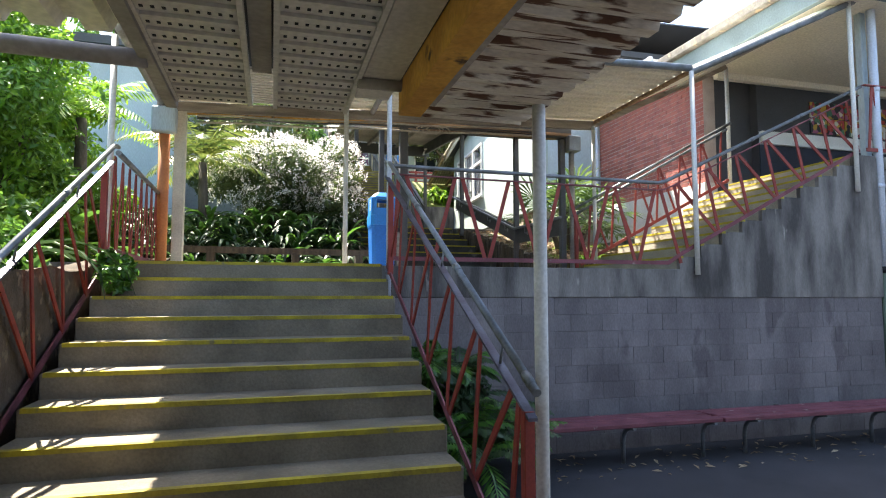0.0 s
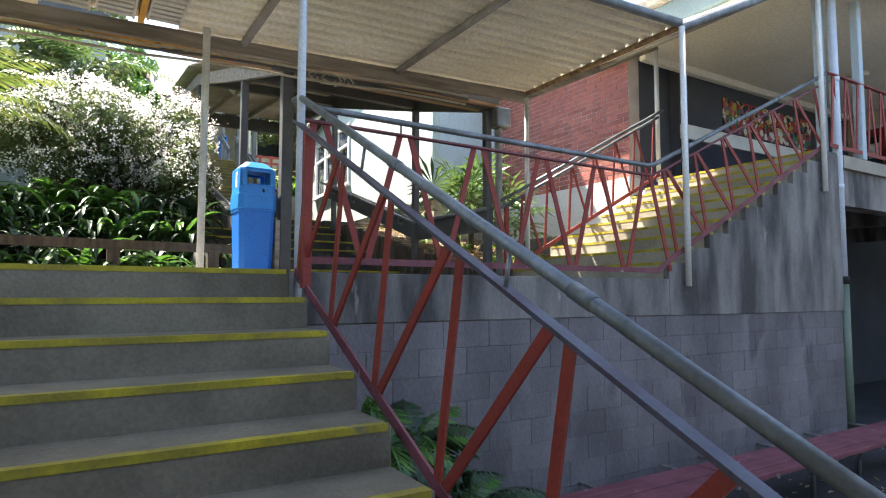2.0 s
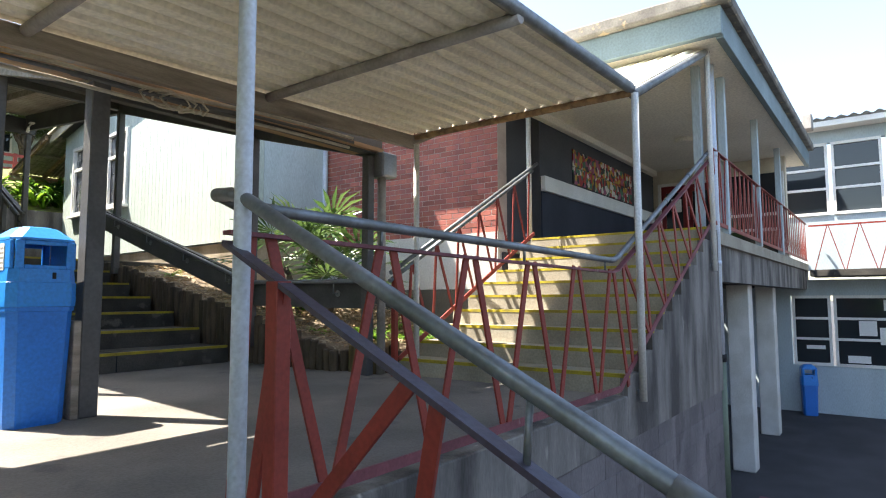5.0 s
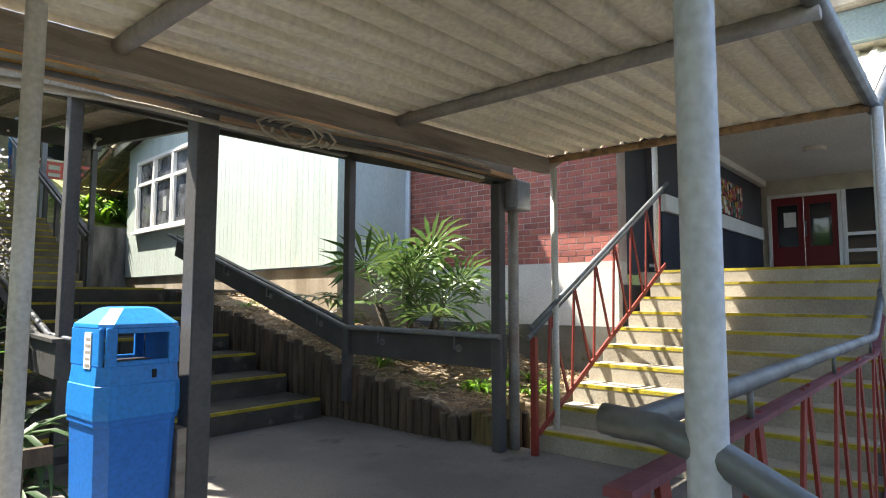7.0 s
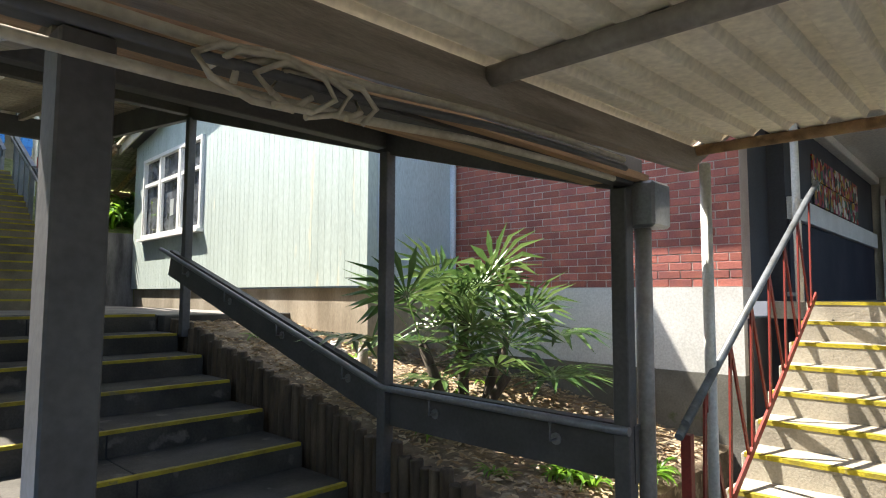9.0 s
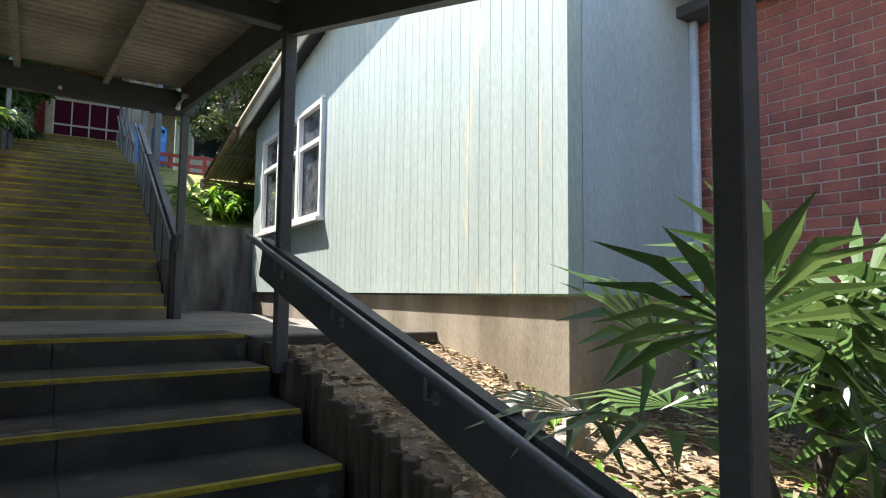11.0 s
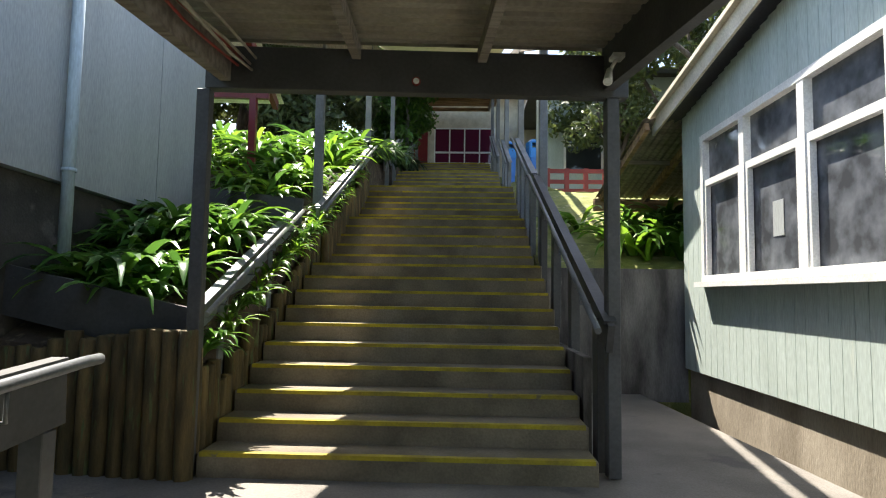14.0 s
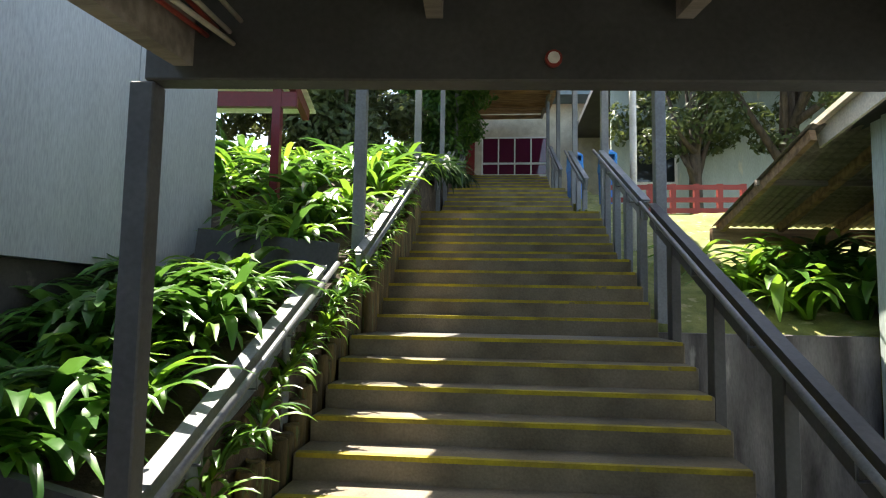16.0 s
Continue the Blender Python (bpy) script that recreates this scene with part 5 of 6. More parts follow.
# ---- two storey block across the yard ----
fb = thing("yard_block", (17.6, 4, 0), "two storey pale blue classroom block with white windows", "building", "", "structure")
XF = 17.6
LOW = [(6.62, 5.80), (5.74, 4.30), (4.24, 2.8), (2.74, 1.3)]
bpart("lower_wall", [(XF, XF + 0.2, -12, 9.0, 0, 1.15), (XF, XF + 0.2, -12, 9.0, 2.86, 3.25), (XF, XF + 0.2, 6.66, 9.0, 1.15, 2.86), (XF, XF + 0.2, -12, 1.26, 1.15, 2.86)], M_BLUEWALL, fb)
bpart("walkway", [(XF - 1.0, XF + 0.2, -12, 6.1, 3.30, 3.46)], M_STEPDARK, fb, "concrete walkway slab", 0.01)
bpart("upper_wall", [(XF, XF + 0.2, -12, 9.0, 3.47, 4.84), (XF, XF + 0.2, -12, 9.0, 6.64, 6.95), (XF, XF + 0.2, 6.70, 9.0, 4.84, 6.64), (XF, XF + 0.2, -12, 1.2, 4.84, 6.64)], M_BLUEWALL, fb)
bpart("eave", [(XF - 0.5, XF + 0.3, -12.2, 9.2, 6.95, 7.08)], M_WHITE, fb)
sheetpart("roof", (XF - 0.55, -12.2, 7.10), (6.0, 0, 1.4), (0, 21.4, 0), M_ROOFDARK, fb, "dark ribbed roof", pitch=0.25, depth=0.06, flat=False)
for z0, z1, cols in ((1.15, 2.86, LOW), (4.84, 6.64, [(6.70, 5.70), (5.62, 4.60), (4.52, 3.4), (3.3, 1.2)])):
    for a, b in cols:
        f = bpart("window", [(XF - 0.04, XF + 0.06, a - 0.06, a, z0, z1), (XF - 0.04, XF + 0.06, b, b + 0.06, z0, z1), (XF - 0.04, XF + 0.06, b + 0.06, a - 0.06, z1 - 0.07, z1), (XF - 0.04, XF + 0.06, b + 0.06, a - 0.06, z0, z0 + 0.07),
                             (XF - 0.04, XF + 0.06, b + 0.06, a - 0.06, z0 + 0.62, z0 + 0.68), (XF - 0.04, XF + 0.06, b + 0.06, a - 0.06, z0 + 1.12, z0 + 1.18)], M_WHITE, fb, "white window frame")
        bpart("pane", [(XF + 0.01, XF + 0.02, b + 0.06, a - 0.06, z0, z1)], M_GLASS, f)
wr = thing("walkway_rail", (XF - 0.9, 0, 3.5), "thin red zigzag walkway railing", "railing", "zigzag railings")
flatrail("top_bar", [(XF - 0.9, -12, 4.5), (XF - 0.9, 6.1, 4.5)], (1, 0, 0), wr, M_RED, "", 0.04)
for k in range(28):
    y = 6.0 - 0.62 * k
    baluster((XF - 0.9, y, 3.46), (XF - 0.9, y - 0.28, 4.5), (1, 0, 0), wr, 0.02)
    baluster((XF - 0.9, y - 0.58, 3.46), (XF - 0.9, y - 0.30, 4.5), (1, 0, 0), wr, 0.02)
for x0, x1, z0, z1, tl in ((4.9, 5.25, 1.9, 2.25, 0), (5.05, 5.5, 1.25, 1.42, 0), (4.6, 4.85, 1.7, 2.1, 0), (5.95, 6.35, 1.55, 1.64, 0), (4.45, 4.75, 2.5, 2.75, 0)):
    pp = thing("paper_sheet", (XF, (x0 + x1) / 2, z0), "white paper taped inside the window", "paper", "window papers")
    bpart("sheet", [(XF + 0.003, XF + 0.008, x0, x1, z0, z1)], M_PAPER, pp)

# floodlight on the gallery roof corner
fl = thing("floodlight", (14.6, 5.85, 6.2), "grey floodlight on the roof edge", "floodlight")
bpart("housing", [(14.45, 14.75, 5.72, 5.90, 6.30, 6.62)], M_STEEL, fl, "", 0.02)
tpart("bracket", [(14.6, 5.85, 6.20), (14.6, 5.85, 6.32)], 0.02, M_STEEL, fl, "", 8)

# upper block with curtained window, seen over the roof
ub = thing("rear_block", (9.5, 14.5, 6), "pale block with white window above the gallery roof", "building", "", "structure")
bpart("wall", [(7.8, 16.0, 13.3, 13.5, 6.2, 6.75), (7.8, 16.0, 13.3, 13.5, 7.45, 7.7), (10.6, 16.0, 13.3, 13.5, 6.75, 7.45), (7.8, 8.4, 13.3, 13.5, 6.75, 7.45)], M_WHITE, ub)
bpart("roof", [(7.4, 16.4, 12.9, 20, 7.7, 7.85)], M_ROOFDARK, ub)
wf = bpart("window", [(8.4 + 0.72 * k, 8.46 + 0.72 * k, 13.26, 13.34, 6.75, 7.45) for k in range(4)], M_WHITE, ub)
bpart("pane", [(8.4, 10.6, 13.36, 13.37, 6.75, 7.45)], M_GLASS, wf)
bpart("curtain", [(9.2, 9.8, 13.345, 13.352, 6.75, 7.45)], M_DOORRED, wf, "red curtain")


# ---- artwork and notices on the gallery wall ----
def art_material(seed):
    m = bpy.data.materials.new("painted_artwork")
    m.use_nodes = True
    n, l = m.node_tree.nodes, m.node_tree.links
    geo = n.new("ShaderNodeNewGeometry")
    mp = n.new("ShaderNodeMapping")
    mp.inputs["Location"].default_value = (seed * 3.1, 0, seed * 1.7)
    l.new(geo.outputs["Position"], mp.inputs[0])
    v = n.new("ShaderNodeTexVoronoi")
    v.inputs["Scale"].default_value = 11.0
    l.new(mp.outputs[0], v.inputs[0])
    sep = n.new("ShaderNodeSeparateColor")
    l.new(v.outputs["Color"], sep.inputs[0])
    r = n.new("ShaderNodeValToRGB")
    r.color_ramp.interpolation = "CONSTANT"
    e = r.color_ramp.elements
    for pos, c in ((0.0, (0.35, 0.03, 0.03)), (0.25, (0.02, 0.02, 0.025)), (0.42, (0.6, 0.58, 0.52)), (0.58, (0.45, 0.28, 0.04)), (0.74, (0.05, 0.16, 0.10)), (0.88, (0.30, 0.08, 0.16))):
        x = e.new(pos)
        x.color = (*c, 1)
    l.new(sep.outputs[0], r.inputs[0])
    l.new(r.outputs[0], n["Principled BSDF"].inputs["Base Color"])
    n["Principled BSDF"].inputs["Roughness"].default_value = 0.6
    return m


rnd = random.Random(12)
M_ART = [art_material(i) for i in range(3)]
for row in range(2):
    for k in range(7):
        x = 9.75 + 0.42 * k
        z = 4.80 + 0.31 * row + (0.0 if row else 0)
        a = thing("art_panel", (x, 8.92, z), "small bright painted artwork pinned to the wall", "artwork", "gallery artworks")
        bpart("sheet", [(x, x + 0.40, 8.905, 8.926, z, z + 0.295)], M_ART[(k + row) % 3], a)
cl = thing("ceiling_light", (11.5, 7.5, 5.7), "round flush soffit light, unlit", "ceiling light")
tpart("disc", [(11.5, 7.5, 5.66), (11.5, 7.5, 5.738)], 0.16, M_SOFFIT, cl, "", 18)
cl = thing("ceiling_light", (3.3, 16.5, 6.1), "white oval bulkhead light, unlit", "ceiling light")
tpart("dome", [(2.75, 15.2, 6.02), (2.75, 15.2, 6.05), (2.75, 15.2, 6.10)], 0.10, M_WHITE, cl, "", 18, 0.16)

# pillar with orange pipe and blue rainhead at the garden end of the canopy
pl = thing("pillar", (-1.35, 8.6, L1), "cream post with orange downpipe and pale blue rainhead", "post", "", "structure")
bpart("shaft", [(-1.28, -1.14, 8.52, 8.66, L1 - 0.2, 4.20)], M_CREAMPOST, pl, "", 0.008)
tpart("pipe", [(-1.40, 8.55, L1 - 0.2), (-1.40, 8.55, 3.90)], 0.07, M_ORANGE, pl, "faded orange pipe", 14)
bpart("rainhead", [(-1.54, -1.24, 8.36, 8.515, 3.86, 4.20)], M_BLUEWALL, pl, "pale blue rainhead", 0.02)

# low timber barrier in front of the garden
tbr = thing("low_barrier", (-0.8, 9.9, L1), "low dark timber barrier rail before the garden", "barrier")
beampart("rail", (-4.2, 9.75, 2.46), (1.55, 9.75, 2.42), 0.05, 0.10, M_LOGDARK, tbr)
for x in (-3.5, -2.2, -0.9, 0.35, 1.35):
    bpart("post", [(x - 0.06, x + 0.06, 9.72, 9.86, 1.9, 2.40)], M_LOGDARK, tbr, "", 0.006)

# pale blue building beyond the left-hand trees
bb = thing("blue_block", (-7, 14, 2), "pale blue building half hidden by trees", "building", "", "structure")
bpart("wall", [(-14.0, -2.2, 15.7, 15.9, 2.0, 7.6)], M_BLUEWALL, bb)
bpart("roof", [(-14.4, -1.8, 15.3, 22.0, 7.6, 7.8)], M_ROOFDARK, bb)

# cables under the left eave of the covered way
cb = thing("cable_bundle", (1.9, 16, 5.9), "red and black cables clipped under the eave", "cable")
rnd = random.Random(15)
for k in range(5):
    off = rnd.uniform(0.0, 0.10)
    pts = []
    for i in range(9):
        y = 14.1 + 3.85 * i / 8
        pts.append((1.93 + off + 0.012 * math.sin(i * 1.3 + k), y, 5.78 + 0.097 * (y - 14.1) + 0.03 * k - 0.02 * math.sin(i * 2.1 + k)))
    tpart("cable", pts, 0.009, M_REDCABLE if k % 2 else M_CABLE, cb, "", 6)
tag = thing("marker_disc", (3.05, 17.94, 6.1), "small red and white reflector disc on the beam", "reflector")
tpart("disc", [(3.145, 17.930, 6.115), (3.145, 17.949, 6.115)], 0.030, M_RED, tag, "", 14)
tpart("face", [(3.145, 17.926, 6.115), (3.145, 17.931, 6.115)], 0.021, M_WHITE, tag, "white face", 14)

# added, unseen block closing the yard; cuts front light on the lower stairs
eb = thing("unseen_entry_block", (0, -8, 0), "plain grey block added behind the entry to cut light", "building", "", "structure")
bpart("wall", [(-14, 12, -9.0, -8.6, 0, 6.0)], M_STEPDARK, eb)
bpart("roof", [(-14.5, 12.5, -14, -8.2, 6.0, 6.2)], M_ROOFDARK, eb)
sn = thing("sensor_light", (4.35, 17.6, 6.0), "small white sensor light under the eave, unlit", "lamp")
tpart("arm", [(4.42, 17.55, 6.16), (4.36, 17.52, 6.06)], 0.012, M_WHITE, sn, "", 8)
tpart("head", [(4.36, 17.52, 6.07), (4.33, 17.46, 5.97)], 0.018, M_WHITE, sn, "", 10, 0.030)
bpart("base", [(4.38, 4.47, 17.50, 17.60, 6.15, 6.18)], M_WHITE, sn, "", 0.004)

# roof over the upper flight, carried on up the hill
ur = thing("upper_way_roof", tuple(U(1.3, 5, 8)), "ribbed sheet roof following the upper stairs", "canopy", "", "structure")
for v0, v1, z0, z1 in ((0.15, 7.4, 6.55, 9.45), (7.4, 11.4, 9.45, 10.75)):
    bm = bmesh.new()
    corrugated(bm, (-0.14, v0, z0 + 0.12), (2.74, 0, 0), (0, v1 - v0, z1 - z0), 0.16, 0.03)
    bm.transform(UPPER)
    part("roof_sheet", bm, M_SHEET, ur)
    for u in (-0.16, 2.82):
        beampart("eave_beam", U(u, v0, z0), U(u, v1, z1), 0.08, 0.18, M_TIMBER, ur)


# ---- planting ----
def mesh_of(name, verts, faces, materials, index=None, smooth=False):
    me = bpy.data.meshes.new(name)
    me.from_pydata([tuple(v) for v in verts], [], faces)
    for m in materials:
        me.materials.append(m)
    if index is not None:
        me.polygons.foreach_set("material_index", index)
    if smooth:
        me.polygons.foreach_set("use_smooth", [True] * len(faces))
    me.update()
    return me


def strap_mesh(name, rnd, leaves, length, width, droop, material, upright=0.8):
    """A clump of long arching leaves with a fold along the middle."""
    V, F = [], []
    for _ in range(leaves):
        a = rnd.uniform(0, 2 * math.pi)
        ln = length * rnd.uniform(0.6, 1.1)
        w = width * rnd.uniform(0.7, 1.15)
        d = Vector((math.cos(a), math.sin(a), 0))
        s = Vector((-d.y, d.x, 0))
        lift = upright * rnd.uniform(0.75, 1.2)
        p = d * rnd.uniform(0.01, 0.06)
        pitch = math.atan2(lift, 0.55)
        bend = droop * rnd.uniform(0.6, 1.3)
        n = 6
        base = len(V)
        for i in range(n + 1):
            t = i / n
            ww = w * (0.62 + 0.75 * t - 0.15 * t * t - 1.22 * t ** 5) if t < 0.999 else 0.003
            ww = max(ww, 0.004)
            up = Vector((0, 0, 1)) * math.cos(pitch) - d * math.sin(pitch)
            V += [p - s * ww + up * ww * 0.35, p, p + s * ww + up * ww * 0.35]
            p = p + (d * math.cos(pitch) + Vector((0, 0, 1)) * math.sin(pitch)) * (ln / n)
            pitch -= bend / n
        for i in range(n):
            q = base + 3 * i
            F += [(q, q + 1, q + 4, q + 3), (q + 1, q + 2, q + 5, q + 4)]
    return mesh_of(name, V, F, [material], None, True)


rnd = random.Random(21)
STRAP = [strap_mesh("strap_leaves", rnd, 17, 0.76, 0.042, 2.1, M_LEAF, 1.3) for _ in range(4)]
STRAPB = [strap_mesh("sun_bright_strap_leaves", rnd, 15, 0.74, 0.041, 2.2, M_LEAFBRIGHT, 1.2) for _ in range(3)]
STRAPD = [strap_mesh("dark_strap_leaves", rnd, 18, 0.80, 0.032, 2.3, M_LEAFDARK, 1.0) for _ in range(4)]


def plant(meshes, at, scale, label, group, rnd):
    ob = new("strap_leaf_plant", rnd.choice(meshes))
    ob.matrix_world = pose(*at, rnd.uniform(-8, 8), rnd.uniform(-8, 8), rnd.uniform(0, 360)) @ Matrix.Scale(scale * rnd.uniform(0.8, 1.2), 4)
    return tagged(ob, label, "plant", group)


rnd = random.Random(5)
# dark strip before the blossom bush
for row in range(5):
    for k in range(17):
        x = -3.6 + 0.31 * k + rnd.uniform(-0.1, 0.1)
        y = 10.15 + 0.36 * row + rnd.uniform(-0.1, 0.1)
        if x > 1.45:
            continue
        plant(STRAPD if rnd.random() < 0.8 else STRAP, (x, y, 2.02 + 0.24 * row), 0.95, "dark strap-leaved plant in the garden strip", "garden strip plants", rnd)
# bed above the log wall
for k in range(95):
    u, v = rnd.uniform(-1.30, -0.48), rnd.uniform(0.25, 4.4)
    if 2.55 < v < 3.15:
        v -= 1.3
    z = 4.30 + 0.41 * v + 0.05 * -u
    # share of brighter leaves stands for sun on the bed
    plant(STRAPB if rnd.random() < 0.40 else STRAP, tuple(U(u, v, z)), 0.88, "glossy strap-leaved plant in the bed above the logs", "bed plants", rnd)
for k in range(46):
    v = 0.25 + 5.6 * k / 46
    z = 4.22 + 0.43 * v
    plant(STRAPB if rnd.random() < 0.6 else STRAP, tuple(U(-0.07 + rnd.uniform(-0.05, 0.05), v, z - 0.14)), 0.42, "small bright plant hanging over the logs", "log top plants", rnd)
FAR = []
for k in range(120):
    u, v = rnd.uniform(-3.6, -0.35), rnd.uniform(4.5, 11.5)
    z = 4.30 + 0.40 * v + 0.05 * -u if v < 7 else 7.15 + (v - 7) * 0.18 + 0.05 * -u
    # more of the brighter leaves, for sunlight on the hillside
    FAR.append((rnd.choice(STRAPB if rnd.random() < 0.60 else STRAP), tuple(U(u, v, z)), rnd.uniform(0.9, 1.4)))
for k in range(34):
    u, v = rnd.uniform(-0.5, -0.1), rnd.uniform(7.6, 17.0)
    FAR.append((rnd.choice(STRAPD), tuple(U(u, v, 7.15 + (v - 7) * 0.18)), rnd.uniform(0.9, 1.4)))
V, F, idx = [], [], []
mats = [M_LEAF, M_LEAFBRIGHT, M_LEAFDARK]
for me, at, sc in FAR:
    b = len(V)
    a = rnd.uniform(0, 6.28)
    c, s = math.cos(a) * sc, math.sin(a) * sc
    V += [(at[0] + q.co.x * c - q.co.y * s, at[1] + q.co.x * s + q.co.y * c, at[2] + q.co.z * sc) for q in me.vertices]
    F += [tuple(b + i for i in f.vertices) for f in me.polygons]
    idx += [mats.index(me.materials[0])] * len(me.polygons)
tagged(new("hillside_planting", mesh_of("hillside_planting", V, F, mats, idx, True)), "massed strap-leaved plants over the sunny hillside", "planting", "", "stuff")
# clumps on the grass bank
for k in range(22):
    u, v = rnd.uniform(3.5, 5.6), rnd.uniform(4.2, 5.9)
    plant(STRAPB if rnd.random() < 0.5 else STRAP, tuple(U(u, v, 5.0 + (v - 4.0) * 0.40)), 1.35, "sunlit clump on the grass bank", "bank clumps", rnd)
# ground cover over the gardens away from the stairs
V, F, idx = [], [], []
rg = random.Random(77)
for k in range(420):
    if k < 230:
        x, y = rg.uniform(-13.5, -2.0), rg.uniform(-1.5, 9.7)
        fx, fy = (x + 14.0) / 12.53, (y + 2.0) / 11.9
        z = (0.0 * (1 - fx) + 1.4 * fx) * (1 - fy) + (0.6 * (1 - fx) + 2.3 * fx) * fy
    else:
        x, y = rg.uniform(-13.5, 1.3), rg.uniform(11.6, 15.4)
        z = 2.0 + (y - 9.9) / 5.7 * (1.3 + 0.6 * (1.66 - x) / 15.66)
    me = rg.choice(STRAPD if rg.random() < 0.5 else STRAP)
    sc, a, b = rg.uniform(1.0, 1.7), rg.uniform(0, 6.28), len(V)
    c, s = math.cos(a) * sc, math.sin(a) * sc
    V += [(x + q.co.x * c - q.co.y * s, y + q.co.x * s + q.co.y * c, z - 0.05 + q.co.z * sc) for q in me.vertices]
    F += [tuple(b + i for i in f.vertices) for f in me.polygons]
    idx += [mats.index(me.materials[0])] * len(me.polygons)
tagged(new("garden_planting", mesh_of("garden_planting", V, F, mats, idx, True)), "massed dark strap-leaved plants over the garden slope", "planting", "", "stuff")
# weeds on the soil bank
for k in range(26):
    x, y = rnd.uniform(4.85, 7.0), rnd.uniform(9.3, 14.0)
    if k > 14:
        x, y = rnd.uniform(4.9, 6.6), rnd.uniform(9.25, 10.0)
    plant(STRAPB, (x, y, 2.24 + (y - 9.2) * 0.2), rnd.uniform(0.22, 0.5), "small weed on the leaf-strewn soil", "soil weeds", rnd)
for k in range(12):
    plant(STRAP, (rnd.uniform(0.2, 1.55), rnd.uniform(15.4, 17.3), L2 - 0.02), 0.3, "weed at the edge of the landing", "soil weeds", rnd)


def leaf_cloud(rnd, blobs, count, size, squash=0.8, fill=0.35):
    """Small folded leaves spread over lumpy clusters: each blob is centre and radius."""
    V, F = [], []
    total = sum(r ** 2 for _, r in blobs)
    for c, r in blobs:
        c = Vector(c)
        for _ in range(int(count * r * r / total)):
            d = Vector((rnd.gauss(0, 1), rnd.gauss(0, 1), rnd.gauss(0, 1))).normalized()
            rad = r * (1 - fill * rnd.random() ** 1.5) * (0.86 + 0.35 * noise.noise((c + d * r) * 1.9))
            p = c + Vector((d.x * rad, d.y * rad, d.z * rad * squash))
            up = (d + Vector((rnd.uniform(-1, 1), rnd.uniform(-1, 1), rnd.uniform(-0.4, 1.2)))).normalized()
            t = up.cross(Vector((rnd.uniform(-1, 1), rnd.uniform(-1, 1), rnd.uniform(-1, 1)))).normalized()
            s = up.cross(t)
            L = size * rnd.uniform(0.6, 1.3)
            b = len(V)
            V += [p - t * L, p + s * L * 0.42 + up * L * 0.1, p + t * L, p - s * L * 0.42 + up * L * 0.1]
            F += [(b, b + 1, b + 2), (b, b + 2, b + 3)]
    return V, F


def cloud_part(name, rnd, blobs, count, size, material, parent, label="", squash=0.8, fill=0.35):
    V, F = leaf_cloud(rnd, blobs, count, size, squash, fill)
    ob = new(name, mesh_of(name, V, F, [material]))
    ob.parent = parent
    ob.matrix_parent_inverse = place_of(parent).inverted()
    return tagged(ob, label)


def lumps(rnd, centre, radii, n, r0, r1):
    out = []
    for _ in range(n):
        d = Vector((rnd.gauss(0, 1), rnd.gauss(0, 1), rnd.gauss(0, 1))).normalized() * rnd.random() ** 0.4
        out.append((Vector(centre) + Vector((d.x * radii[0], d.y * radii[1], d.z * radii[2])), rnd.uniform(r0, r1)))
    return out


def tree(name, base, height, spread, label, leaf, bark, rnd, count, size, trunk_r=0.12, lean=(0, 0), crown_low=0.45, nl=16, r0=0.3, r1=0.6):
    """A tapered trunk with limbs and a crown of many small leaves in lumps with gaps."""
    t = thing(name, base, label, "tree")
    b = Vector(base)
    top = b + Vector((lean[0], lean[1], height * 0.75))
    pts = [b - Vector((0, 0, 0.3)), b, b + (top - b) * 0.35 + Vector((rnd.uniform(-0.1, 0.1), rnd.uniform(-0.1, 0.1), 0)), b + (top - b) * 0.7, top]
    tpart("trunk", pts, trunk_r, bark, t, "", 10, trunk_r * 0.35)
    centre = b + Vector((lean[0], lean[1], height * (crown_low + 1) / 2))
    ls = lumps(rnd, centre, (spread, spread, height * (1 - crown_low) / 2), nl, r0, r1)
    for c, r in ls[: min(9, nl)]:
        f = rnd.uniform(0.3, 0.7)
        st = b + (top - b) * f
        midp = (st + c) / 2 + Vector((0, 0, -0.1))
        tpart("limb", [st, midp, c], trunk_r * 0.38, bark, t, "", 7, trunk_r * 0.10)
    cloud_part("crown", rnd, ls, count, size, leaf, t)
    return t


rnd = random.Random(31)
# bright shrubs and trees beside the lower stairs
tree("garden_tree", (-4.3, 9.6, 2.2), 4.4, 1.4, "sunlit broad-leaved tree beside the stairs", M_LEAFBRIGHT, M_BARK, rnd, 17000, 0.065, 0.09, (0.5, 0), 0.15, 34, 0.45, 0.8)
tree("garden_tree", (-3.6, 6.3, 1.5), 2.7, 0.9, "sunlit broad-leaved shrub beside the stairs", M_LEAFBRIGHT, M_BARK, rnd, 14000, 0.055, 0.06, (0.2, 0), 0.05, 30, 0.4, 0.65)
tree("garden_tree", (-3.2, 8.3, 1.9), 3.6, 0.9, "bright tree close behind the landing railing", M_LEAFBRIGHT, M_BARK, rnd, 12000, 0.055, 0.06, (0, 0), 0.05, 28, 0.35, 0.6)
tree("garden_tree", (-5.6, 10.6, 2.2), 5.0, 1.8, "tall green tree behind the railing", M_LEAF, M_BARK, rnd, 9000, 0.08, 0.11, (0, 0), 0.2, 26, 0.5, 0.8)
tree("garden_tree", (-7.5, 6.0, 1.0), 6.5, 2.2, "large sunlit tree at the edge of the garden", M_LEAFBRIGHT, M_BARK, rnd, 10000, 0.10, 0.15, (0, 0), 0.2, 28, 0.6, 1.0)


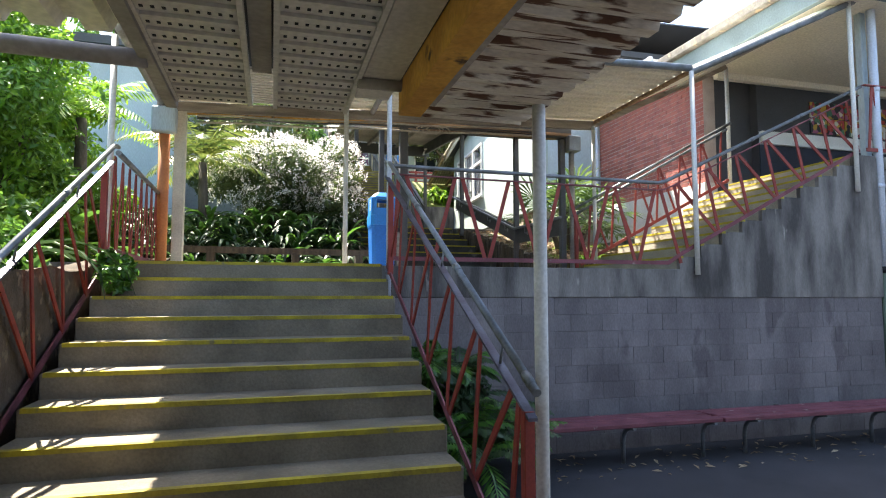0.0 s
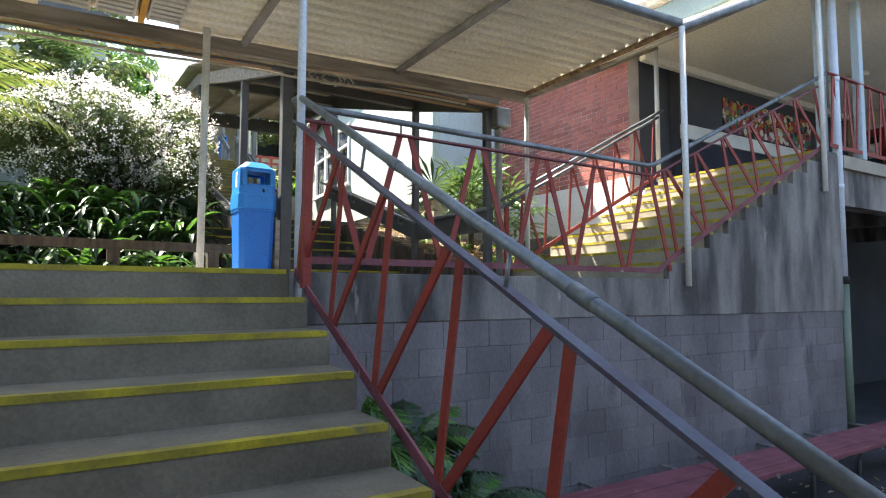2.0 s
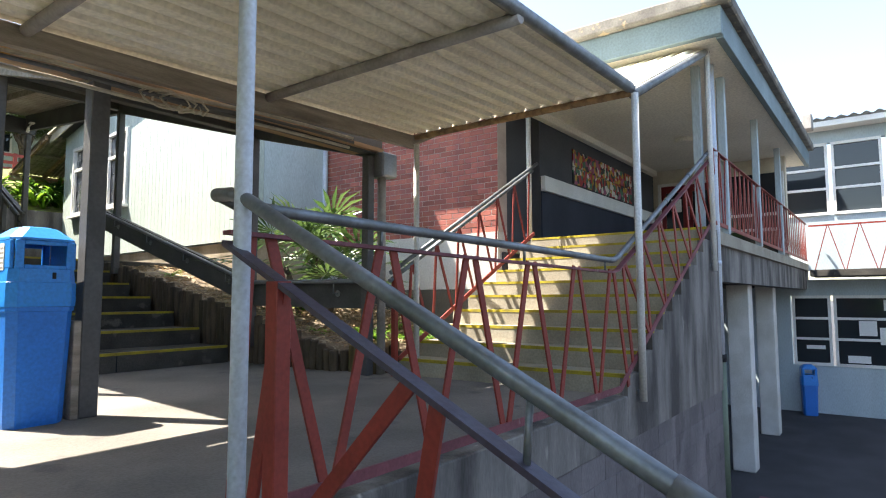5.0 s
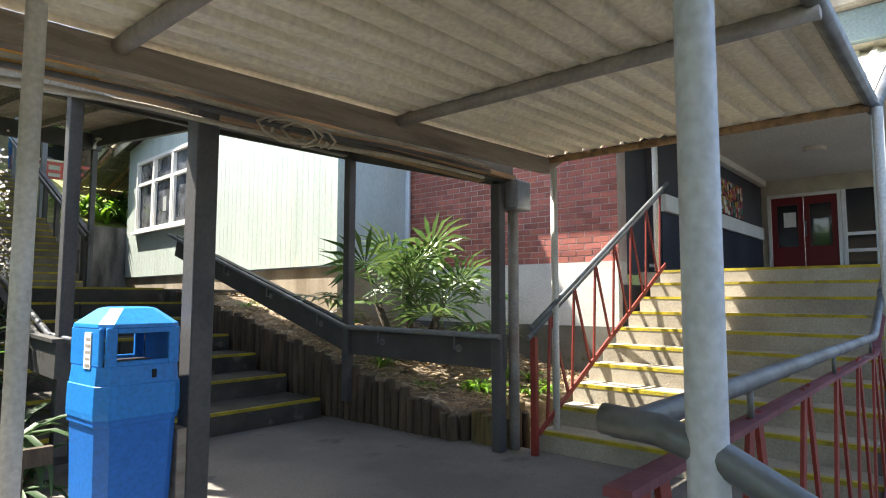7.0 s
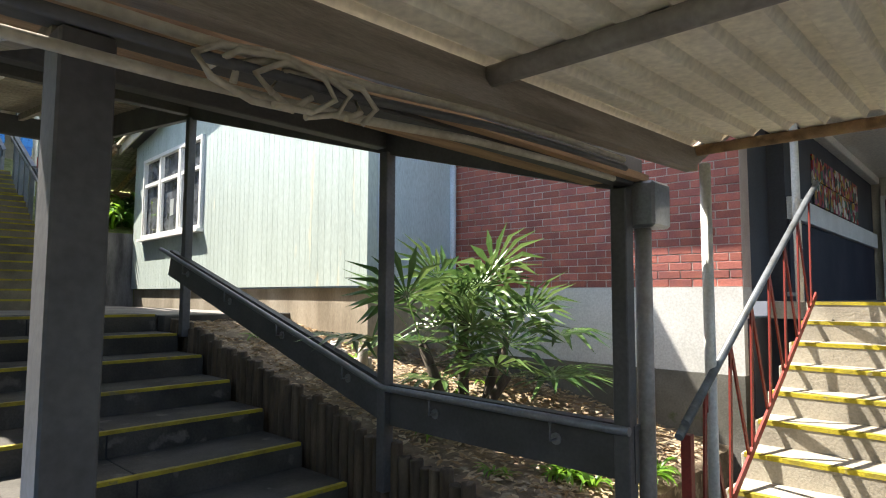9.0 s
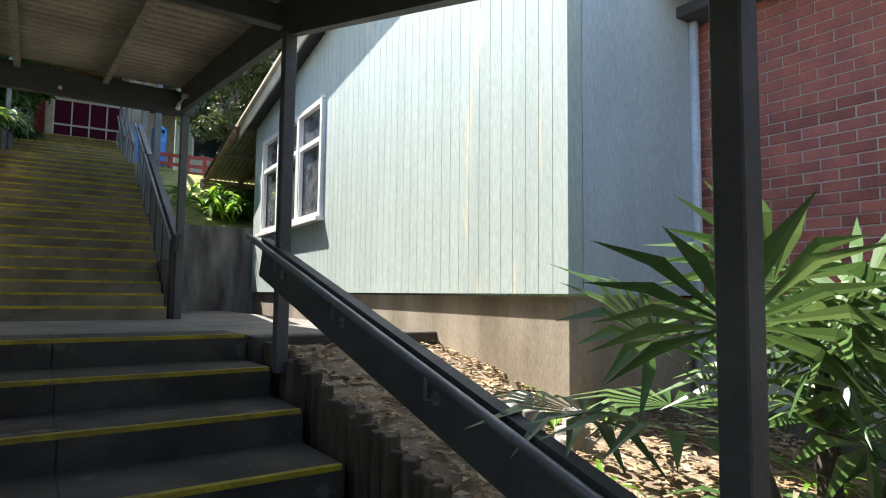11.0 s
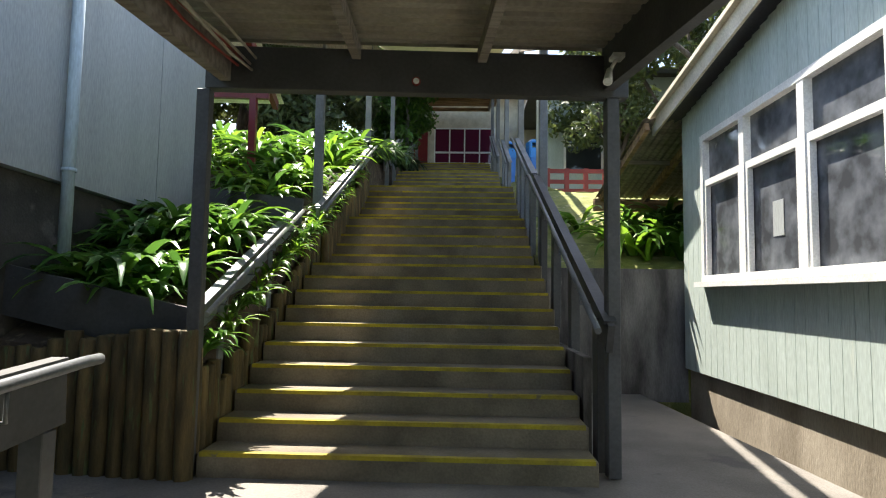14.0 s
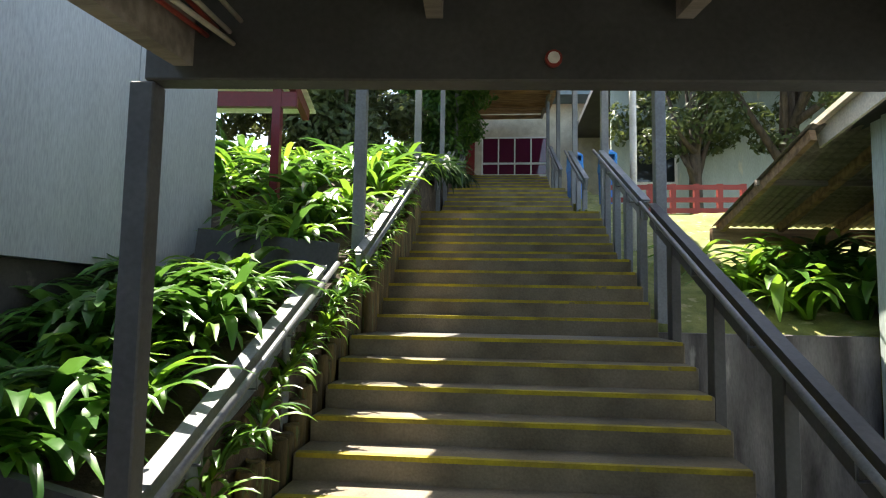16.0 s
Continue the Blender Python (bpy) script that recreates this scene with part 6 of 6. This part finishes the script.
def shrub(base, radii, label, leaf, rnd, count, size, nl=14, r0=0.2, r1=0.4):
    s = thing("shrub", base, label, "shrub")
    c = Vector(base) + Vector((0, 0, radii[2]))
    ls = lumps(rnd, c, [q * 0.75 for q in radii], nl, r0, r1)
    for cc, r in ls[:5]:
        tpart("stem", [Vector(base) - Vector((0, 0, 0.1)), (Vector(base) + cc) / 2, cc], 0.02, M_BARK, s, "", 6, 0.008)
    cloud_part("foliage", rnd, ls, count, size, leaf, s, "", 0.9, 0.6)
    return s


shrub((-2.15, 3.4, 0.9), (0.55, 0.9, 0.8), "leafy green shrub against the railing", M_LEAF, rnd, 3500, 0.06)
shrub((-2.1, 5.2, 1.2), (0.5, 0.8, 0.75), "leafy green shrub against the railing", M_LEAF, rnd, 3500, 0.06)
shrub((-2.2, 7.0, 1.5), (0.5, 0.8, 0.8), "bright shrub against the landing railing", M_LEAFBRIGHT, rnd, 3500, 0.06)
shrub((-2.4, 8.6, 1.9), (0.6, 0.7, 0.8), "bright shrub behind the pillar", M_LEAFBRIGHT, rnd, 3000, 0.06)
shrub((-1.24, 5.55, 1.75), (0.22, 0.42, 0.22), "small weed growing over the stair edge", M_LEAF, rnd, 900, 0.05, 8, 0.08, 0.14)
shrub((-3.0, 10.6, 2.4), (0.9, 0.7, 0.7), "bright green undergrowth behind the barrier", M_LEAFBRIGHT, rnd, 3500, 0.07)

# blossom bush
bl = thing("blossom_bush", (0.2, 12.7, 2.9), "large bush covered in small white blossom", "bush")
ls = lumps(rnd, (0.45, 12.6, 4.0), (1.30, 0.9, 0.85), 44, 0.34, 0.58) + lumps(rnd, (1.32, 12.0, 3.7), (0.30, 0.8, 0.85), 20, 0.24, 0.36)
for c, r in ls[:10]:
    tpart("stem", [(0.3, 12.8, 2.6), ((0.3 + c.x) / 2, (12.8 + c.y) / 2, (2.7 + c.z) / 2 - 0.1), c], 0.035, M_BARK, bl, "", 6, 0.01)
cloud_part("foliage", rnd, ls, 20000, 0.05, M_LEAFOLIVE, bl, "", 0.85, 0.7)


def blossom_tufts(rnd, blobs, tufts):
    """Small heads of tiny white petals, thick on the upper side and thinning out below, with gaps of leaf between."""
    V, F = [], []
    total = sum(r ** 2 for _, r in blobs)
    for c, r in blobs:
        for _ in range(int(tufts * r * r / total)):
            d = Vector((rnd.gauss(0, 1), rnd.gauss(0, 1) - 0.3, rnd.gauss(0, 1) + 0.45)).normalized()
            p = Vector(c) + d * r * rnd.uniform(0.92, 1.06)
            if noise.noise(p * 2.3) + 0.35 * (p.z - 3.9) < rnd.uniform(-0.45, 0.25):
                continue
            for _ in range(rnd.randint(5, 11)):
                q = p + Vector((rnd.gauss(0, 1), rnd.gauss(0, 1), rnd.gauss(0, 1))) * 0.026
                up = (d + Vector((rnd.uniform(-1, 1), rnd.uniform(-1, 1), rnd.uniform(-1, 1)))).normalized()
                t = up.cross(Vector((rnd.uniform(-1, 1), rnd.uniform(-1, 1), rnd.uniform(-1, 1)))).normalized() * rnd.uniform(0.009, 0.017)
                w = up.cross(t)
                k = len(V)
                V += [q - t, q - w, q + t, q + w]
                F.append((k, k + 1, k + 2, k + 3))
    return V, F


V, F = blossom_tufts(rnd, ls, 5200)
ob = new("blossom", mesh_of("blossom", V, F, [M_BLOSSOM]))
ob.parent = bl
ob.matrix_parent_inverse = place_of(bl).inverted()
tagged(ob, "white blossom")
tree("garden_tree", (-0.6, 14.4, 3.2), 3.0, 1.3, "dark tree behind the blossom bush", M_LEAFOLIVE, M_BARK, rnd, 6000, 0.08, 0.09, (0, 0), 0.2, 18, 0.4, 0.7)
tree("garden_tree", (1.0, 15.0, 3.3), 2.6, 0.7, "green tree beside the covered way", M_LEAF, M_BARK, rnd, 4000, 0.07, 0.07, (0, 0), 0.2, 14, 0.3, 0.5)


def frond(bm_v, bm_f, base, d, length, arch, rnd, pinna, width):
    """A feather leaf: a rib that arches over, with narrow leaflets on both sides."""
    d = Vector(d).normalized()
    side = d.cross(Vector((0, 0, 1))).normalized()
    pitch = math.asin(max(-1, min(1, d.z)))
    flat = Vector((d.x, d.y, 0)).normalized()
    p = Vector(base)
    n = 22
    for i in range(n):
        t = i / n
        f = flat * math.cos(pitch) + Vector((0, 0, 1)) * math.sin(pitch)
        q = p + f * (length / n)
        b = len(bm_v)
        w = 0.012 * (1 - t) + 0.003
        bm_v += [p - side * w, p + side * w, q + side * w, q - side * w]
        bm_f.append((b, b + 1, b + 2, b + 3))
        if i > 2:
            L = pinna * math.sin(math.pi * (0.12 + 0.85 * t)) * rnd.uniform(0.85, 1.1)
            for sgn in (-1, 1):
                dd = (side * sgn + f * 0.7 - Vector((0, 0, 0.35 + 0.3 * rnd.random()))).normalized()
                b = len(bm_v)
                bm_v += [p, p + dd * L * 0.5 + f * width, p + dd * L, p + dd * L * 0.5 - f * width]
                bm_f.append((b, b + 1, b + 2, b + 3))
        p = q
        pitch -= arch / n


def feather_palm(base, trunk_h, n, length, label, rnd, leaf, blade=0.018):
    t = thing("feather_palm", base, label, "palm")
    b = Vector(base)
    tpart("trunk", [b - Vector((0, 0, 0.3)), b + Vector((0.03, 0, trunk_h * 0.5)), b + Vector((0, 0.02, trunk_h))], 0.11, M_BARK, t, "", 10, 0.07)
    for k in range(n):
        a = 2 * math.pi * k / n + rnd.uniform(-0.2, 0.2)
        el = rnd.uniform(0.35, 1.25)
        V, F = [], []
        frond(V, F, b + Vector((0, 0, trunk_h)), (math.cos(a) * math.cos(el), math.sin(a) * math.cos(el), math.sin(el)), length * rnd.uniform(0.8, 1.1), rnd.uniform(1.2, 2.0), rnd, 0.34, blade)
        ob = new("frond", mesh_of("frond", V, F, [leaf]))
        ob.parent = t
        ob.matrix_parent_inverse = place_of(t).inverted()
    return t


feather_palm((-1.25, 11.6, 2.4), 1.75, 22, 1.55, "feathery palm with a fibrous trunk at the back of the garden", rnd, M_TREEPALM, 0.026)
feather_palm((0.0, 14.0, 3.0), 2.6, 14, 1.6, "feathery palm behind the blossom bush", rnd, M_PALM)
feather_palm((-2.6, 9.3, 2.1), 2.1, 14, 1.3, "yellow-green palm beyond the railing", rnd, M_LEAFBRIGHT)


def fan_palm(base, stems, label, rnd, scale=1.0):
    """A clump of thin stems with fan leaves of many blades."""
    t = thing("fan_palm", base, label, "palm")
    b = Vector(base)
    for h, ox, oy in stems:
        head = b + Vector((ox, oy, h))
        tpart("trunk", [b + Vector((ox * 0.3, oy * 0.3, -0.2)), b + Vector((ox * 0.6, oy * 0.6, h * 0.5)), head], 0.055, M_BARK, t, "fibrous brown trunk", 9, 0.045)
        for k in range(8):
            a = 2 * math.pi * k / 8 + rnd.uniform(-0.3, 0.3)
            el = rnd.uniform(-0.15, 0.95)
            d = Vector((math.cos(a) * math.cos(el), math.sin(a) * math.cos(el), math.sin(el)))
            stalk = rnd.uniform(0.30, 0.52) * scale
            end = head + d * stalk - Vector((0, 0, 0.05))
            V, F = [], []
            side = d.cross(Vector((0, 0, 1))).normalized()
            nrm = side.cross(d).normalized()
            w = 0.008
            V += [head - side * w, head + side * w, end + side * w, end - side * w]
            F.append((0, 1, 2, 3))
            blades = 13
            for i in range(blades):
                th = math.radians(-118 + 236 * i / (blades - 1))
                bd = (d * math.cos(th) + side * math.sin(th)).normalized()
                bs = bd.cross(nrm).normalized()
                L = (0.50 - 0.08 * abs(i - 6) / 6) * rnd.uniform(0.85, 1.1) * scale
                ww = 0.025 * scale
                tip = end + bd * L - Vector((0, 0, L * rnd.uniform(0.06, 0.26)))
                mid = end + bd * L * 0.55 + nrm * 0.01
                q = len(V)
                V += [end, mid - bs * ww + nrm * 0.008, tip, mid + bs * ww + nrm * 0.008, mid]
                F += [(q, q + 1, q + 4), (q + 1, q + 2, q + 4), (q + 2, q + 3, q + 4), (q + 3, q, q + 4)]
            ob = new("fan_leaf", mesh_of("fan_leaf", V, F, [M_PALM]))
            ob.parent = t
            ob.matrix_parent_inverse = place_of(t).inverted()
    return t


fan_palm((5.75, 11.0, 2.46), ((1.02, 0.0, 0.0), (0.82, 0.42, -0.2), (0.78, -0.40, 0.15), (0.50, 0.12, -0.42)), "fan palm clump in front of the brick wall", random.Random(8), 1.28)

# stump with bright seedlings on the bank
stp = thing("tree_stump", (5.45, 12.6, 2.95), "pale rotting tree stump on the bank", "stump")
for i, (dx, dy, h, r) in enumerate(((0, 0, 0.32, 0.13), (0.18, -0.22, 0.22, 0.11))):
    for k in range(6):
        a = k * 1.05 + i
        log(stp, 5.45 + dx + r * 0.55 * math.cos(a), 12.55 + dy + r * 0.55 * math.sin(a), 2.7, 2.9 + h * (0.55 + 0.45 * math.sin(k * 2.3 + i)), r * 0.5, M_PALEBARK, 900 + 10 * i + k)


# ferns at the foot of the wall
def fern(at, n, length, rnd, label):
    t = thing("fern", at, label, "fern", "wall ferns")
    for k in range(n):
        a = 2 * math.pi * k / n + rnd.uniform(-0.3, 0.3)
        el = rnd.uniform(0.5, 1.3)
        V, F = [], []
        frond(V, F, at, (math.cos(a) * math.cos(el), math.sin(a) * math.cos(el), math.sin(el)), length * rnd.uniform(0.7, 1.1), rnd.uniform(1.3, 2.2), rnd, 0.17, 0.02)
        ob = new("frond", mesh_of("frond", V, F, [M_LEAF if k % 2 else M_LEAFDARK]))
        ob.parent = t
        ob.matrix_parent_inverse = place_of(t).inverted()
    return t


rnd = random.Random(44)
for x, y, z, s in ((1.65, 5.75, 0.55, 0.85), (1.95, 5.6, 0.45, 0.8), (1.6, 5.3, 0.45, 0.8), (2.2, 5.8, 0.5, 0.7), (1.42, 5.6, 1.0, 0.7), (1.8, 5.85, 0.95, 0.65), (1.75, 5.0, 0.3, 0.75), (2.1, 5.3, 0.3, 0.7)):
    fern((x, y, z), 12, s, rnd, "green fern growing between stairs and wall")
shrub((1.75, 5.55, 0.0), (0.45, 0.45, 0.55), "leafy green growth at the foot of the wall", M_LEAFDARK, rnd, 3200, 0.05, 12, 0.12, 0.2)

shrub((1.42, 5.72, 0.55), (0.22, 0.32, 0.48), "leafy growth against the stair side", M_LEAF, rnd, 1800, 0.045, 12, 0.10, 0.17)

# trees on the hill
rnd = random.Random(77)
for u, v, h, sp, leaf, bark, tr, lab in ((-3.4, 15.0, 7.5, 2.2, M_LEAFOLIVE, M_BARK, 0.30, "dark old tree on the hillside"), (-1.4, 19.5, 7.0, 1.8, M_LEAF, M_PALEBARK, 0.16, "pale trunked tree below the top building"),
                                         (-5.8, 10.5, 6.5, 2.0, M_LEAF, M_BARK, 0.2, "green tree above the bed"),
                                         (6.6, 15.2, 7.0, 2.3, M_LEAFOLIVE, M_BARK, 0.26, "dark spreading tree beside the upper stairs"), (8.6, 14.6, 8.0, 2.8, M_LEAFOLIVE, M_BARK, 0.34, "dark spreading tree above the lean-to"),
                                         (9.0, 11.0, 8.0, 3.0, M_LEAFOLIVE, M_BARK, 0.3, "dark tree behind the clad house"), (-9.5, 14.0, 8.0, 2.8, M_LEAF, M_BARK, 0.3, "tall green hillside tree"),
                                         (13.0, 15.0, 8.5, 3.0, M_LEAFOLIVE, M_BARK, 0.3, "dark tree behind the clad house"),
                                         (-2.6, 12.2, 4.5, 1.5, M_LEAFOLIVE, M_BARK, 0.2, "dark ivy covered tree above the bed"), (-1.2, 16.0, 4.5, 1.1, M_LEAF, M_BARK, 0.14, "green shrubby tree beside the far flight"),
                                         (-4.6, 18.5, 7.0, 2.2, M_LEAFOLIVE, M_BARK, 0.25, "dark tree on the skyline"), (-4.6, 12.5, 5.0, 2.0, M_LEAFOLIVE, M_BARK, 0.22, "dark tree behind the red shelter")):
    z = 7.15 + max(0, v - 7) * 0.18 if u < 2.7 else 6.8
    p = U(u, v, z)
    tree("hill_tree", tuple(p), h, sp, lab, leaf, bark, rnd, 10500 if u < 0 else 6500, 0.12, tr, (rnd.uniform(-0.5, 0.5), 0), 0.12 if u < 0 else 0.36, 30 if u < 0 else 24, 0.45, 0.95)
for k in range(16):
    u, v = -60 + 8 * k + rnd.uniform(-2, 2), 34 + rnd.uniform(0, 14)
    p = U(u, v, 10.6)
    tree("hill_tree", tuple(p), rnd.uniform(6, 9), 3.0, "distant green tree on the skyline", M_LEAFOLIVE, M_BARK, rnd, 1800, 0.32, 0.25, (0, 0), 0.3, 14, 1.0, 1.8)

# leaf litter
def litter(n, area, height, rnd, name, label):
    V, F = [], []
    for _ in range(n):
        x, y = rnd.uniform(area[0], area[1]), rnd.uniform(area[2], area[3])
        z = height(x, y)
        a = rnd.uniform(0, 6.28)
        L = rnd.uniform(0.02, 0.06)
        t = Vector((math.cos(a), math.sin(a), rnd.uniform(-0.3, 0.3))) * L
        s = Vector((-math.sin(a), math.cos(a), rnd.uniform(-0.3, 0.3))) * L * 0.4
        p = Vector((x, y, z + 0.025))
        b = len(V)
        V += [p - t, p + s + Vector((0, 0, 0.008)), p + t, p - s + Vector((0, 0, 0.008))]
        F += [(b, b + 1, b + 2), (b, b + 2, b + 3)]
    ob = new(name, mesh_of(name, V, F, [M_DRYLEAF]))
    return tagged(ob, label, "leaf litter", "", "stuff")


M_DRYLEAF = leafy("dry_leaf", (0.26, 0.17, 0.08), (0.42, 0.34, 0.22), 0.8, 0.1)
litter(5200, (4.62, 7.4, 9.3, 14.6), lambda x, y: 2.24 + (y - 9.2) * 0.2 + 0.04 * noise.noise(Vector((x, y, 0)) * 1.7) + 0.02, random.Random(3), "leaf_litter", "dry brown leaves over the soil bank")
litter(120, (2.5, 7.3, 5.2, 6.1), lambda x, y: -0.015, random.Random(6), "leaf_litter", "few dry leaves under the bench")
litter(160, (-1.3, 1.6, 14.9, 17.7), lambda x, y: L2 - 0.015, random.Random(9), "leaf_litter", "dry leaves on the second landing")

# ---- blocks of the retaining wall ----
def block_mesh(w, h, d, c=0.006):
    bm = bmesh.new()
    box(bm, 0, w, 0, d, 0, h, c)
    me = bpy.data.meshes.new("block")
    bm.normal_update()
    bm.to_mesh(me)
    bm.free()
    me.materials.append(M_BLOCK)
    return me


FULL, HALF = block_mesh(0.397, 0.1895, 0.022, 0.003), block_mesh(0.197, 0.1895, 0.022, 0.003)
rnd = random.Random(1)
inv = place_of(wall).inverted()
for row in range(9):
    z = 1.72 - 0.1915 * (row + 1)
    x = XR + 0.0015
    first = row % 2
    while x < 7.80:
        w = 0.2 if first else 0.4
        me = HALF if first else FULL
        if x + w > 7.90:
            me, w = HALF, 0.2
        ob = new("block", me)
        ob.parent = wall
        ob.location = inv @ Vector((x, YW - 0.002 + rnd.uniform(-0.0015, 0.0015), max(z, 0.0)))
        x += w
        first = 0


# ---- bricks ----
def brick_mesh(w, d):
    bm = bmesh.new()
    box(bm, 0, d, 0, w, 0, 0.0715, 0.003)
    me = bpy.data.meshes.new("brick")
    bm.normal_update()
    bm.to_mesh(me)
    bm.free()
    me.materials.append(M_BRICK)
    return me


BF, BH = brick_mesh(0.222, 0.03), brick_mesh(0.104, 0.03)
rnd = random.Random(2)
inv = place_of(brick_wall).inverted()
rest = bmesh.new()
made = 0
for row in range(30):
    z = 3.777 + 0.0815 * row
    y = 9.055
    first = row % 2
    while y < 12.9:
        w = 0.1165 if first else 0.233
        depth = rnd.uniform(-0.003, 0.003)
        if row < 17:
            ob = new("brick", BH if first else BF)
            ob.parent = brick_wall
            ob.location = inv @ Vector((XB + depth, y, z))
        else:
            box(rest, XB + depth, XB + depth + 0.03, y, y + w - 0.011, z, z + 0.0715)
        y += w
        first = 0
part("brick_courses", rest, M_BRICK, brick_wall, "upper courses of red brick", "stuff")
